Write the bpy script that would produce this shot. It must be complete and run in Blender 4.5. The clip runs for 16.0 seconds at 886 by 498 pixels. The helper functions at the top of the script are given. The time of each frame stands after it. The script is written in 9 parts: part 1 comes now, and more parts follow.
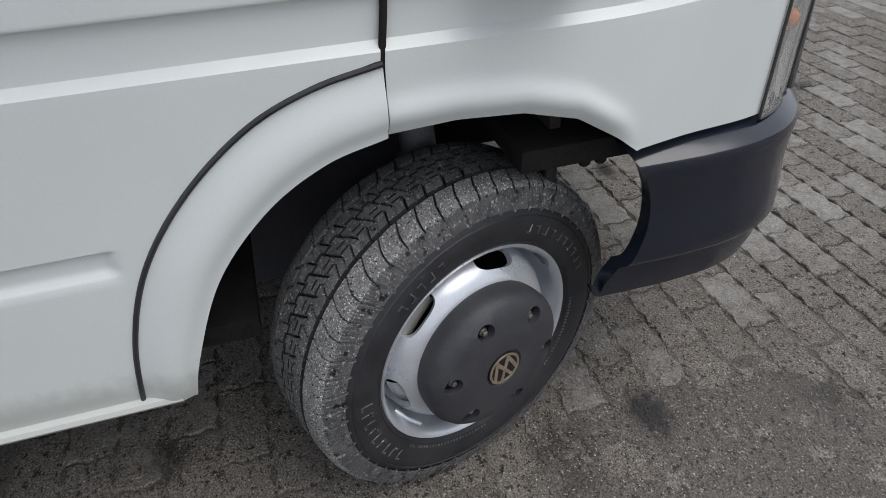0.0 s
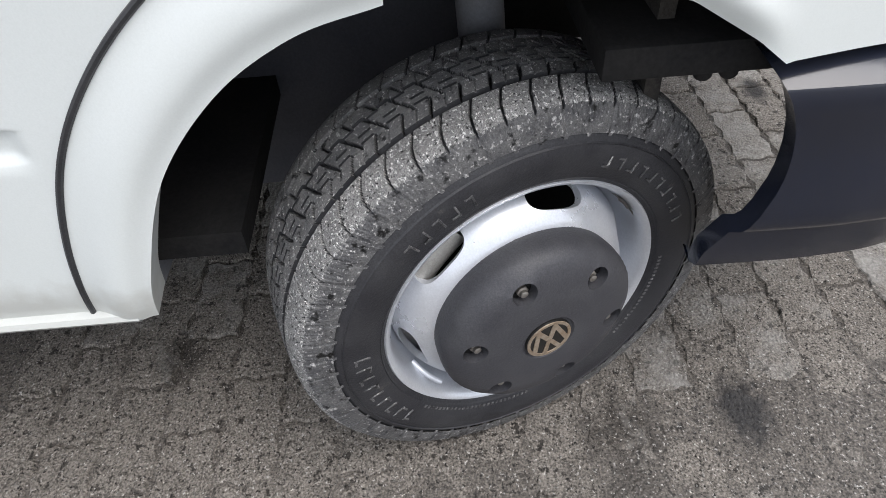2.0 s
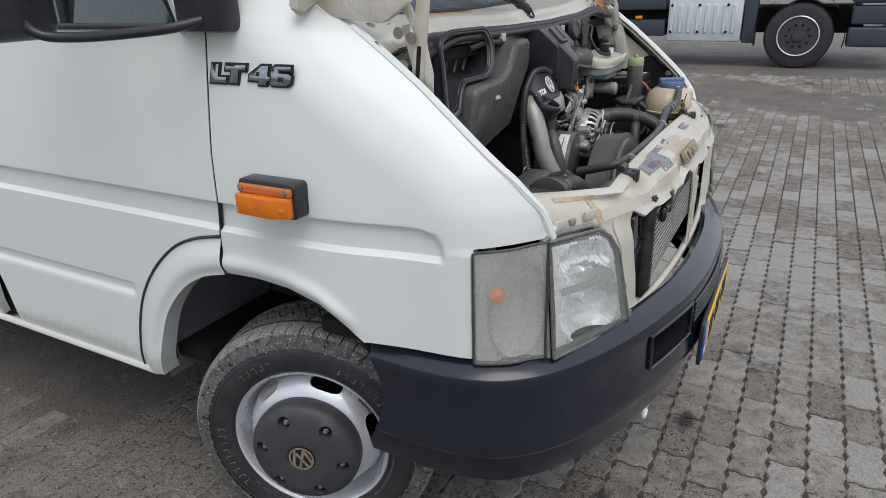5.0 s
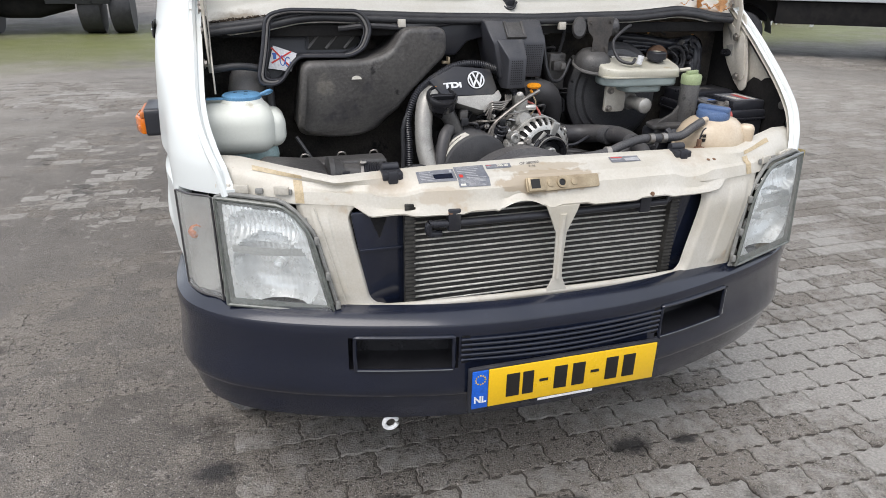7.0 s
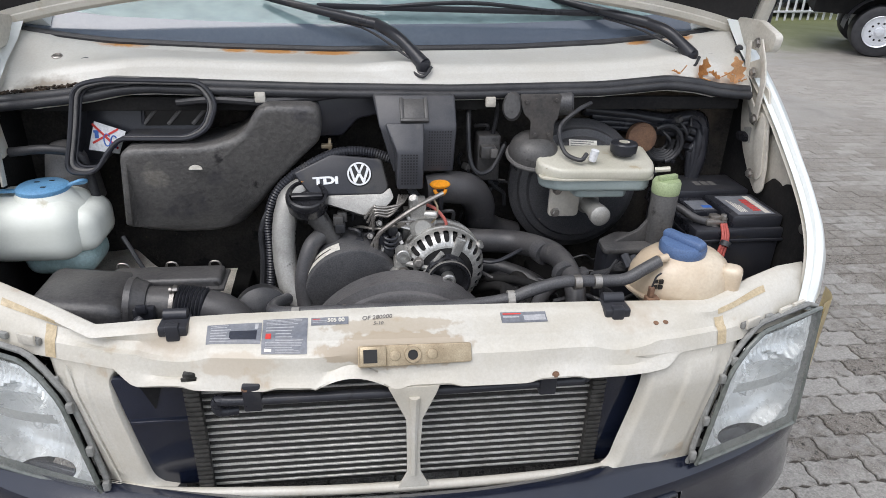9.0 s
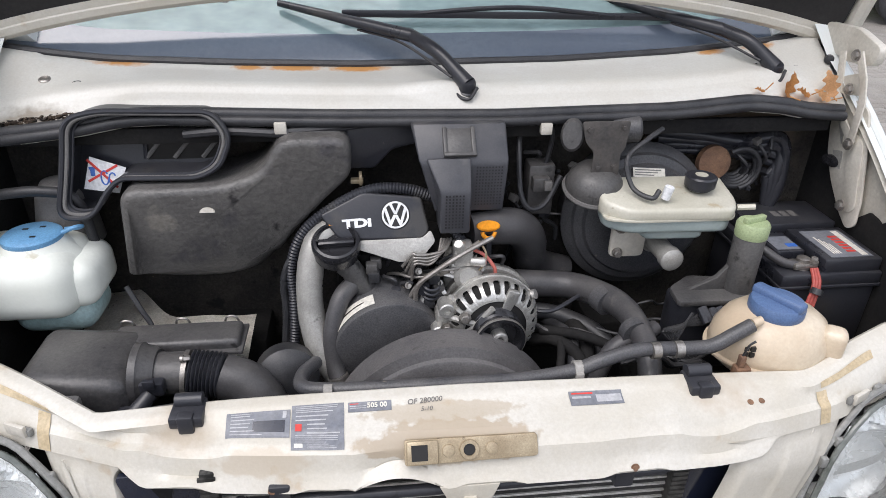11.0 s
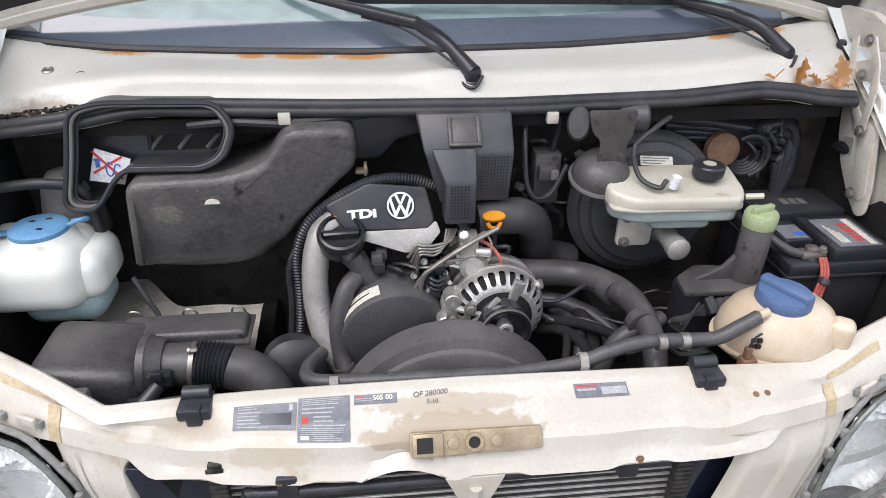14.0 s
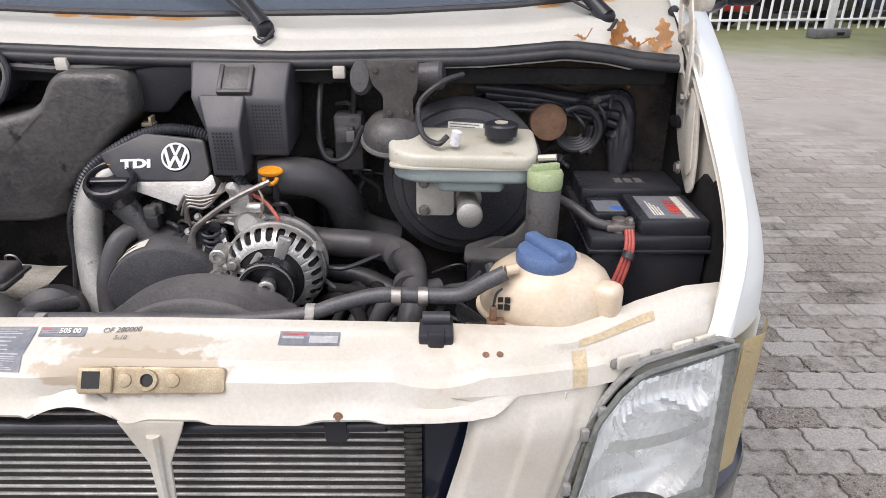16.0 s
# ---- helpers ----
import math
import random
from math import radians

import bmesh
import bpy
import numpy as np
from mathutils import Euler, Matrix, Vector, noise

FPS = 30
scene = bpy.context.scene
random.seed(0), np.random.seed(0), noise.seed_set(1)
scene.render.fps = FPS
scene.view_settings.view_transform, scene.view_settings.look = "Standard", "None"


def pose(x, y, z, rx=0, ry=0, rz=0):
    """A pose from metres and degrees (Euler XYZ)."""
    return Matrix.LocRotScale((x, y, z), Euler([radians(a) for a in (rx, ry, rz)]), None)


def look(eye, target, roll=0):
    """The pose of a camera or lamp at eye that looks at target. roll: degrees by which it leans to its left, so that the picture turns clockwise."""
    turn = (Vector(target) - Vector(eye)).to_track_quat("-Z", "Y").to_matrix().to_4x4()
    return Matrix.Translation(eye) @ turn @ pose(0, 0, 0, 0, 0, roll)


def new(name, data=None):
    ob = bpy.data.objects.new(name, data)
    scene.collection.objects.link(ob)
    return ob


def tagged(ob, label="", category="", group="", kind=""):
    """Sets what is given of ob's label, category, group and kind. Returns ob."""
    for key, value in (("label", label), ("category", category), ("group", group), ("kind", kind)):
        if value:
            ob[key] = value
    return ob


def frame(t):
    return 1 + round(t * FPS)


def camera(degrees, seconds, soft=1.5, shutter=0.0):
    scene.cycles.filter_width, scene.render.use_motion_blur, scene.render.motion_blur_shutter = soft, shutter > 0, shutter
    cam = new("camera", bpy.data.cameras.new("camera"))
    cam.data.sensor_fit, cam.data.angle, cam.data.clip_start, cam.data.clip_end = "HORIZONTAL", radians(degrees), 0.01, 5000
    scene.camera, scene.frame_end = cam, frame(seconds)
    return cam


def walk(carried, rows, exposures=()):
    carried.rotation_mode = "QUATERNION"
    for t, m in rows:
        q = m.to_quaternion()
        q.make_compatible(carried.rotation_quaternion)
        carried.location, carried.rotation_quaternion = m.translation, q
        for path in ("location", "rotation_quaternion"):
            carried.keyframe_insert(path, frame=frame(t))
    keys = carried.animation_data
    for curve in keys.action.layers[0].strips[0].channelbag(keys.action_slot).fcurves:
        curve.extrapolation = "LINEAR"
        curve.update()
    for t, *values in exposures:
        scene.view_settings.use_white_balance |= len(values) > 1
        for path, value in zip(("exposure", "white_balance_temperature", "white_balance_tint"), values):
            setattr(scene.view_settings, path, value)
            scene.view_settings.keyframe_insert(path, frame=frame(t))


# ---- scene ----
cam = camera(68.3, 16.0, 0.6)
PATH = [
    (0, (-1.754, 1.217, 1.241), (-0.212, 0.784, 0.043), -2.3),
    (0.5, (-1.607, 1.128, 1.136), (-0.134, 0.888, -0.195), -2.5),
    (1, (-1.561, 1.079, 1.091), (-0.1, 0.952, -0.269), -2.9),
    (1.5, (-1.546, 1.06, 1.089), (-0.112, 0.993, -0.303), -3.5),
    (2, (-1.538, 1.04, 1.091), (-0.122, 1.019, -0.322), -4.3),
    (2.5, (-1.545, 1.019, 1.101), (-0.146, 1.044, -0.328), -4.7),
    (3, (-1.711, 0.996, 1.212), (-0.293, 1.07, -0.196), -4.5),
    (3.5, (-2.077, 0.857, 1.428), (-0.345, 0.991, 0.436), -3.3),
    (4, (-2.285, 0.519, 1.496), (-0.464, 0.866, 0.745), -2.9),
    (4.5, (-2.252, 0.182, 1.477), (-0.502, 0.808, 0.738), -2.4),
    (5, (-2.016, -0.137, 1.497), (-0.397, 0.764, 0.744), -1.8),
    (5.2, (-1.931, -0.269, 1.493), (-0.386, 0.752, 0.738), -1.3),
    (7.3, (-0.574, -1.354, 1.512), (-0.118, 0.417, 0.703), 1.2),
    (7.5, (-0.482, -1.384, 1.51), (-0.059, 0.393, 0.696), 1.3),
    (8, (-0.302, -1.31, 1.518), (0.065, 0.479, 0.703), 1.4),
    (8.5, (-0.195, -1.07, 1.563), (0.086, 0.724, 0.724), 1.4),
    (9, (-0.075, -0.808, 1.682), (0.166, 0.974, 0.808), 1.7),
    (9.5, (-0.069, -0.629, 1.716), (0.126, 1.155, 0.832), 1.5),
    (9.7, (-0.115, -0.561, 1.735), (0.113, 1.201, 0.816), 1.4),
    (12, (-0.13, -0.562, 1.741), (0.077, 1.173, 0.768), 1.0),
    (12.5, (-0.132, -0.567, 1.75), (0.071, 1.159, 0.761), 1.0),
    (13, (-0.13, -0.569, 1.755), (0.068, 1.155, 0.761), 0.8),
    (13.5, (-0.123, -0.559, 1.758), (0.075, 1.159, 0.753), 0.6),
    (14, (-0.122, -0.548, 1.756), (0.07, 1.164, 0.741), 0.7),
    (14.5, (-0.127, -0.542, 1.75), (0.059, 1.174, 0.741), 0.7),
    (15, (-0.116, -0.538, 1.733), (0.072, 1.195, 0.752), 0.5),
    (15.5, (0.077, -0.627, 1.63), (0.253, 1.174, 0.78), 0.8),
    (16, (0.398, -0.595, 1.552), (0.411, 1.221, 0.712), 0.5),
]
walk_exposures = ((0, -0.38, 6320, 10), (0.5, -0.06, 6340, 10), (1, 0.24, 6360, 10.5), (1.5, 0.33, 6380, 11), (2.5, 0.35, 6380, 11), (3, 0.40, 6380, 11), (3.5, 0.04, 6300, 9.5), (4, -0.28, 6320, 10), (5, -0.30, 6340, 10), (7.5, 0.27, 6430, 11.6), (8, 0.26, 6400, 11.8), (8.5, 0.23, 6300, 11.5), (9, 0.15, 6260, 11.5), (9.5, 0.10, 6270, 11.5), (12, 0.36, 6330, 14.5), (15, 0.36, 6330, 14.5), (16, 0.42, 6520, 16))
walk(cam, [(t, look(eye, target, roll)) for t, eye, target, roll in PATH], walk_exposures)

# ---- light: bright overcast sky ----
world = bpy.data.worlds.new("overcast_sky")
scene.world = world
world.use_nodes = True
wn = world.node_tree.nodes
sky = wn.new("ShaderNodeTexSky")
sky.sky_type, sky.sun_disc = "NISHITA", False
sky.sun_elevation, sky.sun_rotation = radians(61), radians(225)
sky.air_density, sky.dust_density, sky.ozone_density = 1.0, 4.0, 1.0
mixw = wn.new("ShaderNodeMix")
mixw.data_type = "RGBA"
mixw.inputs[0].default_value = 0.72
mixw.inputs[7].default_value = (6.2, 6.45, 6.8, 1)
world.node_tree.links.new(sky.outputs[0], mixw.inputs[6])
world.node_tree.links.new(mixw.outputs[2], wn["Background"].inputs[0])
wn["Background"].inputs[1].default_value = 0.175
sun = new("sun", bpy.data.lights.new("sun", "SUN"))
sun.data.energy, sun.data.angle, sun.data.color = 1.7, radians(45), (1.0, 0.975, 0.94)
sun.matrix_world = look((-7, -7, 18), (0, 0, 0))


# ---- materials ----
def material(name, a, b=None, rough=0.5, metal=0.0, scale=6.0, fine=90.0, bump=0.0, spread=0.12, coat=0.0,
             transmission=0.0, ior=1.45, per_object=0.0, spots=None, rough_var=0.12, contrast=(0.35, 0.68), grit=0.16, dust=0.0, relief=0.004, world_space=False):
    """Two colours mixed by coarse and fine noise, uneven gloss, fine relief; spots: (colour, scale, threshold)."""
    m = bpy.data.materials.new(name)
    m.use_nodes = True
    nt, n = m.node_tree, m.node_tree.nodes
    p, ln = n["Principled BSDF"], m.node_tree.links.new
    co = n.new("ShaderNodeTexCoord")
    place = n.new("ShaderNodeNewGeometry").outputs["Position"] if world_space else co.outputs["Object"]

    def noise_node(s, detail=6):
        t = n.new("ShaderNodeTexNoise")
        t.inputs["Scale"].default_value, t.inputs["Detail"].default_value, t.inputs["Roughness"].default_value = s, detail, 0.6
        ln(place, t.inputs["Vector"])
        return t

    def ramp(src, lo, hi):
        r = n.new("ShaderNodeMapRange")
        r.inputs[1].default_value, r.inputs[2].default_value = lo, hi
        ln(src, r.inputs[0])
        return r.outputs[0]

    def mix(f, c0, c1):
        x = n.new("ShaderNodeMix")
        x.data_type = "RGBA"
        for s, v in ((x.inputs[0], f), (x.inputs[6], c0), (x.inputs[7], c1)):
            if isinstance(v, bpy.types.NodeSocket):
                ln(v, s)
            elif isinstance(v, (int, float)):
                s.default_value = v
            else:
                s.default_value = (*v, 1)
        return x.outputs[2]

    b = b or tuple(c * (1 - spread) for c in a)
    big, small = noise_node(scale), noise_node(fine, 3)
    col = mix(ramp(big.outputs[0], *contrast), a, b)
    col = mix(ramp(small.outputs[0], 0.4, 0.75), col, mix(0.5, col, b))
    for colour, s, th in (spots or ()):
        t = noise_node(s, 5)
        col = mix(ramp(t.outputs[0], th, th + 0.07), col, colour)
    if grit:
        g1, hv = noise_node(fine * 1.7, 4), n.new("ShaderNodeHueSaturation")
        gr = n.new("ShaderNodeMapRange")
        for k, v in ((1, 0.32), (2, 0.68), (3, 1 - grit), (4, 1 + grit)):
            gr.inputs[k].default_value = v
        ln(g1.outputs[0], gr.inputs[0])
        ln(gr.outputs[0], hv.inputs["Value"])
        ln(col, hv.inputs["Color"])
        col = hv.outputs[0]
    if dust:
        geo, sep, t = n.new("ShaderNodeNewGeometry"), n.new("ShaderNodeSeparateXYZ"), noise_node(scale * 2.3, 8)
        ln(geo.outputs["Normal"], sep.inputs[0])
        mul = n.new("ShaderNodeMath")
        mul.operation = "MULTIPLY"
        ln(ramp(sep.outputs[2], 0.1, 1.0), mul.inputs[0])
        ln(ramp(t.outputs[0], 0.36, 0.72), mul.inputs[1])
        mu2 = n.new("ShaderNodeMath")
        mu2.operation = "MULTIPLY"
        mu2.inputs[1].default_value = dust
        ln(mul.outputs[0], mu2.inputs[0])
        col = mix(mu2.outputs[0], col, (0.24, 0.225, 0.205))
    if per_object:
        oi = n.new("ShaderNodeObjectInfo")
        hv = n.new("ShaderNodeHueSaturation")
        ln(ramp_value(n, ln, oi.outputs["Random"], 1 - per_object, 1 + per_object), hv.inputs["Value"])
        ln(col, hv.inputs["Color"])
        col = hv.outputs[0]
    ln(col, p.inputs["Base Color"])
    rr = n.new("ShaderNodeMapRange")
    rr.inputs[3].default_value, rr.inputs[4].default_value = max(0.02, rough - rough_var), min(1, rough + rough_var)
    ln(big.outputs[0], rr.inputs[0])
    ln(rr.outputs[0], p.inputs["Roughness"])
    p.inputs["Metallic"].default_value = metal
    p.inputs["Coat Weight"].default_value = coat
    p.inputs["Coat Roughness"].default_value = 0.12
    p.inputs["Transmission Weight"].default_value = transmission
    p.inputs["IOR"].default_value = ior
    if bump:
        bp = n.new("ShaderNodeBump")
        bp.inputs["Strength"].default_value, bp.inputs["Distance"].default_value = min(1, bump), relief
        add = n.new("ShaderNodeMath")
        add.operation = "ADD"
        ln(big.outputs[0], add.inputs[0])
        ln(small.outputs[0], add.inputs[1])
        ln(add.outputs[0], bp.inputs["Height"])
        ln(bp.outputs[0], p.inputs["Normal"])
    return m


def ramp_value(n, ln, src, lo, hi):
    r = n.new("ShaderNodeMapRange")
    r.inputs[3].default_value, r.inputs[4].default_value = lo, hi
    ln(src, r.inputs[0])
    return r.outputs[0]


def stain(m, centre, size, colour, strength=0.8, noise_scale=25.0, lo=0.25, hi=0.8):
    """A stain with a ragged rim round a place on the thing."""
    nt, n, ln = m.node_tree, m.node_tree.nodes, m.node_tree.links.new
    p = n["Principled BSDF"]
    src = p.inputs["Base Color"].links[0].from_socket
    mp, g = n.new("ShaderNodeMapping"), n.new("ShaderNodeTexGradient")
    g.gradient_type = "SPHERICAL"
    mp.vector_type = "TEXTURE"
    mp.inputs["Location"].default_value, mp.inputs["Scale"].default_value = centre, size
    place = n.new("ShaderNodeNewGeometry").outputs["Position"]
    ln(place, mp.inputs["Vector"])
    ln(mp.outputs[0], g.inputs[0])
    t = n.new("ShaderNodeTexNoise")
    t.inputs["Scale"].default_value, t.inputs["Detail"].default_value = noise_scale, 7
    ln(place, t.inputs["Vector"])
    mul = n.new("ShaderNodeMath")
    mul.operation = "MULTIPLY_ADD"
    ln(g.outputs["Fac"], mul.inputs[0])
    mul.inputs[1].default_value = 1.5
    ad = n.new("ShaderNodeMath")
    ad.operation = "ADD"
    ad.inputs[1].default_value = -0.62
    ln(t.outputs[0], ad.inputs[0])
    ln(ad.outputs[0], mul.inputs[2])
    r = n.new("ShaderNodeMapRange")
    r.inputs[1].default_value, r.inputs[2].default_value, r.inputs[4].default_value = lo, hi, strength
    ln(mul.outputs[0], r.inputs[0])
    x = n.new("ShaderNodeMix")
    x.data_type = "RGBA"
    ln(r.outputs[0], x.inputs[0])
    ln(src, x.inputs[6])
    x.inputs[7].default_value = (*colour, 1)
    ln(x.outputs[2], p.inputs["Base Color"])


def clear(name, tint, gloss_rough=0.04, milky=0.0, milk=(0.8, 0.8, 0.78), ribs=0.0):
    """Thin clear sheet: see-through, with a glossy film and a milky share that brightens it."""
    m = bpy.data.materials.new(name)
    m.use_nodes = True
    n, ln = m.node_tree.nodes, m.node_tree.links.new
    out = n["Material Output"]
    n.remove(n["Principled BSDF"])
    tr, gl, df, fr = n.new("ShaderNodeBsdfTransparent"), n.new("ShaderNodeBsdfGlossy"), n.new("ShaderNodeBsdfDiffuse"), n.new("ShaderNodeFresnel")
    tr.inputs[0].default_value = (*tint, 1)
    gl.inputs["Roughness"].default_value = gloss_rough
    df.inputs[0].default_value = (*milk, 1)
    fr.inputs[0].default_value = 1.5
    t = n.new("ShaderNodeTexNoise")
    t.inputs["Scale"].default_value = 30
    mr = n.new("ShaderNodeMapRange")
    mr.inputs[3].default_value, mr.inputs[4].default_value = milky * 0.6, milky * 1.4
    ln(t.outputs[0], mr.inputs[0])
    if ribs:
        co, wv, bp = n.new("ShaderNodeTexCoord"), n.new("ShaderNodeTexWave"), n.new("ShaderNodeBump")
        wv.bands_direction = "Z"
        wv.inputs["Scale"].default_value = ribs
        bp.inputs["Strength"].default_value, bp.inputs["Distance"].default_value = 0.22, 0.002
        ln(co.outputs["Object"], wv.inputs["Vector"])
        ln(wv.outputs[1], bp.inputs["Height"])
        ln(bp.outputs[0], gl.inputs["Normal"])
        ln(bp.outputs[0], df.inputs["Normal"])
        ln(bp.outputs[0], fr.inputs["Normal"])
    m1, m2 = n.new("ShaderNodeMixShader"), n.new("ShaderNodeMixShader")
    ln(mr.outputs[0], m1.inputs[0])
    ln(tr.outputs[0], m1.inputs[1])
    ln(df.outputs[0], m1.inputs[2])
    ln(fr.outputs[0], m2.inputs[0])
    ln(m1.outputs[0], m2.inputs[1])
    ln(gl.outputs[0], m2.inputs[2])
    ln(m2.outputs[0], out.inputs[0])
    return m


PAINT = material("white_paint", (0.73, 0.76, 0.745), (0.68, 0.71, 0.69), rough=0.36, scale=1.6, fine=300, coat=0.3, rough_var=0.06, grit=0.02,
                 spots=[((0.34, 0.31, 0.26), 38, 0.785), ((0.45, 0.43, 0.38), 150, 0.80)])
stain(PAINT, (-0.97, 1.8, 0.46), (0.4, 0.9, 0.10), (0.36, 0.33, 0.27), 0.35, 40)
INNER = material("yellowed_white_paint", (0.595, 0.572, 0.515), (0.49, 0.455, 0.38), rough=0.38, scale=6, fine=140, bump=0.10, coat=0.15, grit=0.04,
                 spots=[((0.34, 0.27, 0.19), 55, 0.72), ((0.46, 0.39, 0.30), 12, 0.65), ((0.22, 0.18, 0.13), 130, 0.75)])
stain(INNER, (-0.025, 0.145, 1.018), (0.185, 0.075, 0.040), (0.39, 0.315, 0.225), 0.8, 42, 0.22, 0.34)
stain(INNER, (-0.03, 0.19, 1.042), (0.17, 0.03, 0.016), (0.40, 0.33, 0.24), 0.6, 70, 0.25, 0.45)
stain(INNER, (-0.30, 0.15, 1.0), (0.10, 0.06, 0.03), (0.43, 0.36, 0.27), 0.6, 60, 0.25, 0.5)
stain(INNER, (-0.42, 0.22, 1.02), (0.10, 0.08, 0.05), (0.38, 0.30, 0.21), 0.6, 45)
stain(INNER, (0.42, 0.22, 1.02), (0.13, 0.08, 0.06), (0.38, 0.30, 0.21), 0.6, 45)
stain(INNER, (-0.03, 0.17, 0.965), (0.12, 0.06, 0.02), (0.24, 0.17, 0.10), 0.8, 60)
COWL = material("cowl_paint", (0.64, 0.632, 0.588), (0.56, 0.535, 0.475), rough=0.36, scale=4, fine=140, coat=0.2, grit=0.04,
                spots=[((0.35, 0.28, 0.2), 60, 0.77)])
for rx, rw in ((-0.60, 0.10), (-0.36, 0.05), (-0.27, 0.09), (-0.14, 0.10), (0.73, 0.07), (0.62, 0.05)):
    stain(COWL, (rx, 0.812, 1.414 + 0.07 * rx * rx), (rw * 0.9, 0.020, 0.024), (0.55, 0.24, 0.04), 0.9, 120, 0.15, 0.75)
stain(COWL, (0.74, 0.66, 1.375), (0.14, 0.03, 0.03), (0.38, 0.22, 0.11), 0.5, 60)
stain(COWL, (-0.72, 0.66, 1.36), (0.12, 0.06, 0.05), (0.22, 0.18, 0.13), 0.8, 60)
BAREZINC = material("zinc_bracket", (0.66, 0.63, 0.56), (0.50, 0.465, 0.40), rough=0.45, metal=0.1, scale=12, bump=0.1, grit=0.08, spots=[((0.24, 0.17, 0.10), 40, 0.70)])
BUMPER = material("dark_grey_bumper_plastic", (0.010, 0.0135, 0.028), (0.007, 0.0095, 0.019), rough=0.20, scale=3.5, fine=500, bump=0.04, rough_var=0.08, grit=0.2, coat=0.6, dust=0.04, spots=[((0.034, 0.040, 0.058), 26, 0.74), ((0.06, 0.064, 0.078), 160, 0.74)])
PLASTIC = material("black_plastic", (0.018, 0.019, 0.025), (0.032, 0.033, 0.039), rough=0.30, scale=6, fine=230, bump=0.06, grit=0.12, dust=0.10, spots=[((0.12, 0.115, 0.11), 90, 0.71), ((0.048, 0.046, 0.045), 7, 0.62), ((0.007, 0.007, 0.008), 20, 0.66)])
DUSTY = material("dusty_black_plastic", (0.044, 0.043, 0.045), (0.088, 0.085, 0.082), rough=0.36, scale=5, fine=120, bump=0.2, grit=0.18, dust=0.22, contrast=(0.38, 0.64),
                 spots=[((0.14, 0.132, 0.125), 6, 0.62), ((0.020, 0.019, 0.019), 12, 0.65), ((0.026, 0.025, 0.025), 34, 0.63), ((0.22, 0.21, 0.20), 70, 0.71)])
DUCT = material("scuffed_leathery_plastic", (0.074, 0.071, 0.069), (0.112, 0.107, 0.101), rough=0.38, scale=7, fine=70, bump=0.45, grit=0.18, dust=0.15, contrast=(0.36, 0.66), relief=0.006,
                spots=[((0.050, 0.048, 0.054), 4, 0.55), ((0.17, 0.158, 0.14), 9, 0.63), ((0.030, 0.028, 0.029), 14, 0.64), ((0.34, 0.33, 0.32), 110, 0.74)])
GLOSSBLACK = material("glossy_black_plastic", (0.012, 0.012, 0.014), (0.022, 0.022, 0.025), rough=0.22, scale=9, fine=200, coat=0.3, grit=0.1, spots=[((0.10, 0.10, 0.095), 80, 0.73)])
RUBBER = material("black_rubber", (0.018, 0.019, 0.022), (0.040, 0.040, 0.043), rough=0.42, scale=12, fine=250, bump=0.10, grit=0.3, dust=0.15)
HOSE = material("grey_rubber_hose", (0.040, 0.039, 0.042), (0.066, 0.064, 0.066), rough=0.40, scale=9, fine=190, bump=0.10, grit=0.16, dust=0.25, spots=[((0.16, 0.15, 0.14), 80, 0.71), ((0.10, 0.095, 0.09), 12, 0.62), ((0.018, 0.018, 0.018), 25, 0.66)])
TYRE = material("tyre_rubber", (0.019, 0.019, 0.023), (0.040, 0.040, 0.043), rough=0.52, scale=14, fine=300, bump=0.3, grit=0.35, spots=[((0.060, 0.058, 0.056), 42, 0.66), ((0.09, 0.086, 0.082), 300, 0.68)])
TREAD = material("sandy_tread_rubber", (0.16, 0.158, 0.155), (0.28, 0.275, 0.265), rough=0.85, scale=16, fine=420, bump=0.8, grit=0.6,
                 spots=[((0.66, 0.65, 0.63), 260, 0.555), ((0.015, 0.015, 0.015), 210, 0.575), ((0.05, 0.05, 0.05), 26, 0.63)])
TREADIN = material("gritty_inner_tread_rubber", (0.105, 0.105, 0.108), (0.19, 0.187, 0.182), rough=0.55, scale=22, fine=420, bump=0.7, grit=0.5,
                   spots=[((0.60, 0.59, 0.57), 230, 0.585), ((0.012, 0.012, 0.012), 60, 0.60)])
TREADSIDE = material("scuffed_shoulder_rubber", (0.052, 0.052, 0.056), (0.14, 0.138, 0.136), rough=0.42, scale=40, fine=300, bump=0.6, grit=0.4,
                     spots=[((0.42, 0.41, 0.40), 100, 0.60), ((0.40, 0.39, 0.38), 240, 0.60), ((0.006, 0.006, 0.006), 55, 0.58)])
SILVER = material("silver_wheel_paint", (0.74, 0.76, 0.80), (0.64, 0.66, 0.70), rough=0.30, metal=0.5, scale=10, fine=200, coat=0.25, grit=0.06,
                  spots=[((0.26, 0.24, 0.22), 75, 0.76)])
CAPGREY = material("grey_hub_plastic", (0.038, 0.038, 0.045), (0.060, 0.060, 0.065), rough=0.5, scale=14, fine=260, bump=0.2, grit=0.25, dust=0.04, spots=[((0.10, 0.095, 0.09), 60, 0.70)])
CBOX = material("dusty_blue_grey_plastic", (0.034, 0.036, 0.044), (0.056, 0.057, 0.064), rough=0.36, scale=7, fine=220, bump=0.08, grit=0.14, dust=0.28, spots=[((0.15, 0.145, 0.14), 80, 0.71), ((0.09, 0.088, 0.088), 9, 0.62)])
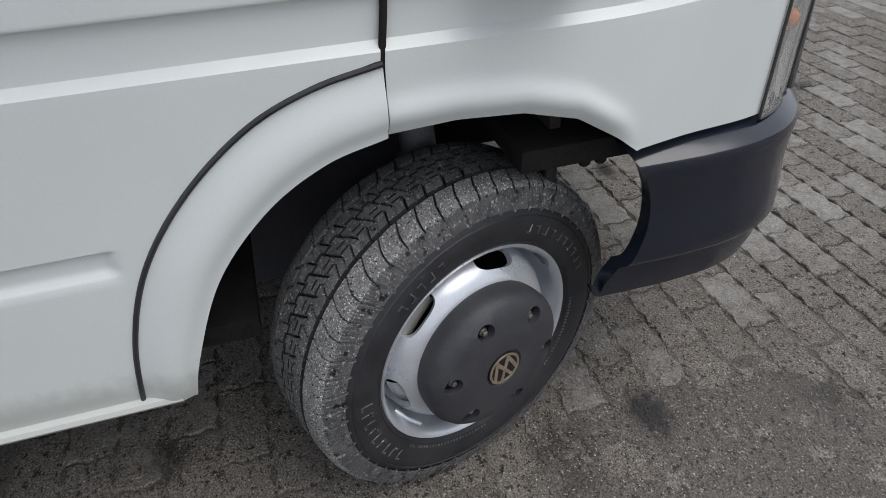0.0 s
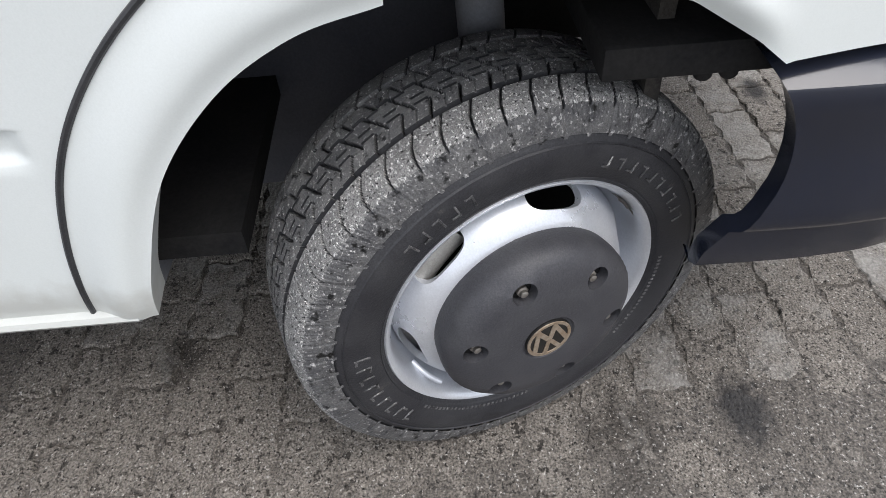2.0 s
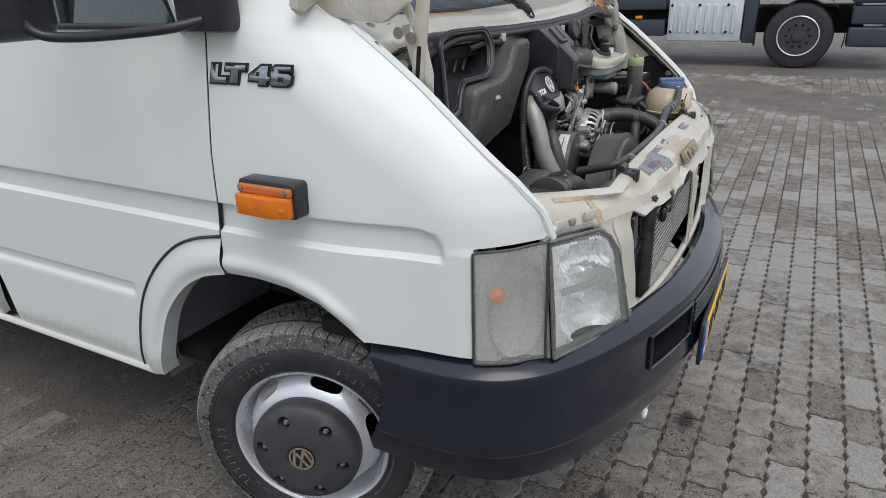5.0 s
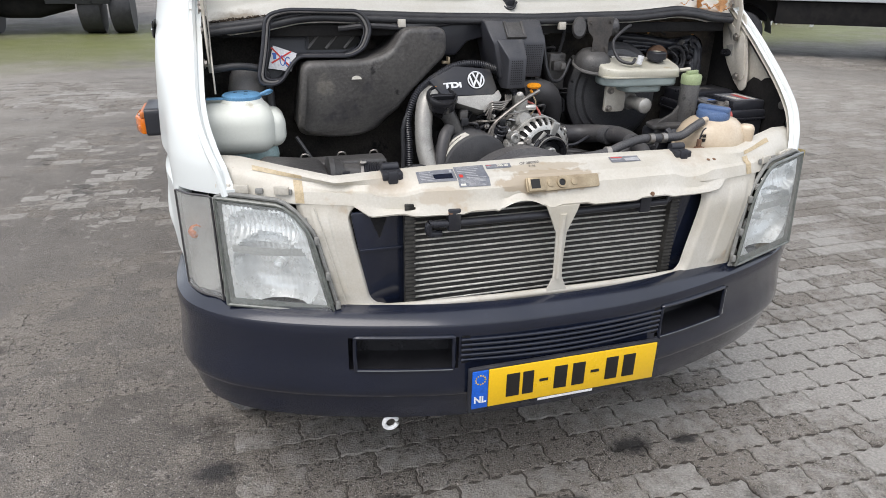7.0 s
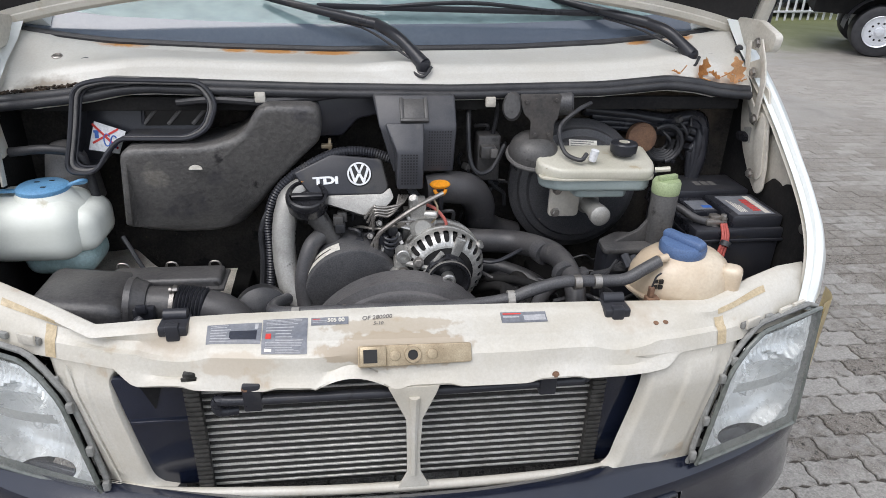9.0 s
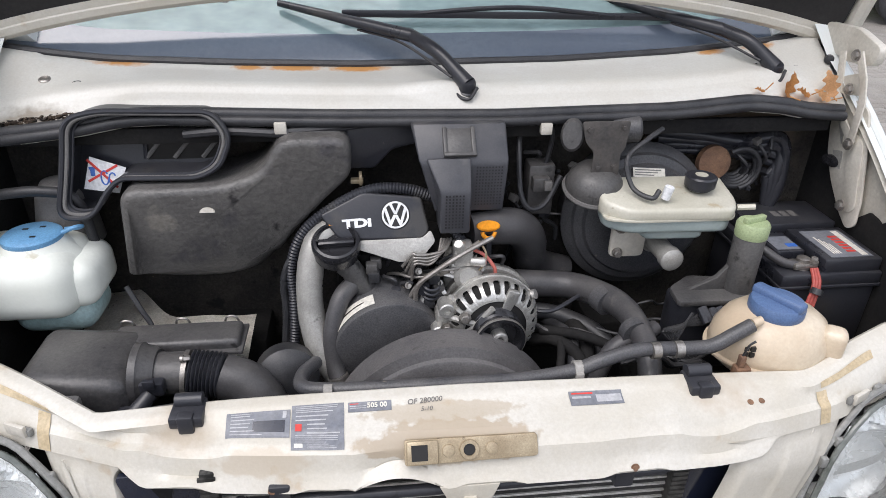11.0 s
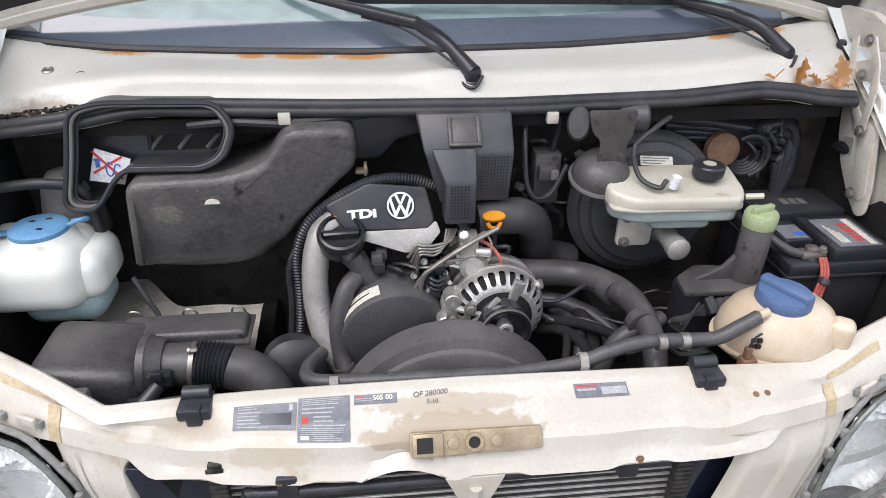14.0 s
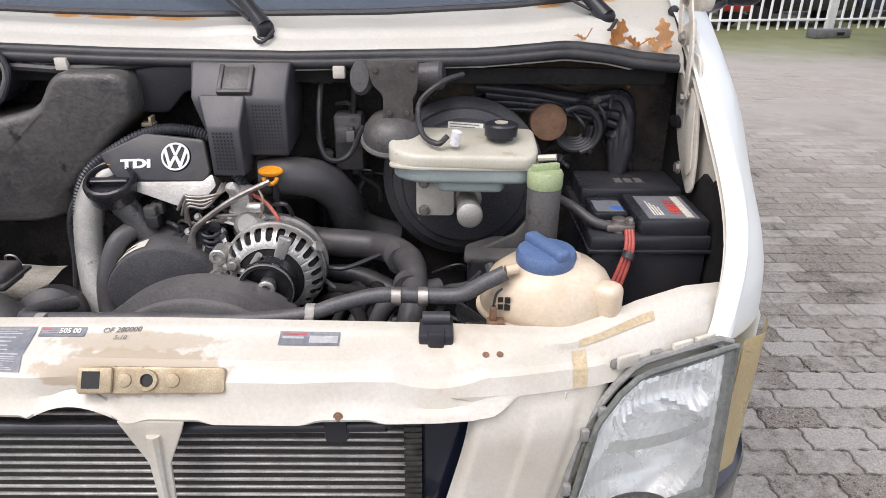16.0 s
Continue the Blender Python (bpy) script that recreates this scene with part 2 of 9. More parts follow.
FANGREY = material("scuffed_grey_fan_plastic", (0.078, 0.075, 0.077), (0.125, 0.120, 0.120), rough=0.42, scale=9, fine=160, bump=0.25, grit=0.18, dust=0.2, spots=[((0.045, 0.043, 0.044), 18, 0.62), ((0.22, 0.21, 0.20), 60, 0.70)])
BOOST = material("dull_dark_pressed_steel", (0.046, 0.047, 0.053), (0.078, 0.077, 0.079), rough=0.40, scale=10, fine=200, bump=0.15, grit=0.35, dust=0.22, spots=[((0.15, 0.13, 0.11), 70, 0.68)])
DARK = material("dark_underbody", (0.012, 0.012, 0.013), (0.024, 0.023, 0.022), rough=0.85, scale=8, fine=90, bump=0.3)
WHWALL = material("dark_wheel_house_wall", (0.050, 0.052, 0.066), (0.075, 0.076, 0.088), rough=0.6, scale=6, fine=120, bump=0.2, grit=0.12)
LINER = material("wheel_house_plastic", (0.15, 0.155, 0.18), (0.19, 0.19, 0.20), rough=0.5, scale=6, fine=120, bump=0.2, grit=0.12, spots=[((0.25, 0.24, 0.22), 9, 0.64)])
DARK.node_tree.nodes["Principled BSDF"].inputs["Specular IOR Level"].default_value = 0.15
BAYWALL = material("bay_wall_felt", (0.018, 0.017, 0.016), (0.050, 0.044, 0.038), rough=0.9, scale=9, fine=130, bump=0.8, grit=0.3, contrast=(0.42, 0.62),
                   spots=[((0.14, 0.105, 0.07), 70, 0.70), ((0.010, 0.010, 0.010), 16, 0.60)])
stain(BAYWALL, (0.60, 0.74, 1.28), (0.34, 0.2, 0.18), (0.12, 0.096, 0.074), 0.8, 30, 0.15, 0.7)
STEEL = material("worn_steel", (0.42, 0.40, 0.37), (0.24, 0.22, 0.20), rough=0.42, metal=0.8, scale=22, fine=200, bump=0.12)
ALU = material("cast_aluminium", (0.66, 0.65, 0.62), (0.40, 0.39, 0.365), rough=0.34, metal=0.7, scale=26, fine=260, bump=0.25, grit=0.15, spots=[((0.12, 0.11, 0.10), 44, 0.64)])
ALUD = material("dull_stained_aluminium", (0.46, 0.45, 0.42), (0.28, 0.27, 0.25), rough=0.42, metal=0.4, scale=12, fine=200, bump=0.2, grit=0.10, spots=[((0.09, 0.085, 0.08), 26, 0.66), ((0.6, 0.59, 0.56), 40, 0.68)])
CHROME = material("chrome_badge", (0.42, 0.45, 0.47), (0.25, 0.28, 0.30), rough=0.16, metal=1.0, scale=14)
LOGO = material("white_print", (0.78, 0.79, 0.80), rough=0.4, scale=20)
BRASS = material("corroded_badge_metal", (0.42, 0.36, 0.29), (0.30, 0.22, 0.15), rough=0.4, metal=0.5, scale=60)
AMBER = material("amber_lens", (0.78, 0.20, 0.004), (0.66, 0.15, 0.003), rough=0.16, scale=30, fine=400, coat=0.5, grit=0.08)
AMBERTOP = material("amber_lens_ribbed", (0.62, 0.20, 0.06), (0.5, 0.15, 0.04), rough=0.3, scale=30, fine=400)
# the white milky share adds brightness in place of reflected sky
GLASS = clear("clear_lens_glass", (0.99, 1.0, 0.99), 0.03, 0.10, (0.92, 0.94, 0.93))
TURNGLASS = clear("ribbed_clear_lens", (0.97, 0.97, 0.95), 0.10, 0.28, (0.78, 0.78, 0.75), ribs=75)
REFLECT = material("lamp_reflector", (0.95, 0.96, 0.96), (0.86, 0.88, 0.89), rough=0.28, metal=0.35, scale=26, rough_var=0.2, coat=0.6, grit=0.05)
LAMPIN = material("lamp_inner_grey", (0.44, 0.45, 0.44), (0.37, 0.37, 0.36), rough=0.4, scale=12)
LAMPEDGE = material("greenish_glass_edge", (0.09, 0.10, 0.09), (0.16, 0.17, 0.155), rough=0.2, scale=30, coat=0.5)
GASKET = material("weathered_grey_rubber", (0.27, 0.27, 0.255), (0.16, 0.16, 0.15), rough=0.6, scale=20, bump=0.1)
YELLOWLENS = material("yellowed_lens_side", (0.78, 0.66, 0.40), (0.70, 0.57, 0.31), rough=0.3, scale=9, fine=200, coat=0.4)
WINDOW = material("dark_window_glass", (0.03, 0.05, 0.055), (0.025, 0.04, 0.045), rough=0.04, scale=2, coat=1.0, rough_var=0.02)
# pale teal diffuse share stands in for reflections in the windscreen
SCREEN = clear("windscreen_glass", (0.75, 0.90, 0.89), 0.02, 0.50, (0.46, 0.63, 0.63))
# black band; its blue-grey base colour stands in for the reflected sky
FRIT = material("sky_tinted_glass_band", (0.12, 0.145, 0.18), (0.09, 0.11, 0.145), rough=0.12, scale=3, coat=1.0, rough_var=0.05, grit=0.03)
RADI = material("radiator_fin_aluminium", (0.70, 0.69, 0.65), (0.42, 0.41, 0.38), rough=0.42, metal=0.45, scale=30, fine=300, bump=0.2)
# near-black fins and core set off the pale tubes
FINALU = material("dark_fin_aluminium", (0.085, 0.082, 0.076), (0.028, 0.027, 0.025), rough=0.5, metal=0.3, scale=40, fine=400, spots=[((0.02, 0.02, 0.018), 18, 0.58)])
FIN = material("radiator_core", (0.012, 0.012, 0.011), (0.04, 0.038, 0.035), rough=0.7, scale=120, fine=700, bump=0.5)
PLATEY = material("yellow_plate", (0.85, 0.52, 0.01), rough=0.3, scale=8, coat=0.4, grit=0.03, spread=0.05)
PLATEB = material("blue_plate_band", (0.01, 0.12, 0.62), rough=0.3, scale=8, coat=0.4)
INK = material("black_ink", (0.015, 0.014, 0.013), rough=0.4, scale=20)
PEN = material("faded_pen_ink", (0.16, 0.15, 0.14), rough=0.5, scale=20)
LABELINK = material("grey_label_print", (0.46, 0.46, 0.47), (0.36, 0.36, 0.37), rough=0.5, scale=60)
CLIPP = material("pale_grey_clip_plastic", (0.34, 0.325, 0.30), (0.24, 0.23, 0.21), rough=0.5, scale=25)
STICKER = material("dark_sticker", (0.15, 0.16, 0.185), (0.20, 0.205, 0.22), rough=0.4, scale=25)
PAPER = material("white_sticker", (0.72, 0.70, 0.64), (0.58, 0.55, 0.48), rough=0.5, scale=22)
TANK = material("milky_tank_plastic", (0.80, 0.82, 0.76), (0.70, 0.72, 0.65), rough=0.40, scale=7, fine=120, coat=0.1, grit=0.02,
                spots=[((0.56, 0.53, 0.42), 16, 0.68), ((0.40, 0.37, 0.30), 90, 0.76)])
TANKB = material("milky_tank_bluish", (0.42, 0.55, 0.54), (0.30, 0.42, 0.42), rough=0.35, scale=8, coat=0.2)
EXPT = material("yellowed_tank_plastic", (0.64, 0.55, 0.42), (0.52, 0.41, 0.29), rough=0.34, scale=9, fine=120, coat=0.25, grit=0.04,
                spots=[((0.40, 0.17, 0.07), 20, 0.70), ((0.36, 0.24, 0.15), 70, 0.73)])
BRLOW = material("bluish_brake_tank_plastic", (0.36, 0.42, 0.41), (0.27, 0.32, 0.31), rough=0.3, scale=9, fine=130, coat=0.3, grit=0.04, spots=[((0.20, 0.17, 0.12), 30, 0.68)])
BRTANK = material("aged_brake_tank_plastic", (0.55, 0.53, 0.45), (0.44, 0.42, 0.34), rough=0.36, scale=9, fine=130, coat=0.2, grit=0.05, spots=[((0.40, 0.34, 0.24), 18, 0.62), ((0.28, 0.22, 0.15), 90, 0.71)])
BLUE = material("blue_cap_plastic", (0.10, 0.165, 0.31), (0.08, 0.13, 0.25), rough=0.4, scale=16, fine=200)
LBLUE = material("pale_blue_cap_plastic", (0.16, 0.36, 0.58), (0.11, 0.26, 0.44), rough=0.45, scale=16, fine=200)
GREEN = material("green_cap_plastic", (0.36, 0.43, 0.24), (0.27, 0.33, 0.18), rough=0.45, scale=16, fine=200)
ORANGE = material("orange_plastic", (0.85, 0.33, 0.01), (0.65, 0.24, 0.01), rough=0.4, scale=20)
RED = material("red_cable", (0.44, 0.085, 0.065), (0.30, 0.06, 0.05), rough=0.5, scale=20)
PINKRED = material("faded_red_cable", (0.60, 0.18, 0.15), (0.5, 0.13, 0.1), rough=0.5, scale=20)
REDINK = material("red_print", (0.62, 0.05, 0.04), rough=0.4, scale=20)
BLUEINK = material("blue_print", (0.05, 0.15, 0.5), rough=0.4, scale=20)
RUST = material("rusty_steel", (0.25, 0.14, 0.08), (0.13, 0.075, 0.05), rough=0.8, scale=30, fine=200, bump=0.4)
LEAF = material("dry_oak_leaf", (0.60, 0.31, 0.11), (0.44, 0.20, 0.06), rough=0.6, scale=40, fine=250, bump=0.2)
LEAF2 = material("pale_dry_leaf", (0.74, 0.47, 0.25), (0.60, 0.35, 0.17), rough=0.6, scale=40, fine=250, bump=0.2)
LITTER = material("wet_leaf_litter", (0.075, 0.050, 0.032), (0.018, 0.014, 0.011), rough=0.8, scale=60, fine=250, bump=0.3, contrast=(0.42, 0.58))
FELT = material("grey_insulation_mat", (0.80, 0.76, 0.68), (0.58, 0.53, 0.45), rough=0.9, scale=16, fine=160, bump=0.4, contrast=(0.40, 0.62), spots=[((0.15, 0.13, 0.105), 26, 0.64), ((0.12, 0.105, 0.085), 90, 0.65)])
UNDERBON = material("bonnet_underside_felt", (0.018, 0.017, 0.017), (0.03, 0.028, 0.027), rough=0.9, scale=8, bump=0.2)
GREYP = material("mid_grey_plastic", (0.16, 0.155, 0.15), (0.11, 0.105, 0.10), rough=0.6, scale=15, fine=200, bump=0.15)
LORRYBLUE = material("lorry_dark_blue_plastic", (0.035, 0.045, 0.065), (0.05, 0.06, 0.08), rough=0.5, scale=2, fine=60)
LORRYWHITE = material("lorry_white_panel", (0.62, 0.66, 0.70), (0.52, 0.56, 0.60), rough=0.4, scale=1.5, coat=0.2)
FENCEW = material("white_fence_paint", (0.78, 0.79, 0.80), (0.68, 0.69, 0.70), rough=0.45, scale=3)
FOOTG = material("grey_fence_foot", (0.16, 0.17, 0.17), (0.11, 0.115, 0.115), rough=0.8, scale=9, bump=0.2)

DIRT_SPOTS = [((0.075, 0.066, 0.057), 2.3, 0.60), ((0.24, 0.218, 0.19), 12, 0.60), ((0.050, 0.044, 0.038), 55, 0.57), ((0.42, 0.40, 0.37), 160, 0.595), ((0.018, 0.016, 0.014), 140, 0.59), ((0.46, 0.45, 0.43), 75, 0.74)]
DIRT = material("yard_dirt", (0.165, 0.147, 0.127), (0.115, 0.101, 0.087), rough=0.60, scale=1.7, fine=150, bump=1.0, rough_var=0.22, grit=0.7, relief=0.009, world_space=True, spots=DIRT_SPOTS)
PALE = (0.35, 0.335, 0.31)


def reveal(m, colour, piece, patches, lo, hi, piece_share):
    """Cleaner stone showing through the dirt: in clusters, more on some pieces than on others, with ragged rims."""
    n, ln = m.node_tree.nodes, m.node_tree.links.new
    p = n["Principled BSDF"]
    src = p.inputs["Base Color"].links[0].from_socket
    geo = n.new("ShaderNodeNewGeometry")

    def noise_at(scale, detail):
        t = n.new("ShaderNodeTexNoise")
        t.inputs["Scale"].default_value, t.inputs["Detail"].default_value, t.inputs["Roughness"].default_value = scale, detail, 0.65
        ln(geo.outputs["Position"], t.inputs["Vector"])
        return t.outputs[0]

    def calc(op, a, b):
        q = n.new("ShaderNodeMath")
        q.operation = op
        for k, v in enumerate((a, b)):
            if isinstance(v, bpy.types.NodeSocket):
                ln(v, q.inputs[k])
            else:
                q.inputs[k].default_value = v
        return q.outputs[0]
    total = calc("ADD", noise_at(patches, 3), calc("MULTIPLY", noise_at(17, 7), 0.85))
    if piece is not None:
        who = n.new("ShaderNodeObjectInfo").outputs["Random"] if piece == "object" else geo.outputs["Random Per Island"]
        total = calc("ADD", total, calc("MULTIPLY", who, piece_share))
    # a trodden coat of dirt lies beside the front wheel
    mp, g = n.new("ShaderNodeMapping"), n.new("ShaderNodeTexGradient")
    g.gradient_type, mp.vector_type = "SPHERICAL", "TEXTURE"
    mp.inputs["Location"].default_value, mp.inputs["Scale"].default_value = (-2.0, 0.9, 0), (1.8, 2.2, 0.5)
    ln(geo.outputs["Position"], mp.inputs["Vector"])
    ln(mp.outputs[0], g.inputs[0])
    total = calc("SUBTRACT", total, calc("MULTIPLY", g.outputs["Fac"], 0.7))
    # more pale stone shows beside the van
    mp, g = n.new("ShaderNodeMapping"), n.new("ShaderNodeTexGradient")
    g.gradient_type, mp.vector_type = "SPHERICAL", "TEXTURE"
    mp.inputs["Location"].default_value, mp.inputs["Scale"].default_value = (1.9, 0.5, 0), (2.3, 1.7, 0.5)
    ln(geo.outputs["Position"], mp.inputs["Vector"])
    ln(mp.outputs[0], g.inputs[0])
    total = calc("ADD", total, calc("MULTIPLY", g.outputs["Fac"], 0.26))
    r = n.new("ShaderNodeMapRange")
    r.inputs[1].default_value, r.inputs[2].default_value, r.inputs[4].default_value = lo, hi, 0.85
    ln(total, r.inputs[0])
    tone = n.new("ShaderNodeHueSaturation")
    tone.inputs["Color"].default_value = (*colour, 1)
    ln(ramp_value(n, ln, noise_at(120, 3), 0.2, 1.8), tone.inputs["Value"])
    x = n.new("ShaderNodeMix")
    x.data_type = "RGBA"
    ln(r.outputs[0], x.inputs[0])
    ln(src, x.inputs[6])
    ln(tone.outputs[0], x.inputs[7])
    ln(x.outputs[2], p.inputs["Base Color"])


def paver(name, piece):
    m = material(name, (0.225, 0.203, 0.177), (0.170, 0.152, 0.132), rough=0.78, scale=3.0, fine=150, bump=1.0, rough_var=0.14, grit=0.7, relief=0.009, world_space=True, spots=DIRT_SPOTS)
    m.node_tree.nodes["Principled BSDF"].inputs["Specular IOR Level"].default_value = 0.3
    reveal(m, PALE, piece, 0.9, 1.06, 1.34, 0.36)
    return m


BLOCK, BLOCKS = paver("concrete_paving_block", "object"), paver("concrete_paving_blocks_far", "island")
# paler far yard, partly low-angle sky sheen put into the colour
for m_ in (DIRT, BLOCKS):
    stain(m_, (4.5, 9.0, 0), (8, 8.5, 3), (0.34, 0.318, 0.285), 0.75, 2.5, 0.1, 0.9)
# damp soil in the joints where the blocks lie free
stain(DIRT, (2.2, -1.2, 0), (4.2, 2.6, 2), (0.042, 0.034, 0.027), 0.8, 2.5, 0.0, 0.35)
stain(DIRT, (-5.0, 8.0, 0), (4.5, 7.5, 3), (0.31, 0.285, 0.25), 0.7, 2.5, 0.1, 0.9)
stain(DIRT, (6.0, 14.0, 0), (22, 6.0, 3), (0.13, 0.15, 0.035), 0.75, 0.9, 0.2, 0.75)
stain(DIRT, (-5.0, 12.0, 0), (6, 4.0, 3), (0.14, 0.15, 0.045), 0.6, 0.9, 0.2, 0.75)
for ox, oy, ow in ((0.42, 0.24, 0.13), (0.62, 0.22, 0.08), (0.10, 0.06, 0.10), (-0.42, 0.22, 0.09), (-0.93, 0.50, 0.13)):
    # old oil drips
    for m_ in (DIRT, BLOCK, BLOCKS):
        stain(m_, (ox, oy, 0), (ow, ow * 0.6, 0.3), (0.020, 0.019, 0.020), 0.85, 45, 0.25, 0.9)


# ---- mesh helpers ----
def thing(name, label, category, at=(0, 0, 0), group="", kind=""):
    ob = new(name)
    ob.location = at
    return tagged(ob, label, category, group, kind)


def part(name, bm, mat, parent, label="", smooth=True, angle=40):
    me = bpy.data.meshes.new(name)
    bmesh.ops.recalc_face_normals(bm, faces=bm.faces[:])
    lim = radians(angle)
    for f in bm.faces:
        f.smooth = smooth
    if smooth:
        for e in bm.edges:
            if len(e.link_faces) == 2 and e.calc_face_angle(0) > lim:
                e.smooth = False
    bm.to_mesh(me)
    bm.free()
    me.materials.append(mat)
    ob = new(name, me)
    if parent is not None:
        ob.parent = parent
        if parent.type == "EMPTY":
            ob.matrix_parent_inverse = Matrix.Translation(parent.location).inverted()
    return tagged(ob, label)


def grid(nu, nv, fn, bm=None, keep=None, close=False):
    bm = bm or bmesh.new()
    vs = [[bm.verts.new(fn(i / (nu - (0 if close else 1)), j / (nv - 1))) for j in range(nv)] for i in range(nu)]
    for i in range(nu if close else nu - 1):
        for j in range(nv - 1):
            if keep is None or keep(i, j):
                k = (i + 1) % nu
                bm.faces.new((vs[i][j], vs[k][j], vs[k][j + 1], vs[i][j + 1]))
    return bm


def box(x0, x1, y0, y1, z0, z1, bevel=0.004, bm=None, m=None, seg=2):
    own = bmesh.new()
    bmesh.ops.create_cube(own, size=1, matrix=Matrix.Translation(((x0 + x1) / 2, (y0 + y1) / 2, (z0 + z1) / 2))
                          @ Matrix.Diagonal((abs(x1 - x0), abs(y1 - y0), abs(z1 - z0), 1)))
    if bevel:
        bmesh.ops.bevel(own, geom=own.edges[:], offset=bevel, segments=seg, profile=0.5, affect="EDGES")
    return merge(own, bm, m)


def merge(own, bm=None, m=None):
    if m is not None:
        bmesh.ops.transform(own, matrix=m, verts=own.verts[:])
    if bm is None:
        return own
    me = bpy.data.meshes.new("tmp")
    own.to_mesh(me)
    own.free()
    bm.from_mesh(me)
    bpy.data.meshes.remove(me)
    return bm


def prism(outline, depth, m=None, bevel=0.003, bm=None, seg=2):
    """An outline in the local xy plane, extruded along local z."""
    own = bmesh.new()
    f = own.faces.new([own.verts.new((x, y, 0)) for x, y in outline])
    r = bmesh.ops.extrude_face_region(own, geom=[f])
    bmesh.ops.translate(own, vec=(0, 0, depth), verts=[v for v in r["geom"] if isinstance(v, bmesh.types.BMVert)])
    bmesh.ops.recalc_face_normals(own, faces=own.faces[:])
    if bevel:
        rim = [e for e in own.edges if len(e.link_faces) == 2 and e.calc_face_angle(0) > 1.0]
        bmesh.ops.bevel(own, geom=rim, offset=bevel, segments=seg, profile=0.5, affect="EDGES", clamp_overlap=True)
    return merge(own, bm, m)


def rounded(pts, r, seg=5):
    """The outline with its corners rounded."""
    out, n = [], len(pts)
    for i in range(n):
        p, a, b = Vector(pts[i]), Vector(pts[i - 1]), Vector(pts[(i + 1) % n])
        ri = min(r, (a - p).length * 0.45, (b - p).length * 0.45)
        s, e = p + (a - p).normalized() * ri, p + (b - p).normalized() * ri
        for k in range(seg + 1):
            t = k / seg
            q = s * (1 - t) ** 2 + p * 2 * t * (1 - t) + e * t ** 2
            out.append((q.x, q.y))
    return out


def lathe(profile, m=None, seg=32, bm=None, cap=True):
    """(radius, height) round local z."""
    own = bmesh.new()
    rings = [[own.verts.new((max(r, 1e-5) * math.cos(2 * math.pi * k / seg), max(r, 1e-5) * math.sin(2 * math.pi * k / seg), h))
              for k in range(seg)] for r, h in profile]
    for a, b in zip(rings, rings[1:]):
        for k in range(seg):
            own.faces.new((a[k], a[(k + 1) % seg], b[(k + 1) % seg], b[k]))
    if cap:
        own.faces.new(rings[0][::-1])
        own.faces.new(rings[-1])
    return merge(own, bm, m)


def smooth_line(pts, n=8):
    pts = [Vector(p) for p in pts]
    if len(pts) < 3:
        return [pts[0].lerp(pts[1], k / n) for k in range(n + 1)]
    ext = [2 * pts[0] - pts[1]] + pts + [2 * pts[-1] - pts[-2]]
    out = []
    for i in range(1, len(ext) - 2):
        a, b, c, d = ext[i - 1:i + 3]
        for k in range(n):
            t = k / n
            out.append(0.5 * ((2 * b) + (c - a) * t + (2 * a - 5 * b + 4 * c - d) * t * t + (3 * b - a - 3 * c + d) * t ** 3))
    return out + [pts[-1]]


def tube(pts, r, seg=10, n=8, bm=None, ribs=0, depth=0.12, flat=1.0, up=(0.13, 0.21, 0.97)):
    """A round sweep along a smoothed line; ribs: corrugations along it."""
    own = bmesh.new()
    line = smooth_line(pts, n if not ribs else max(n, ribs * 4 // max(1, len(pts) - 1)))
    rings, up = [], Vector(up)
    for i, p in enumerate(line):
        d = (line[min(i + 1, len(line) - 1)] - line[max(i - 1, 0)]).normalized()
        u = d.cross(up)
        u = u.normalized() if u.length > 1e-4 else d.orthogonal().normalized()
        v = u.cross(d)
        t = i / (len(line) - 1)
        rad = r if isinstance(r, (int, float)) else float(np.interp(t, np.linspace(0, 1, len(r)), r))
        if ribs:
            rad *= 1 - depth * (0.5 + 0.5 * math.cos(2 * math.pi * ribs * t))
        rings.append([own.verts.new(p + rad * (math.cos(2 * math.pi * k / seg) * u * flat + math.sin(2 * math.pi * k / seg) * v)) for k in range(seg)])
    for a, b in zip(rings, rings[1:]):
        for k in range(seg):
            own.faces.new((a[k], a[(k + 1) % seg], b[(k + 1) % seg], b[k]))
    own.faces.new(rings[0][::-1])
    own.faces.new(rings[-1])
    return merge(own, bm)


def axis(at, way, roll=0.0):
    """A pose whose local z points the given way."""
    return Matrix.Translation(at) @ Vector(way).to_track_quat("Z", "Y").to_matrix().to_4x4() @ Matrix.Rotation(radians(roll), 4, "Z")


def bolt(at, way, r=0.008, h=0.006, bm=None):
    own = lathe([(r * 1.35, 0), (r * 1.35, h * 0.3)], seg=14)
    lathe([(r, h * 0.3), (r, h * 0.9), (r * 0.85, h)], seg=6, bm=own)
    return merge(own, bm, axis(at, way))


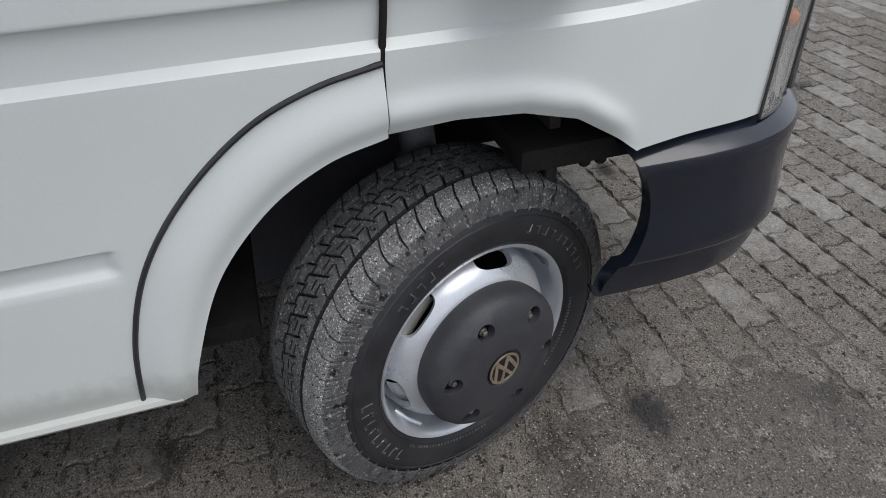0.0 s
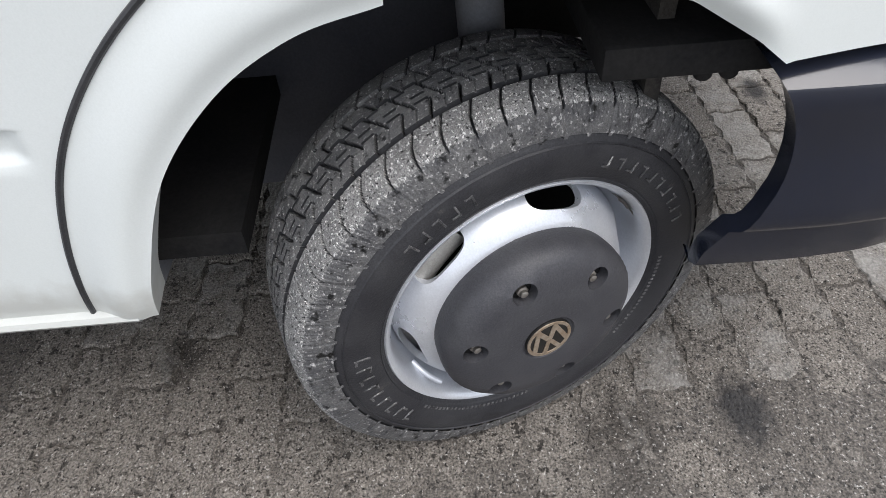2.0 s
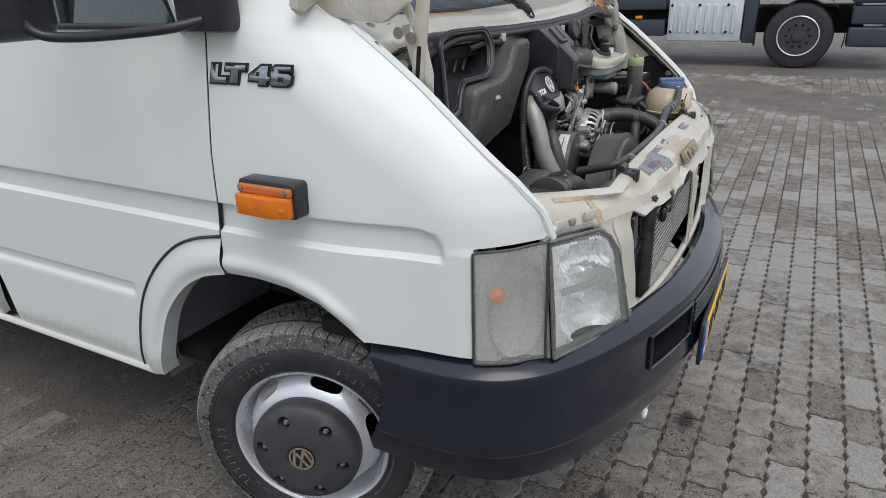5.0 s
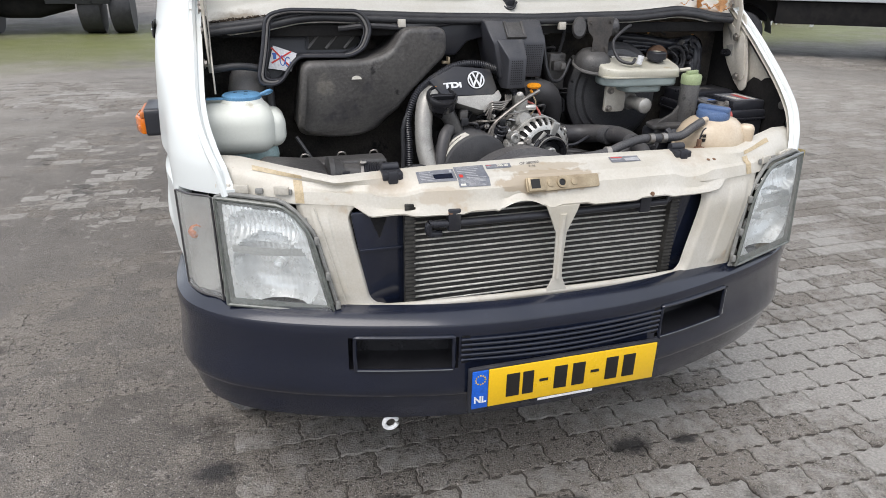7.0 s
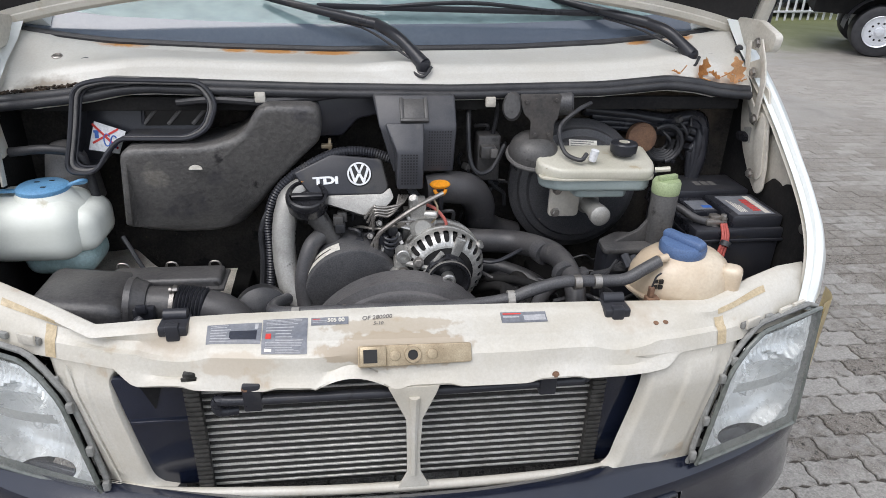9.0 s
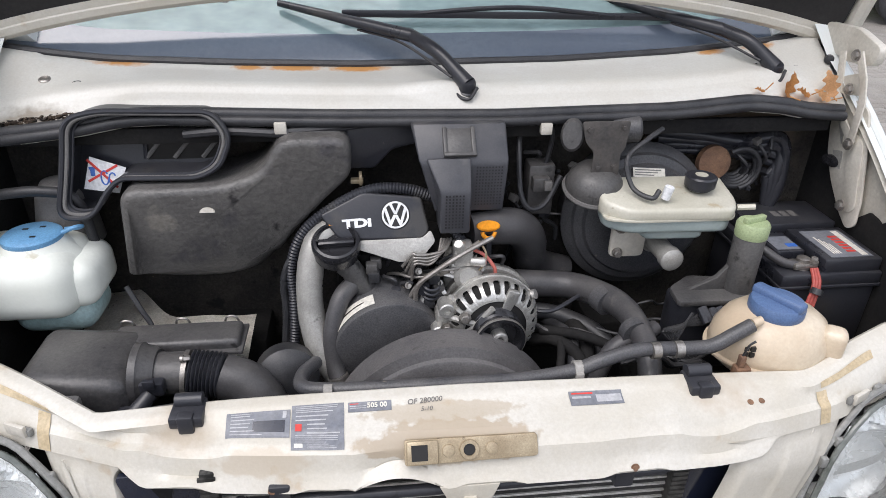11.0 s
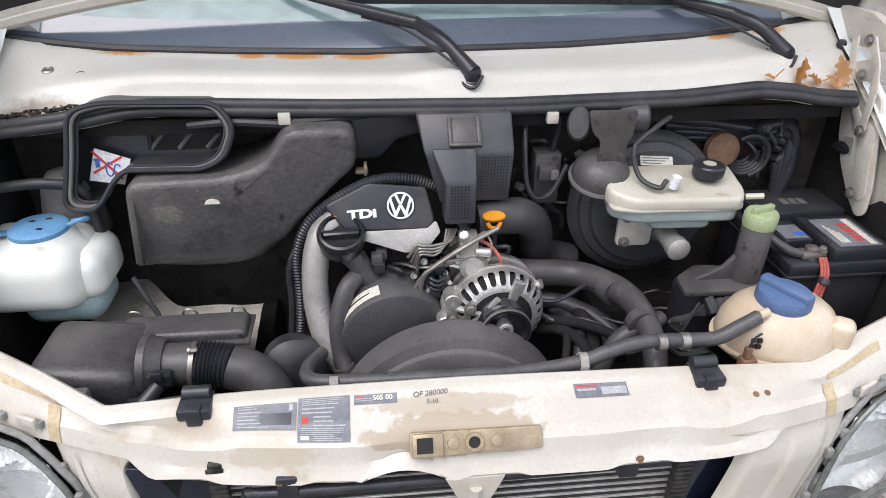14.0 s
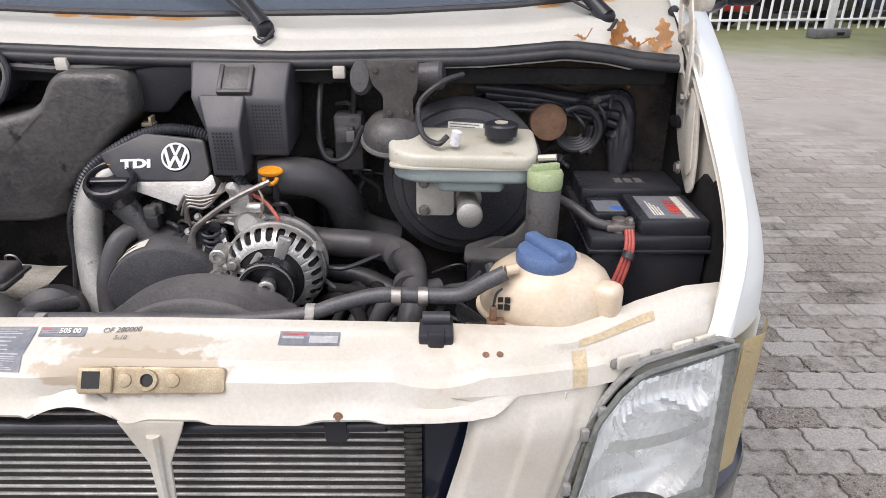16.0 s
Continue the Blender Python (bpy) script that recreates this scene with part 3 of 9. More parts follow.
def letters(text, size, depth, m, mat, parent, name="lettering", squash=1.0, shear=0.0, fat=0.03):
    cu = bpy.data.curves.new(name, "FONT")
    cu.body, cu.size, cu.extrude, cu.align_x, cu.align_y, cu.shear = text, size, depth, "CENTER", "CENTER", shear
    cu.bevel_depth, cu.offset, cu.resolution_u = depth * 0.3, size * fat, 3
    tmp = bpy.data.objects.new(name, cu)
    me = bpy.data.meshes.new_from_object(tmp)
    bpy.data.objects.remove(tmp)
    bpy.data.curves.remove(cu)
    bm = bmesh.new()
    bm.from_mesh(me)
    bpy.data.meshes.remove(me)
    bmesh.ops.transform(bm, matrix=m @ Matrix.Diagonal((squash, 1, 1, 1)), verts=bm.verts[:])
    return part(name, bm, mat, parent)


WIDE = 1.045


def mirrored(bm):
    own = bm.copy()
    bmesh.ops.scale(own, vec=(-WIDE, 1, 1), verts=own.verts[:])
    bmesh.ops.translate(own, vec=(0, -0.03, 0), verts=own.verts[:])
    bmesh.ops.reverse_faces(own, faces=own.faces[:])
    return own


def emblem(r, m, mat, parent, name="emblem"):
    """A ring with an upper and a lower chevron."""
    part(name + "_ring", lathe([(r * 0.86, 0.0), (r * 0.87, 0.0014), (r, 0.0014), (r * 1.01, 0.0)], m, 40, cap=False), mat, parent)
    v = [(-0.46, 0.80), (-0.26, 0.86), (0, 0.26), (0.26, 0.86), (0.46, 0.80), (0.10, 0.06), (-0.10, 0.06)]
    w = [(-0.83, 0.38), (-0.66, 0.56), (-0.36, -0.42), (-0.14, 0.02), (0.14, 0.02), (0.36, -0.42), (0.66, 0.56), (0.83, 0.38), (0.46, -0.76), (0.30, -0.80), (0, -0.18), (-0.30, -0.80), (-0.46, -0.76)]
    for o in (v, w):
        part(name + "_chevron", prism([(x * r, y * r) for x, y in o], 0.0014, m, 0), mat, parent, smooth=False)


def lerp_of(table):
    xs, ys = [a for a, _ in table], [b for _, b in table]
    return lambda v: float(np.interp(v, xs, ys))


def ease(v, lo, hi):
    t = min(1, max(0, (v - lo) / (hi - lo)))
    return t * t * (3 - 2 * t)


def holed(profile, n, centre, half_angle, half_s, m=None, turn=0.0, power=3.0, steps=7, dirs=56, depth=0.008, draw=0.03):
    """A turned surface with n rounded holes; centre and half_s run along the profile from 0 to 1, half_angle in radians."""
    rs, hs = np.array([a for a, _ in profile]), np.array([b for _, b in profile])
    d = np.concatenate([[0], np.cumsum(np.hypot(np.diff(rs), np.diff(hs)))])
    d /= d[-1]

    def at(a, s):
        s = min(1, max(0, s))
        r, h = float(np.interp(s, d, rs)), float(np.interp(s, d, hs))
        return Vector((r * math.cos(a), r * math.sin(a), h))
    bm, sec = bmesh.new(), math.pi / n
    for k in range(n):
        a0 = turn + 2 * sec * k
        rings = []
        for q in range(steps):
            t = (q / (steps - 1)) ** 0.8
            row = []
            for e in range(dirs):
                c, s_ = math.cos(2 * math.pi * e / dirs), math.sin(2 * math.pi * e / dirs)
                sup = (abs(c) ** power + abs(s_) ** power) ** (-1 / power)
                ia, is_ = half_angle * c * sup, half_s * s_ * sup
                mx = max(abs(c), abs(s_))
                oa, os_ = sec * c / mx, (1 - centre if s_ > 0 else centre) * s_ / mx
                row.append(bm.verts.new(at(a0 + ia + (oa - ia) * t, centre + is_ + (os_ - is_) * t)))
            rings.append(row)
        for a, b in zip(rings, rings[1:]):
            for e in range(dirs):
                bm.faces.new((a[e], a[(e + 1) % dirs], b[(e + 1) % dirs], b[e]))
        inner = [bm.verts.new(Vector((v.co.x * (1 - draw), v.co.y * (1 - draw), v.co.z - depth))) for v in rings[0]]
        for e in range(dirs):
            bm.faces.new((inner[e], inner[(e + 1) % dirs], rings[0][(e + 1) % dirs], rings[0][e]))
    bmesh.ops.remove_doubles(bm, verts=bm.verts[:], dist=0.0002)
    return merge(bm, None, m)

# ---- ground ----
def ground_z(x, y):
    return 0.007 * noise.noise((x * 0.9, y * 0.9, 0.3)) + 0.003 * noise.noise((x * 4.1, y * 4.1, 1.7))


bm = bmesh.new()
xs = [-400, -120, -40, -16, -9] + list(np.linspace(-5, 8, 261)) + [12, 20, 45, 130, 400]
ys = [-400, -120, -40, -16, -8] + list(np.linspace(-4, 6, 201)) + [9, 14, 22, 50, 130, 400]
gv = [[bm.verts.new((x, y, ground_z(x, y) + 0.0030 * noise.noise((x * 9, y * 9, 4.7)) + 0.0030 * noise.noise((x * 2.1 + 5, y * 2.1, 4.7)) if -5 <= x <= 8 and -4 <= y <= 6 else -0.002)) for y in ys] for x in xs]
for i in range(len(xs) - 1):
    for j in range(len(ys) - 1):
        bm.faces.new((gv[i][j], gv[i + 1][j], gv[i + 1][j + 1], gv[i][j + 1]))
ground = tagged(part("ground", bm, DIRT, None), "brown damp gritty dirt over a paved lorry yard", "ground", kind="structure")

# ---- van body ----
van = thing("van", "white delivery van with its bonnet open, parked on the paved yard", "van", (0, 2.2, 0))

edge_y = lerp_of([(0.985, 0.277), (1.064, 0.303), (1.123, 0.353), (1.224, 0.467), (1.30, 0.556), (1.36, 0.635), (1.405, 0.70), (1.45, 0.77), (1.70, 1.02)])
edge_z = lerp_of([(0.27, 0.985), (0.303, 1.064), (0.353, 1.123), (0.467, 1.224), (0.556, 1.30), (0.635, 1.36), (0.70, 1.405), (0.77, 1.45), (1.02, 1.70)])
arch_in = [(1.068, 0.839), (1.157, 0.814), (1.246, 0.757), (1.330, 0.658), (1.390, 0.520), (1.412, 0.440)]
arch_out = [(1.066, 0.938), (1.159, 0.918), (1.248, 0.878), (1.342, 0.799), (1.417, 0.699), (1.464, 0.582), (1.490, 0.454)]
arch_front_z = lerp_of([(0.659, 0.728), (0.705, 0.765), (0.782, 0.814), (0.869, 0.838), (0.966, 0.845), (1.068, 0.839)])
arch_out_z = lerp_of(arch_out)


def side(y, z, grooves=True):
    """How far out the flank stands."""
    x = 0.972 - 0.03 * min(1, max(0, (z - 1.03) / 0.37)) ** 1.3 - 0.16 * max(0, z - 1.41)
    x -= 0.02 * max(0, (0.52 - z) / 0.1) ** 2
    d = (y - edge_y(z)) if z > 0.985 else 1
    rnd = 0.10 * min(1, max(0, 1 - d / 0.26)) ** 1.8
    x -= math.hypot(1.745 * max(0, 0.75 - y) ** 3.35 + 0.028 * math.exp(-((y - 0.55) / 0.14) ** 2), rnd)
    if grooves:
        y0 = 0.470 + 0.055 * min(1, max(0, (z - 0.954) / 0.0745)) ** 4
        k = ease(y, y0 - 0.006, y0 + 0.012)
        x -= 0.013 * k * (ease(z, 0.954, 0.968) - ease(z, 1.0255, 1.0285))
        k = ease(y, 1.444, 1.462)
        x -= 0.010 * k * (ease(z, 0.698, 0.711) - ease(z, 0.7385, 0.742))
    return x


def flank(columns, bottom, top, zs, lip=0.0):
    """A pressed sheet of the flank on level rows, cut by its lower and upper edge, with a folded rim all round."""
    bm = bmesh.new()
    vs = []
    for y in columns:
        b, t = bottom(y), top(y)
        col = []
        for z in zs:
            z = min(t, max(b, z))
            x = side(y, z) + (lip * (math.exp(-((z - b - 0.030) / 0.018) ** 2) - 0.5 * max(0, 1 - (z - b) / 0.014)) * ease(y, 0.66, 0.74) if lip else 0)
            col.append(bm.verts.new((-x, y, z)))
        vs.append(col)
    for i in range(len(vs) - 1):
        for j in range(len(zs) - 1):
            bm.faces.new((vs[i][j], vs[i + 1][j], vs[i + 1][j + 1], vs[i][j + 1]))
    bmesh.ops.remove_doubles(bm, verts=bm.verts[:], dist=0.0006)
    rim = [e for e in bm.edges if e.is_boundary]
    r = bmesh.ops.extrude_edge_only(bm, edges=rim)
    nv = [v for v in r["geom"] if isinstance(v, bmesh.types.BMVert)]
    c = sum((v.co for v in nv), Vector()) / len(nv)
    for v in nv:
        v.co += Vector((0.028, (c.y - v.co.y) * 0.004, (c.z - v.co.z) * 0.004))
    return bm


def levels(lo, hi, step=0.014):
    """Rows close together at the pressed grooves."""
    marks = [0.698, 0.702, 0.707, 0.712, 0.717, 0.737, 0.739, 0.741, 0.743, 0.746, 0.950, 0.955, 0.961, 0.967, 0.973, 0.978, 1.022, 1.024, 1.026, 1.028, 1.030, 1.033]
    zs = [z for z in marks if lo < z < hi]
    for z in np.arange(lo, hi, step):
        if all(abs(z - q) > 0.005 for q in marks):
            zs.append(float(z))
    return sorted(zs + [hi])


def seam_y(z):
    return float(np.interp(z, [0.84, 0.94, 1.03, 1.15, 1.40, 1.75], [1.068, 1.065, 1.054, 1.056, 1.040, 1.035]))


def wing_mesh():
    cols = list(np.linspace(0.276, 0.409, 16)) + list(np.linspace(0.412, 0.50, 20)) + list(np.linspace(0.51, 1.0, 60)) + list(np.linspace(1.005, 1.046, 6))

    def lo(y):
        if y < 0.41:
            return 0.992 + (0.409 - y) * 0.08
        return 0.737 if y < 0.66 else arch_front_z(y)

    def hi(y):
        return max(lo(y) + 0.012, edge_z(y))
    bm = flank(cols, lo, hi, levels(0.727, 1.70, 0.010), lip=0.010)
    # straighten the rear edge to the door seam
    for v in bm.verts:
        if v.co.y > 0.95:
            k = (v.co.y - 0.95) / 0.096
            v.co.y = 0.95 + k * (seam_y(v.co.z) - 0.002 - 0.95)
    return bm


wing = wing_mesh()
part("front_wing", mirrored(wing), PAINT, van, "white front wing")
part("front_wing", wing, PAINT, van, "white front wing")


def door_mesh():
    cols = list(np.linspace(1.062, 1.50, 62)) + list(np.linspace(1.51, 2.12, 50))

    def lo(y):
        return (arch_out_z(y) + 0.006) if y < 1.49 else 0.458 - 0.0
    bm = flank(cols, lo, lambda y: 1.425, levels(0.455, 1.425, 0.012))
    for v in bm.verts:
        if v.co.y < 1.12:
            k = (1.12 - v.co.y) / 0.058
            v.co.y = 1.12 - k * (1.12 - (seam_y(v.co.z) + 0.004))
        if v.co.y > 2.0:
            k = (v.co.y - 2.0) / 0.12
            v.co.y = 2.0 + k * (0.12 + 0.10 * ease(v.co.z, 0.45, 0.9))
    return bm


door = door_mesh()
part("door", mirrored(door), PAINT, van, "white cab door")
part("door", door, PAINT, van, "white cab door with two pressed grooves")


def arch_panel():
    ci = [(p.x, p.y) for p in smooth_line([(a, b, 0) for a, b in arch_in], 12)]
    co = [(p.x, p.y) for p in smooth_line([(a, b, 0) for a, b in arch_out], 12)]

    def along(c, t):
        f = t * (len(c) - 1)
        i = min(int(f), len(c) - 2)
        return Vector(c[i]).lerp(Vector(c[i + 1]), f - i)

    def at(u, v):
        a, b = along(co, u), along(ci, u)
        p = a.lerp(b, min(1, v * 1.25))
        w = min(1, v * 1.25)
        bulge = 0.014 * ease(w, 0.0, 0.62) - 0.010 * ease(w, 0.66, 1.0)
        deep = max(0, v - 0.8) / 0.2
        return (-(side(p.x, p.y, False) + bulge - 0.06 * deep), p.x + 0.006 * deep, p.y)
    return grid(70, 21, at)


ap = arch_panel()
part("arch_panel", mirrored(ap), PAINT, van)
part("arch_panel", ap, PAINT, van, "white rear half of the wheel arch")
# dark tubes stand in for the shade in the panel gaps
for s in (1, -1):
    pts = [(-s * (side(p.x, p.y, False) + 0.0005), p.x, p.y + 0.002) for p in smooth_line([(a, b, 0) for a, b in arch_out], 8)]
    part("seam", tube(pts, 0.0042, 8, 1), RUBBER, van, "dark strip for the shaded gap round the arch")
    part("seam", tube([(-s * (side(seam_y(z), z, False) - 0.006), seam_y(z) + 0.001, z) for z in np.linspace(0.845, 1.42, 16)], 0.005, 8, 1), DARK, van)

for s in (1, -1):
    # sill under the door, with a rolled lower edge
    prof = [(0.962, 0.462), (0.974, 0.456), (0.977, 0.448), (0.972, 0.440), (0.955, 0.434), (0.90, 0.43)]
    bm = grid(40, len(prof), lambda u, v: (-s * prof[round(v * (len(prof) - 1))][0], 1.432 + u * 1.5, prof[round(v * (len(prof) - 1))][1]))
    part("sill", bm, PAINT, van)
    # load space flank, plain
    bm = flank([2.23 + 3.2 * k / 20 for k in range(21)], lambda y: 0.46, lambda y: 2.35, levels(0.46, 2.35, 0.05))
    part("load_flank", bm if s == 1 else mirrored(bm), PAINT, van)
    # dark boxes that put the gap's shade behind the seams
    bm = box(-s * 0.93, -s * 0.90, 1.0, 2.4, 0.95, 1.40, 0)
    box(-s * 0.93, -s * 0.90, 1.42, 2.4, 0.46, 0.95, 0, bm)
    part("door_shut", bm, DARK, van)
    # side window, quarter light bar and rubber
    pts = [(1.14, 1.43), (2.10, 1.43), (2.05, 2.0), (1.55, 2.0)]
    bm = bmesh.new()
    bm.faces.new([bm.verts.new((-s * (0.935 - 0.16 * (z - 1.43)), y, z)) for y, z in pts])
    part("side_window", bm, WINDOW, van, "dark side window")
    part("window_rubber", tube([(-s * 0.94, 1.10, 1.425), (-s * 0.945, 1.6, 1.425), (-s * 0.945, 2.1, 1.425)], 0.008), RUBBER, van)
    part("quarter_bar", box(-s * 0.93, -s * 0.945, 1.52, 1.545, 1.43, 1.9, 0.003), RUBBER, van)

# cab closing: pillars, roof, bulkhead, floor
for s in (1, -1):
    part("screen_pillar", tube([(s * 0.80, 0.84, 1.47), (s * 0.76, 1.48, 2.18)], 0.035, 8, 4), PAINT, van)
    part("door_pillar", tube([(s * 0.93, 1.08, 1.42), (s * 0.80, 1.50, 2.18)], 0.035, 8, 4), PAINT, van)
    part("door_header", box(s * 0.80, s * 0.86, 1.46, 2.3, 1.95, 2.2, 0.02), PAINT, van)
bm = box(-0.88, 0.88, 1.45, 5.44, 2.33, 2.42, 0.03)
box(-0.84, 0.84, 1.42, 1.6, 2.12, 2.36, 0.03, bm)
part("roof", bm, PAINT, van)
part("rear_wall", box(-0.9, 0.9, 5.38, 5.44, 0.46, 2.35, 0.01), PAINT, van)
part("bulkhead", box(-0.88, 0.88, 2.2, 2.23, 0.5, 2.33, 0), DARK, van)
part("floor_pan", box(-0.88, 0.88, 1.30, 5.4, 0.46, 0.50, 0.0), DARK, van)
bm = box(-0.80, 0.80, 0.98, 1.35, 1.05, 1.36, 0.04)
box(-0.6, -0.1, 1.0, 1.3, 1.36, 1.40, 0.02, bm)
part("dashboard", bm, PLASTIC, van)
for x in (-0.45, 0.45):
    bm = box(x - 0.25, x + 0.25, 1.7, 1.85, 0.9, 1.65, 0.05)
    box(x - 0.25, x + 0.25, 1.45, 1.85, 0.85, 1.02, 0.05, bm)
    part("seat", bm, DUSTY, van)

# wheel houses
for s in (1, -1):
    out = [(0.68, 0.745), (0.72, 0.80), (0.80, 0.855), (0.90, 0.885), (0.99, 0.89), (1.10, 0.88), (1.23, 0.84), (1.35, 0.75), (1.425, 0.60), (1.44, 0.40)]
    ln_ = smooth_line([(a, b, 0) for a, b in out], 6)
    bm = grid(len(ln_), 5, lambda u, v: (-s * (0.925 - (0.10 + 0.36 * ease(ln_[round(u * (len(ln_) - 1))].x, 0.76, 0.90)) * v), ln_[round(u * (len(ln_) - 1))].x, ln_[round(u * (len(ln_) - 1))].y))
    part("wheel_house", bm, LINER, van)
    part("wheel_house_wall", prism([(0.88, 0.885), (1.10, 0.88), (1.23, 0.84), (1.35, 0.75), (1.42, 0.60), (1.435, 0.26), (0.98, 0.26), (0.90, 0.60), (0.88, 0.70)], 0.01, Matrix.Translation((-s * 0.47, 0, 0)) @ Matrix((Vector((0, 1, 0)), Vector((0, 0, 1)), Vector((1, 0, 0)))).transposed().to_4x4(), 0), WHWALL, van)
    # bumper stay with its bolts
    bm = box(-s * 0.62, -s * 0.90, 0.62, 0.84, 0.694, 0.735, 0.004)
    for y in (0.688, 0.718):
        lathe([(0.011, 0), (0.011, 0.010), (0.008, 0.014)], axis((-s * 0.885, y, 0.696), (0, 0, -1)), 12, bm)
    part("bumper_stay", bm, DARK, van)
    part("chassis_leg", box(-s * 0.36, -s * 0.46, 0.62, 1.7, 0.60, 0.88, 0.01), DARK, van)
    bm = tube([(-s * 0.66, 0.93, 0.33), (-s * 0.63, 0.96, 0.88)], 0.035, 14, 4)
    tube([(-s * 0.66, 0.93, 0.33), (-s * 0.64, 0.95, 0.62)], 0.045, 14, 4, bm)
    tube([(-s * 0.70, 0.93, 0.30), (-s * 0.30, 0.95, 0.28)], 0.03, 10, 4, bm)
    part("suspension_strut", bm, LINER, van)

# added dark box that keeps lit ground from showing over the tyre
part("undertray", box(-0.44, 0.44, 0.42, 1.7, 0.50, 0.70, 0.02), DARK, van)

# ---- wheels ----
R = 0.350


def wheel_parts(parent, m, fine):
    """Local z is outward."""
    def put(name, bm, mat, label="", inward=0.0):
        return part(name, merge(bm, None, m @ Matrix.Translation((0, 0, -inward))), mat, parent, label)
    IN = 0.029
    prof = [(0.216, -0.054), (0.2215, -0.045), (0.232, -0.038), (0.250, -0.033), (0.272, -0.031), (0.290, -0.0355), (0.300, -0.042), (0.318, -0.060)]
    W = 0.292
    bm = lathe(prof, seg=120, cap=False)
    for a in (0.2285, 0.284):
        zz = float(np.interp(a, [q[0] for q in prof], [q[1] for q in prof]))
        lathe([(a - 0.0022, zz - 0.001), (a, zz + 0.0020), (a + 0.0022, zz - 0.001)], seg=120, cap=False, bm=bm)
    tyre = put("tyre", bm, TYRE, "black tyre with dusty worn tread", IN)
    put("inner_sidewall", lathe([(r, -W - z) for r, z in prof][::-1], seg=96, cap=False), TYRE, "", IN)
    # worn raised writing, as plain bars round the sidewall
    bm = bmesh.new()
    for a0, num, rr, h in ((176, 9, 0.258, 0.012), (20, 10, 0.258, 0.009), (222, 26, 0.236, 0.003), (318, 22, 0.236, 0.003), (110, 5, 0.258, 0.010)):
        for k in range(num):
            a = radians(a0 + k * (5.2 if h > 0.005 else 2.0))
            w = 0.006 if h > 0.005 else 0.0022
            zz = float(np.interp(rr, [q[0] for q in prof], [q[1] for q in prof]))
            at_ = axis((rr * math.cos(a), rr * math.sin(a), zz - 0.0004), (0, 0, 1)) @ Matrix.Rotation(a - math.pi / 2, 4, "Z")
            if h > 0.005:
                box(-w, -w * 0.55, -h, h, 0, 0.002, 0.0004, bm, at_, 1)
                box(-w, w, h * (0.6 if k % 2 else -0.9), h * (0.9 if k % 2 else -0.6), 0, 0.002, 0.0004, bm, at_, 1)
            else:
                box(-w, w, -h, h, 0, 0.0015, 0.0003, bm, at_, 1)
    tagged(put("raised_mark", bm, TREADSIDE, "", IN), kind="stuff")
    NB = 56

    def cut(u, v):
        """Depth of the tread: fluted shoulder lugs, wide sandy shoulder ribs with curved sipes, deep grooves, stepped middle blocks."""
        p, side_v = u * NB, min(v, 1 - v)
        turn_ = 1 if v < 0.5 else -1
        if side_v < 0.105:
            k = (p + turn_ * (0.30 - 2.0 * side_v)) % 1
            if k < 0.17:
                return 0.0055
            if side_v > 0.060 and (k * 6.0) % 1 < 0.42 and k > 0.25:
                return 0.0022
            return 0.0016 if abs(side_v - 0.030 - 0.018 * abs(k - 0.55)) < 0.007 else 0.0
        step = 0.012 if p % 1 < 0.5 else -0.012
        for c, wd, zz in ((0.300, 0.013, 0.0), (0.420, 0.008, step), (0.500, 0.006, -step), (0.580, 0.008, step), (0.700, 0.013, 0.0)):
            if abs(v + zz - c) < wd:
                return 0.010
        if side_v < 0.30:
            t = (side_v - 0.105) / 0.195
            k = (p + turn_ * (0.09 + 0.55 * t * t)) % 1
            if k < 0.075:
                return 0.0065
            if t < 0.20 and (k * 6.0) % 1 < 0.36 and k > 0.25:
                return 0.0020 * (1 - t / 0.20)
            return 0.0
        if side_v < 0.42:
            return 0.008 if (p + 0.5 + 2.6 * v * turn_) % 1 < 0.10 else 0.0025 if (p * 2 + 5.0 * v) % 1 < 0.10 else 0.0
        return 0.007 if (p + 0.25 - 3.0 * v) % 1 < 0.12 else 0.0

    half_v = [0.0, 0.05, 0.10, 0.15, 0.20, 0.27, 0.36, 0.5]
    half_r = [R - 0.054, R - 0.034, R - 0.0175, R - 0.0085, R - 0.0045, R - 0.002, R - 0.0005, R]
    half_z = [-0.0365, -0.0395, -0.045, -0.055, -0.068, -0.088, -0.112, -W / 2]

    def tread(u, v):
        a, h = u * 2 * math.pi, min(v, 1 - v)
        r, z = float(np.interp(h, half_v, half_r)), float(np.interp(h, half_v, half_z))
        r -= cut(u, v)
        if v > 0.5:
            z = -W - z
        return (r * math.cos(a), r * math.sin(a), z)
    NU, NV = (1568, 112) if fine else (448, 48)
    bm = grid(NU, NV, tread, close=True)
    ob = put("tread", bm, TREAD, "tread with sand stuck to its blocks", IN)
    ob.data.materials.append(RUBBER)
    ob.data.materials.append(TREADSIDE)
    ob.data.materials.append(TREADIN)
    idx = []
    for i in range(NU):
        for j in range(NV - 1):
            v = (j + 0.5) / (NV - 1)
            idx.append(2 if v < 0.112 or v > 0.888 else 1 if cut((i + 0.5) / NU, v) > 0.0035 else 0 if v < 0.29 else 3)
    ob.data.polygons.foreach_set("material_index", idx)
    # rim: domed dish with rounded windows, gutter, lip
    dish = [(0.190, -0.124), (0.1935, -0.110), (0.192, -0.096), (0.188, -0.081), (0.182, -0.068), (0.174, -0.056), (0.165, -0.047), (0.156, -0.041), (0.147, -0.037), (0.132, -0.035)]
    bm = holed(dish, 6, 0.47, radians(14.5), 0.185, None, radians(13), 2.6, depth=0.010, draw=0.04)
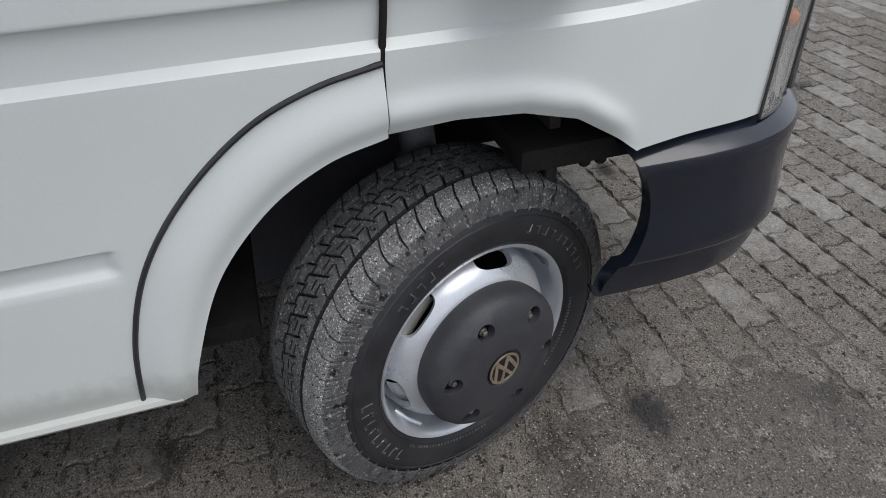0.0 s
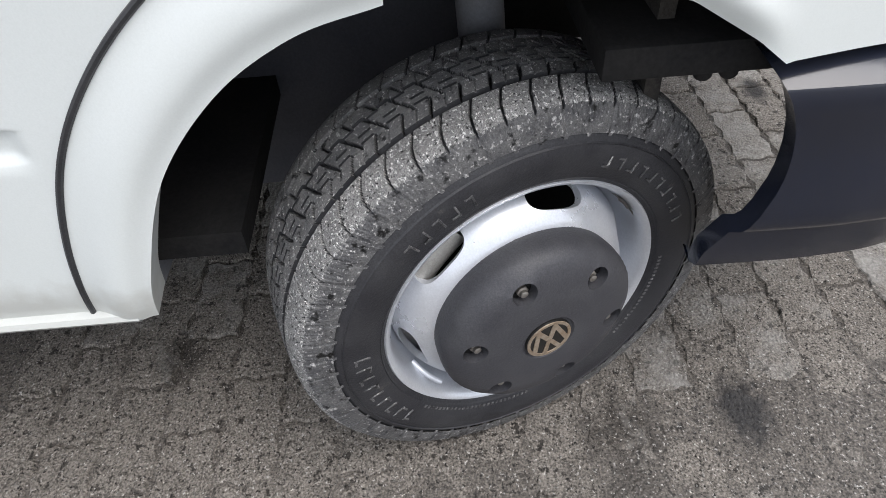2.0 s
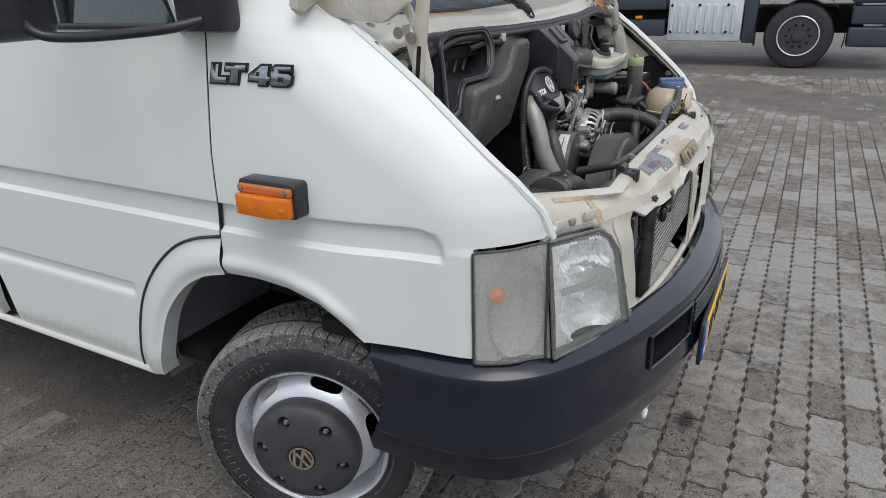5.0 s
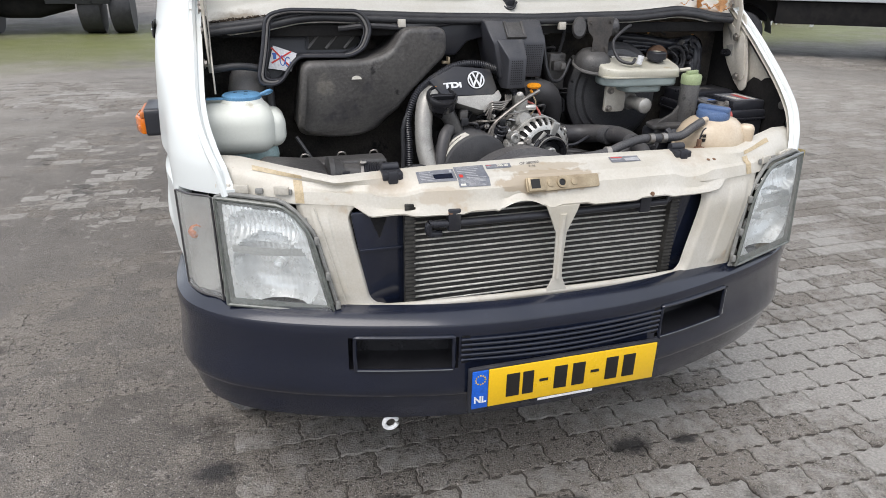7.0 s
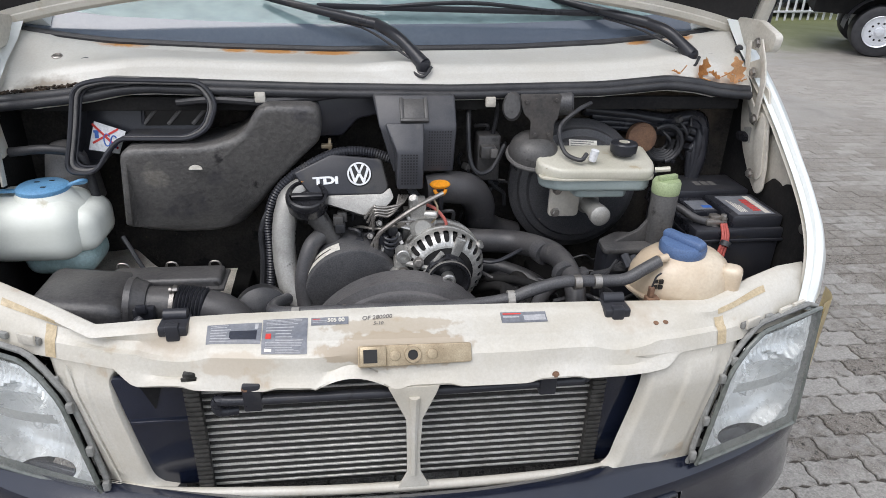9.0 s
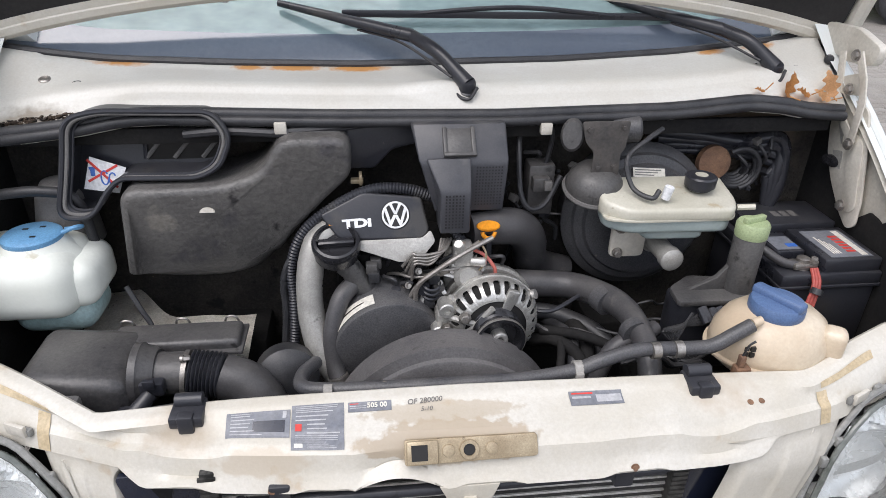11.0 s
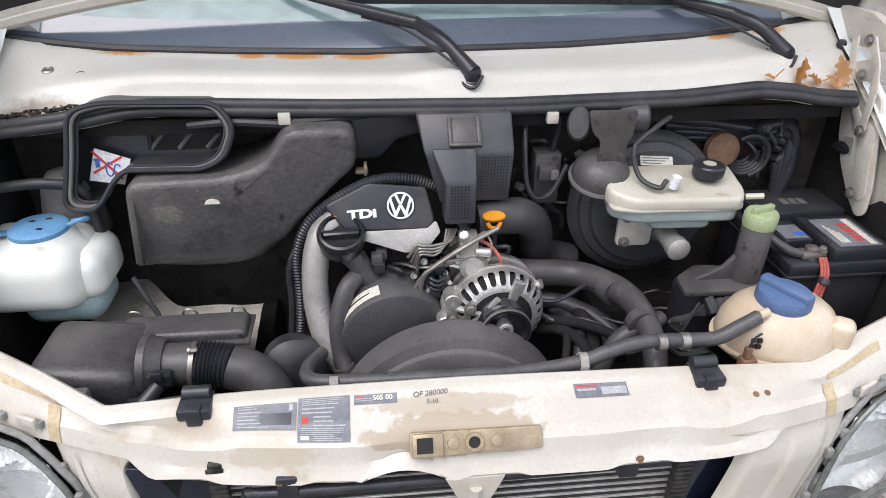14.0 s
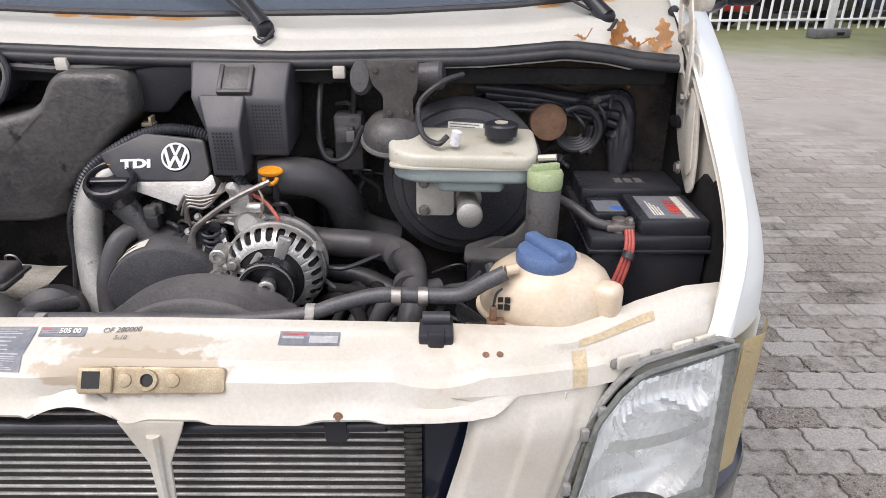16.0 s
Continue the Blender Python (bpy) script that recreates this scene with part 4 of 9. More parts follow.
    lathe([(0.190, -0.124), (0.197, -0.118), (0.203, -0.092), (0.2055, -0.066), (0.2095, -0.053), (0.2150, -0.0445), (0.2195, -0.0425), (0.2215, -0.0455), (0.2205, -0.054), (0.212, -0.06), (0.211, -0.24)], seg=120, cap=False, bm=bm)
    put("rim", bm, SILVER, "silver steel rim with oval windows", IN)
    put("brake_disc", lathe([(0.10, -0.20), (0.185, -0.20), (0.185, -0.175), (0.06, -0.175), (0.06, -0.10), (0.0, -0.10)], seg=40), DARK, "", IN)
    put("brake_caliper", tube([(-0.165, 0.050, -0.100), (-0.130, 0.105, -0.096), (-0.085, 0.145, -0.100)], 0.024, 12, 4), ALUD, "", IN)
    a = radians(212)
    put("valve", tube([(0.204 * math.cos(a), 0.204 * math.sin(a), -0.092), (0.200 * math.cos(a + .1), 0.200 * math.sin(a + .1), -0.07), (0.195 * math.cos(a + .22), 0.195 * math.sin(a + .22), -0.055)], [0.0065, 0.0055, 0.005, 0.005], 10, 5), SILVER, "silver valve stem", IN)
    bm = grid(10, 4, lambda u, v: ((0.2035 + 0.004 * math.sin(math.pi * v)) * math.cos(radians(30 + 15 * u)), (0.2035 + 0.004 * math.sin(math.pi * v)) * math.sin(radians(30 + 15 * u)), -0.066 + 0.018 * v))
    bmesh.ops.solidify(bm, geom=bm.faces[:], thickness=-0.004)
    put("balance_weight", bm, STEEL, "", IN)
    # hub cap with six nut wells
    cap = [(0.146, -0.086), (0.150, -0.060), (0.152, -0.042), (0.150, -0.028), (0.143, -0.018), (0.134, -0.011), (0.122, -0.0065), (0.108, -0.0035), (0.092, -0.0015), (0.075, 0.0), (0.060, 0.0)]
    bm = holed(cap, 6, 0.66, radians(9.0), 0.115, None, radians(50), 2.0, depth=0.018, draw=0.01)
    lathe([(0.060, 0.0), (0.042, 0.0), (0.039, -0.003), (0.0, -0.003)], seg=72, cap=False, bm=bm)
    put("hub_cap", bm, CAPGREY, "dark grey plastic hub cap")
    put("well_floor", lathe([(0.142, -0.0265), (0.08, -0.0205)], seg=48, cap=False), DARK)
    for k in range(6):
        a = radians(60 * k + 50)
        c = Matrix.Translation((0.108 * math.cos(a), 0.108 * math.sin(a), -0.004))
        bm = lathe([(0.0088, -0.022), (0.0088, -0.012), (0.007, -0.011)], c, 6)
        lathe([(0.0056, -0.011), (0.0056, -0.006), (0.004, -0.005)], c, 12, bm)
        put("wheel_nut", bm, STEEL)
    put("emblem_seat", lathe([(0.037, -0.004), (0.036, 0.0008), (0.0, 0.0008)], seg=40), INK)
    emblem(0.035, m @ Matrix.Translation((0, 0, 0.0008)) @ Matrix.Rotation(radians(192), 4, "Z"), BRASS, parent)


def wheel(side_sign, turn, hub, fine):
    w = new("wheel")
    w.parent = van
    w.matrix_parent_inverse = Matrix.Translation(van.location).inverted()
    out = Matrix.Rotation(radians(turn), 4, "Z") @ Vector((side_sign, 0, 0))
    up = Vector((0, 0, 1))
    right = up.cross(out)
    m = Matrix((right, up, out)).transposed().to_4x4()
    wheel_parts(w, Matrix.Translation(hub) @ m, fine)
    return tagged(w, "front wheel on a silver steel rim, turned a little")


wheel(-1, 19, (-0.979, 0.891, 0.336), True)
wheel(1, 16, (0.985, 0.985, 0.336), False)

# ---- bumper ----
plan = smooth_line([(-0.962, 0.684, 0), (-0.964, 0.60, 0), (-0.963, 0.52, 0), (-0.952, 0.42, 0), (-0.915, 0.325, 0), (-0.83, 0.238, 0), (-0.70, 0.165, 0), (-0.55, 0.108, 0), (-0.40, 0.066, 0),
                    (-0.285, 0.042, 0), (-0.14, 0.026, 0), (0, 0.022, 0)], 8)
plan = plan + [Vector((-p.x * WIDE, p.y, 0)) for p in plan[-2::-1]]
sect = [(0.080, 0.712), (0.076, 0.724), (0.062, 0.731), (0.046, 0.730), (0.014, 0.710), (0.005, 0.703), (0.0005, 0.69), (0.002, 0.67), (0.003, 0.645), (0.003, 0.615), (0.002, 0.595), (0.000, 0.58), (-0.002, 0.56),
        (-0.005, 0.53), (-0.006, 0.512), (-0.002, 0.502), (0.012, 0.490), (0.016, 0.450), (0.026, 0.416), (0.048, 0.402), (0.064, 0.404)]


def bumper_point(i, j):
    p = plan[i]
    d = (plan[min(i + 1, len(plan) - 1)] - plan[max(i - 1, 0)]).normalized()
    inward = Vector((-d.y, d.x, 0))
    o, z = sect[j]
    rear = ease(p.y, 0.45, 0.684)
    back = Vector((0, -rear * 0.062 * math.sin(math.pi * min(1, max(0, (0.735 - z) / 0.27))) ** 0.8, 0))
    return p + inward * o + Vector((0, 0, z)) + back


def bumper_keep(i, j):
    x = (plan[i].x + plan[i + 1].x) / 2
    z = (sect[j][1] + sect[j + 1][1]) / 2
    return not (0.288 < abs(x) < 0.548 and 0.58 < z < 0.67)


bm = bmesh.new()
bv = [[bm.verts.new(bumper_point(i, j)) for j in range(len(sect))] for i in range(len(plan))]
for i in range(len(plan) - 1):
    for j in range(len(sect) - 1):
        if bumper_keep(i, j):
            bm.faces.new((bv[i][j], bv[i + 1][j], bv[i + 1][j + 1], bv[i][j + 1]))
for col, s in ((bv[0], 1), (bv[-1], -1)):
    lip = [bm.verts.new(v.co + Vector((s * 0.035, -0.004, 0))) for v in col]
    for a in range(len(col) - 1):
        bm.faces.new((col[a], col[a + 1], lip[a + 1], lip[a]))
bumper = part("bumper", bm, BUMPER, van, "dark blue-grey plastic front bumper", angle=30)
for s in (1, -1):
    xs_ = [p for p in plan if 0.27 < abs(p.x) < 0.565 and p.x * s < 0]
    bm = bmesh.new()
    for z, dz in ((0.578, 0.006), (0.672, 0.0)):
        for a, b in zip(xs_, xs_[1:]):
            bm.faces.new([bm.verts.new(v) for v in ((a.x, a.y + 0.004, z), (b.x, b.y + 0.004, z), (b.x, b.y + 0.09, z + dz), (a.x, a.y + 0.09, z + dz))])
    for a in (xs_[0], xs_[-1]):
        bm.faces.new([bm.verts.new(v) for v in ((a.x, a.y + 0.004, 0.575), (a.x, a.y + 0.09, 0.575), (a.x, a.y + 0.09, 0.675), (a.x, a.y + 0.004, 0.675))])
    for a, b in zip(xs_, xs_[1:]):
        bm.faces.new([bm.verts.new(v) for v in ((a.x, a.y + 0.088, 0.575), (b.x, b.y + 0.088, 0.575), (b.x, b.y + 0.088, 0.675), (a.x, a.y + 0.088, 0.675))])
    part("fog_lamp_recess", bm, GLOSSBLACK, bumper, "empty dark fog lamp recess")
    inner_ = [p for p in xs_ if 0.292 < abs(p.x) < 0.545]
    a, b = inner_[0], inner_[-1]
    loop = [(p.x, p.y - 0.0005, 0.5775) for p in inner_] + [(b.x + (b.x - a.x) * 0.012, b.y, 0.587), (b.x + (b.x - a.x) * 0.016, b.y, 0.626), (b.x + (b.x - a.x) * 0.012, b.y, 0.664)]
    loop += [(p.x, p.y - 0.0005, 0.6725) for p in inner_[::-1]] + [(a.x - (b.x - a.x) * 0.012, a.y, 0.664), (a.x - (b.x - a.x) * 0.016, a.y, 0.626), (a.x - (b.x - a.x) * 0.012, a.y, 0.587), (a.x, a.y - 0.0005, 0.5775)]
    part("recess_frame", tube(loop, 0.0052, 8, 2), BUMPER, bumper, "rounded moulded frame")
    # pale strip paints the highlight along the recess's lower edge
    part("recess_edge", tube([(p.x, p.y - 0.005, 0.5800) for p in inner_], 0.0012, 6, 1), FOOTG, bumper)
part("grille_backing", box(-0.278, 0.285, 0.040, 0.075, 0.594, 0.672, 0.0), DARK, bumper)
for k in range(5):
    z = 0.604 + 0.0145 * k
    part("grille_slat", tube([(-0.28, 0.040, z), (-0.14, 0.024, z), (0, 0.018, z), (0.14, 0.024, z), (0.287, 0.040, z)], 0.0042, 8, 6), BUMPER, bumper)
# tow eye under the bumper
bm = tube([(-0.445 + 0.018 * math.cos(a), 0.116, 0.390 + 0.018 * math.sin(a)) for a in np.linspace(0.3, 2 * math.pi - 0.3, 12)], 0.006, 8, 3)
tube([(-0.445, 0.116, 0.402), (-0.445, 0.15, 0.45)], 0.007, 8, 3, bm)
part("tow_eye", bm, FENCEW, van, "white tow eye")

# number plate with plain bars in place of its characters
plate = thing("number_plate", "yellow number plate in a black holder on the bumper", "number plate", (0, 0.0, 0.47))
part("holder", box(-0.268, 0.277, 0.008, 0.020, 0.462, 0.592, 0.003), PLASTIC, plate)
part("face", box(-0.216, 0.268, 0.0045, 0.010, 0.474, 0.585, 0.002), PLATEY, plate)
band = part("country_band", box(-0.260, -0.217, 0.0045, 0.010, 0.474, 0.585, 0.002), PLATEB, plate, "blue country band")
bm = bmesh.new()
for k in range(12):
    a = 2 * math.pi * k / 12
    lathe([(0.0022, 0), (0.0022, 0.0008)], axis((-0.2385 + 0.013 * math.cos(a), 0.0045, 0.560 + 0.013 * math.sin(a)), (0, -1, 0)), 6, bm)
part("star_ring", bm, PLATEY, band)
letters("NL", 0.026, 0.0004, pose(-0.2385, 0.0040, 0.500, 90), LOGO, band, "country_letters")
for k, (cx, w) in enumerate(((-0.150, 0.036), (-0.108, 0.030), (-0.064, 0.024), (-0.016, 0.036), (0.036, 0.036), (0.084, 0.024), (0.134, 0.036), (0.186, 0.036))):
    h = 0.034 if w > 0.025 else 0.004
    part("character_bar", box(cx - w / 2, cx + w / 2, 0.0028, 0.0048, 0.530 - h, 0.530 + h, 0.0006), INK, plate)
part("dealer_bar", box(-0.075, 0.085, 0.006, 0.0085, 0.4645, 0.4715, 0.0005), LOGO, plate, "white bar of small print")

# ---- front lamps ----
def headlamp(s):
    lamp = new("headlamp")
    lamp.parent = van
    lamp.matrix_parent_inverse = Matrix.Translation(van.location).inverted()
    tagged(lamp, "large clear glass headlamp")
    # outer bottom, inner bottom, inner top, outer top
    S = s
    if s < 0:
        A, B, C, D = Vector((0.820, 0.256, 0.726)), Vector((0.572, 0.154, 0.718)), Vector((0.630, 0.190, 0.984)), Vector((0.822, 0.275, 0.998))
    else:
        A, B, C, D = Vector((0.853, 0.212, 0.732)), Vector((0.582, 0.118, 0.726)), Vector((0.640, 0.155, 0.996)), Vector((0.848, 0.232, 1.012))
    out = Vector((0.36, -0.92, 0.12)).normalized()

    def at(u, v, push=0.0, inset=0.0):
        u, v = inset + (1 - 2 * inset) * u, inset + (1 - 2 * inset) * v
        p = A.lerp(B, u).lerp(D.lerp(C, u), v)
        if u > 0.75 and v > 0.75:
            c = min(1, (u - 0.75) / 0.25) * min(1, (v - 0.75) / 0.25)
            p = p + (A - C) * 0.085 * c
        p = p + out * (0.022 * math.sin(math.pi * u) * math.sin(math.pi * v) + push)
        return (S * p.x, p.y, p.z)
    lens = grid(26, 26, lambda u, v: at(u, v, 0.0, 0.02))
    lo = part("lens", lens, GLASS, lamp, "clear glass lens with fine flutes")
    lo.visible_shadow = False
    # reflector bowl: two stacked parabolic cups
    def bowl(u, v, back=0.0):
        deep = 0.075 * max(0, 1 - ((u - 0.52) / 0.46) ** 2 - ((v - 0.34) / 0.40) ** 2) ** 0.5 + 0.040 * max(0, 1 - ((u - 0.50) / 0.42) ** 2 - ((v - 0.80) / 0.18) ** 2) ** 0.5
        flute = 0.0035 * abs(math.sin(math.pi * 17 * u)) * (1 if v > 0.68 else 0.12 if v < 0.46 else 0.3) + 0.0012 * abs(math.sin(math.pi * 9 * v))
        return at(u, v, -0.012 - deep + flute - back, 0.05)
    bm = grid(110, 40, bowl)
    part("reflector", bm, REFLECT, lamp, "bright bowl reflector")
    part("lens_band", grid(10, 4, lambda u, v: at(0.12 + 0.76 * u, 0.52 + 0.07 * v + 0.03 * u, -0.010)), LAMPIN, lamp)
    part("bulb_shield", lathe([(0.0, 0.018), (0.010, 0.014), (0.013, 0.0), (0.013, -0.02)], axis(at(0.52, 0.40, -0.060), (s * out.x, out.y, out.z)), 16), REFLECT, lamp)
    loop = [(k / 12, 0) for k in range(12)] + [(1, k / 12) for k in range(12)] + [(1 - k / 12, 1) for k in range(12)] + [(0, 1 - k / 12) for k in range(12)]
    bm = bmesh.new()
    rings = [[bm.verts.new(at(0.5 + (u - 0.5) * k, 0.5 + (v - 0.5) * k, d)) for u, v in loop] for k, d in ((1.0, -0.003), (0.93, -0.006), (0.87, -0.012))]
    for a, b in zip(rings, rings[1:]):
        for q in range(len(loop)):
            bm.faces.new((a[q], a[(q + 1) % len(loop)], b[(q + 1) % len(loop)], b[q]))
    part("lens_border", bm, LAMPEDGE, lamp, "dull greenish glass border")
    # housing behind, grey rubber rim round the glass
    rim = [at(u, v, -0.002) for u, v in [(k / 10, 0) for k in range(10)] + [(1, k / 10) for k in range(10)] + [(1 - k / 10, 1) for k in range(10)] + [(0, 1 - k / 10) for k in range(11)]]
    part("rim", tube(rim, 0.0050, 8, 1), LAMPEDGE, lamp, "grey lamp rim")
    rim2 = [at(u, v, -0.016) for u, v in [(k / 10, -0.03) for k in range(10)] + [(1.03, k / 10) for k in range(10)] + [(1 - k / 10, 1.035) for k in range(10)] + [(-0.01, 1 - k / 10) for k in range(11)]]
    part("gasket", tube(rim2, 0.006, 8, 1), GASKET, lamp, "weathered grey gasket")
    part("housing", grid(24, 24, lambda u, v: bowl(u, v, 0.012)), DARK, lamp)
    for u, v in ((1.04, 0.70), (1.04, 0.36), (1.05, 0.08)):
        q = Vector(at(u, v, -0.006))
        part("clip", box(-0.006, 0.006, -0.005, 0.005, -0.010, 0.010, 0.002, None, Matrix.Translation(q)), GASKET, lamp)
    # turn signal round the corner
    def turn(u, v, push=0.0):
        y = 0.405 - 0.127 * u
        z = 0.730 + (0.985 + (0.012 if s < 0 else 0.026) * u - 0.730) * v
        x = side(y, min(z, 0.98), False) * (1 if s < 0 else WIDE)
        k = ease(u, 0.55, 1.0)
        x = x * (1 - k) + k * ((0.826 if s < 0 else 0.856) + 0.03 * (1 - u))
        return (S * (x + 0.003 + push), y - 0.002 * u - (0 if s < 0 else 0.040), z)
    bm = grid(34, 12, lambda u, v: turn(u, v))
    ind = new("turn_signal")
    ind.parent = van
    ind.matrix_parent_inverse = Matrix.Translation(van.location).inverted()
    tagged(ind, "pale ribbed corner turn signal")
    if s < 0:
        t = part("lens", bm, TURNGLASS, ind, "greyish ribbed lens")
        t.visible_shadow = False
        part("bowl", grid(20, 20, lambda u, v: turn(u, v, -0.010 - 0.034 * max(0, 1 - ((u - 0.55) / 0.40) ** 2 - ((v - 0.42) / 0.50) ** 2) ** 0.5)), LAMPIN, ind)
        p = Vector(turn(0.28, 0.60, -0.022))
        bm = bmesh.new()
        ring = [bm.verts.new(turn(0.58, 0.34, -0.034))]
        for k in (0.35, 0.7, 1.0):
            row = [bm.verts.new(turn(0.58 + 0.36 * k * math.cos(a), 0.36 + 0.33 * k * math.sin(a), -0.034 + 0.026 * k * k)) for a in np.linspace(0, 2 * math.pi, 29)[:-1]]
            for q in range(28):
                w = (q + 1) % 28
                bm.faces.new((ring[0], row[q], row[w]) if len(ring) == 1 else (ring[q], row[q], row[w], ring[w]))
            ring = row
        part("reflector", bm, LAMPIN, ind)
        bm = lathe([(0.0, 0.020), (0.012, 0.016), (0.018, 0.006), (0.016, -0.006), (0.011, -0.016)], axis(p, (-0.75, -0.6, -0.25)), 16)
        part("bulb", bm, AMBER, ind, "orange bulb")
    else:
        bmesh.ops.solidify(bm, geom=bm.faces[:], thickness=0.004)
        part("lens", bm, YELLOWLENS, ind, "yellowed lens")
    rim = [turn(*q, 0.001) for q in [(k / 8, -0.01) for k in range(8)] + [(1, k / 8) for k in range(8)] + [(1 - k / 8, 1.012) for k in range(8)] + [(-0.01, 1 - k / 8) for k in range(9)]]
    if s < 0:
        part("rim", tube(rim, 0.0028, 8, 1), HOSE, ind)


headlamp(-1)
headlamp(1)

# ---- side marker lamp, badge, mirror ----
marker = thing("side_marker_lamp", "orange side marker lamp in a black holder on the white wing", "marker lamp", (-0.985, 0.858, 1.03))
xv, yv, zv = Vector((0, -1, 0)), Vector((0, 0, 1)), Vector((-1, 0, 0))
mm = Matrix.Translation((-0.945, 0.858, 1.073)) @ Matrix((xv, yv, zv)).transposed().to_4x4()
part("holder", prism(rounded([(-0.081, -0.040), (0.081, -0.040), (0.081, 0.040), (-0.081, 0.040)], 0.014), 0.064, mm, 0.004), PLASTIC, marker, "black rubber holder")
lm = mm @ Matrix.Translation((0, -0.034, 0.062)) @ Matrix((Vector((1, 0, 0)), Vector((0, 0, 1)), Vector((0, 1, 0)))).transposed().to_4x4()
mo = part("lens", prism([(-0.072, 0.0), (-0.072, 0.026), (-0.060, 0.030), (0.030, 0.032), (0.070, 0.014), (0.072, 0.0)], 0.046, lm, 0.003), AMBER, marker, "glossy orange lens")
part("lens_top", prism(rounded([(-0.074, 0.012), (0.074, 0.012), (0.074, 0.031), (-0.074, 0.031)], 0.006), 0.014, mm @ Matrix.Translation((0, 0, 0.062)), 0.004), AMBERTOP, marker)
part("centre_rib", merge(box(-0.0010, 0.0010, -0.030, 0.008, 0.092, 0.0946, 0.0004), None, mm), AMBERTOP, mo)
part("inner_bulb", merge(box(0.040, 0.062, -0.022, -0.010, 0.076, 0.086, 0.003), None, mm), AMBERTOP, mo)
for x in (-0.062, 0.062):
    part("screw", bolt(mm @ Vector((x, 0.022, 0.076)), (-1, 0, 0), 0.005, 0.004), STEEL, marker)

badge = thing("model_badge", "slanted chrome model badge on the white wing", "badge", (-0.95, 0.92, 1.31))
bmx = Matrix.Translation((-(side(0.92, 1.328) + 0.002), 0.917, 1.328)) @ Matrix((xv, yv, zv)).transposed().to_4x4() @ Matrix.Rotation(radians(-4.5), 4, "X")
GLYPHS = {"L": (0.0, [(0, 0), (0.98, 0), (0.98, 0.34), (0.46, 0.34), (0.46, 1), (0, 1)]),
          "T": (0.82, [(0, 1), (1.22, 1), (1.22, 0.68), (0.84, 0.68), (0.84, 0), (0.38, 0), (0.38, 0.68), (0, 0.68)]),
          "four": (2.26, [(0, 0.20), (0, 0.48), (0.62, 1), (1.06, 1), (1.06, 0.46), (1.22, 0.46), (1.22, 0.20), (1.06, 0.20), (1.06, 0), (0.60, 0), (0.60, 0.20)]),
          "six": (3.46, [(0.15, 0), (0.98, 0), (1.16, 0.15), (1.16, 0.50), (1.0, 0.64), (0.46, 0.64), (0.46, 0.74), (1.10, 0.74), (1.06, 1), (0.2, 1), (0, 0.82), (0, 0.15)])}


def inflate(poly, d):
    out = []
    for i, q in enumerate(poly):
        p, a, b = Vector(q), Vector(poly[i - 1]), Vector(poly[(i + 1) % len(poly)])
        e, f = (p - a).normalized(), (b - p).normalized()
        n1, n2 = Vector((e.y, -e.x)), Vector((f.y, -f.x))
        k = (n1 + n2) / max(0.4, 1 + n1.dot(n2))
        out.append(tuple(p + d * k))
    return out


for name, (x0, poly) in GLYPHS.items():
    if name == "T":
        poly = poly[::-1]
    o = [(-0.117 + 0.0500 * (x0 + x + 0.22 * y), 0.041 * (y - 0.5)) for x, y in poly]
    area = sum(o[i - 1][0] * o[i][1] - o[i][0] * o[i - 1][1] for i in range(len(o)))
    o = o if area > 0 else o[::-1]
    part("letter_outline", prism(inflate(o, 0.0035), 0.0035, bmx @ Matrix.Translation((0, 0, -0.002)), 0), INK, badge)
    part("letter", prism(inflate(o, -0.0008), 0.0065, bmx @ Matrix.Translation((0, 0, -0.002)), 0.0012), CHROME, badge)
for x0, x1, y0, y1 in ((3.46 + 0.46, 3.46 + 0.76, 0.20, 0.44), (2.26 + 0.44, 2.26 + 0.60, 0.46, 0.66)):
    o = [(-0.117 + 0.0500 * (x + 0.22 * y), 0.041 * (y - 0.5)) for x, y in ((x0, y0), (x1, y0), (x1, y1), (x0, y1))]
    part("letter_eye", prism(o, 0.001, bmx @ Matrix.Translation((0, 0, 0.0042)), 0), INK, badge)

for s in (-1, 1):
    mir = new("wing_mirror")
    mir.parent = van
    mir.matrix_parent_inverse = Matrix.Translation(van.location).inverted()
    tagged(mir, "large black wing mirror on a tube arm")
    part("mount", box(s * 0.925, s * 0.985, 0.94, 1.08, 1.415, 1.60, 0.012), PLASTIC, mir)
    part("arm", tube([(s * 0.98, 1.00, 1.44), (s * 1.04, 1.06, 1.425), (s * 1.12, 1.22, 1.415), (s * 1.17, 1.29, 1.43), (s * 1.185, 1.31, 1.50)], 0.011, 10, 6), PLASTIC, mir)
    hm = Matrix.Translation((s * 1.19, 1.34, 1.41))
    part("head", box(-0.095, 0.095, -0.05, 0.05, 0, 0.34, 0.035, None, hm, 4), PLASTIC, mir)

# ---- front panel: bonnet landing beam, lamp surrounds, grille opening ----
front_y = lerp_of([(-0.81, 0.285), (-0.72, 0.245), (-0.60, 0.20), (-0.50, 0.162), (-0.35, 0.138), (-0.2, 0.122), (0, 0.114), (0.2, 0.112), (0.40, 0.118), (0.50, 0.130), (0.62, 0.155), (0.74, 0.200), (0.85, 0.250)])
rear_y = lerp_of([(-0.82, 0.37), (-0.76, 0.36), (-0.66, 0.307), (-0.546, 0.235), (-0.40, 0.24), (0, 0.238), (0.38, 0.232), (0.58, 0.228), (0.64, 0.25), (0.70, 0.28), (0.85, 0.335)])
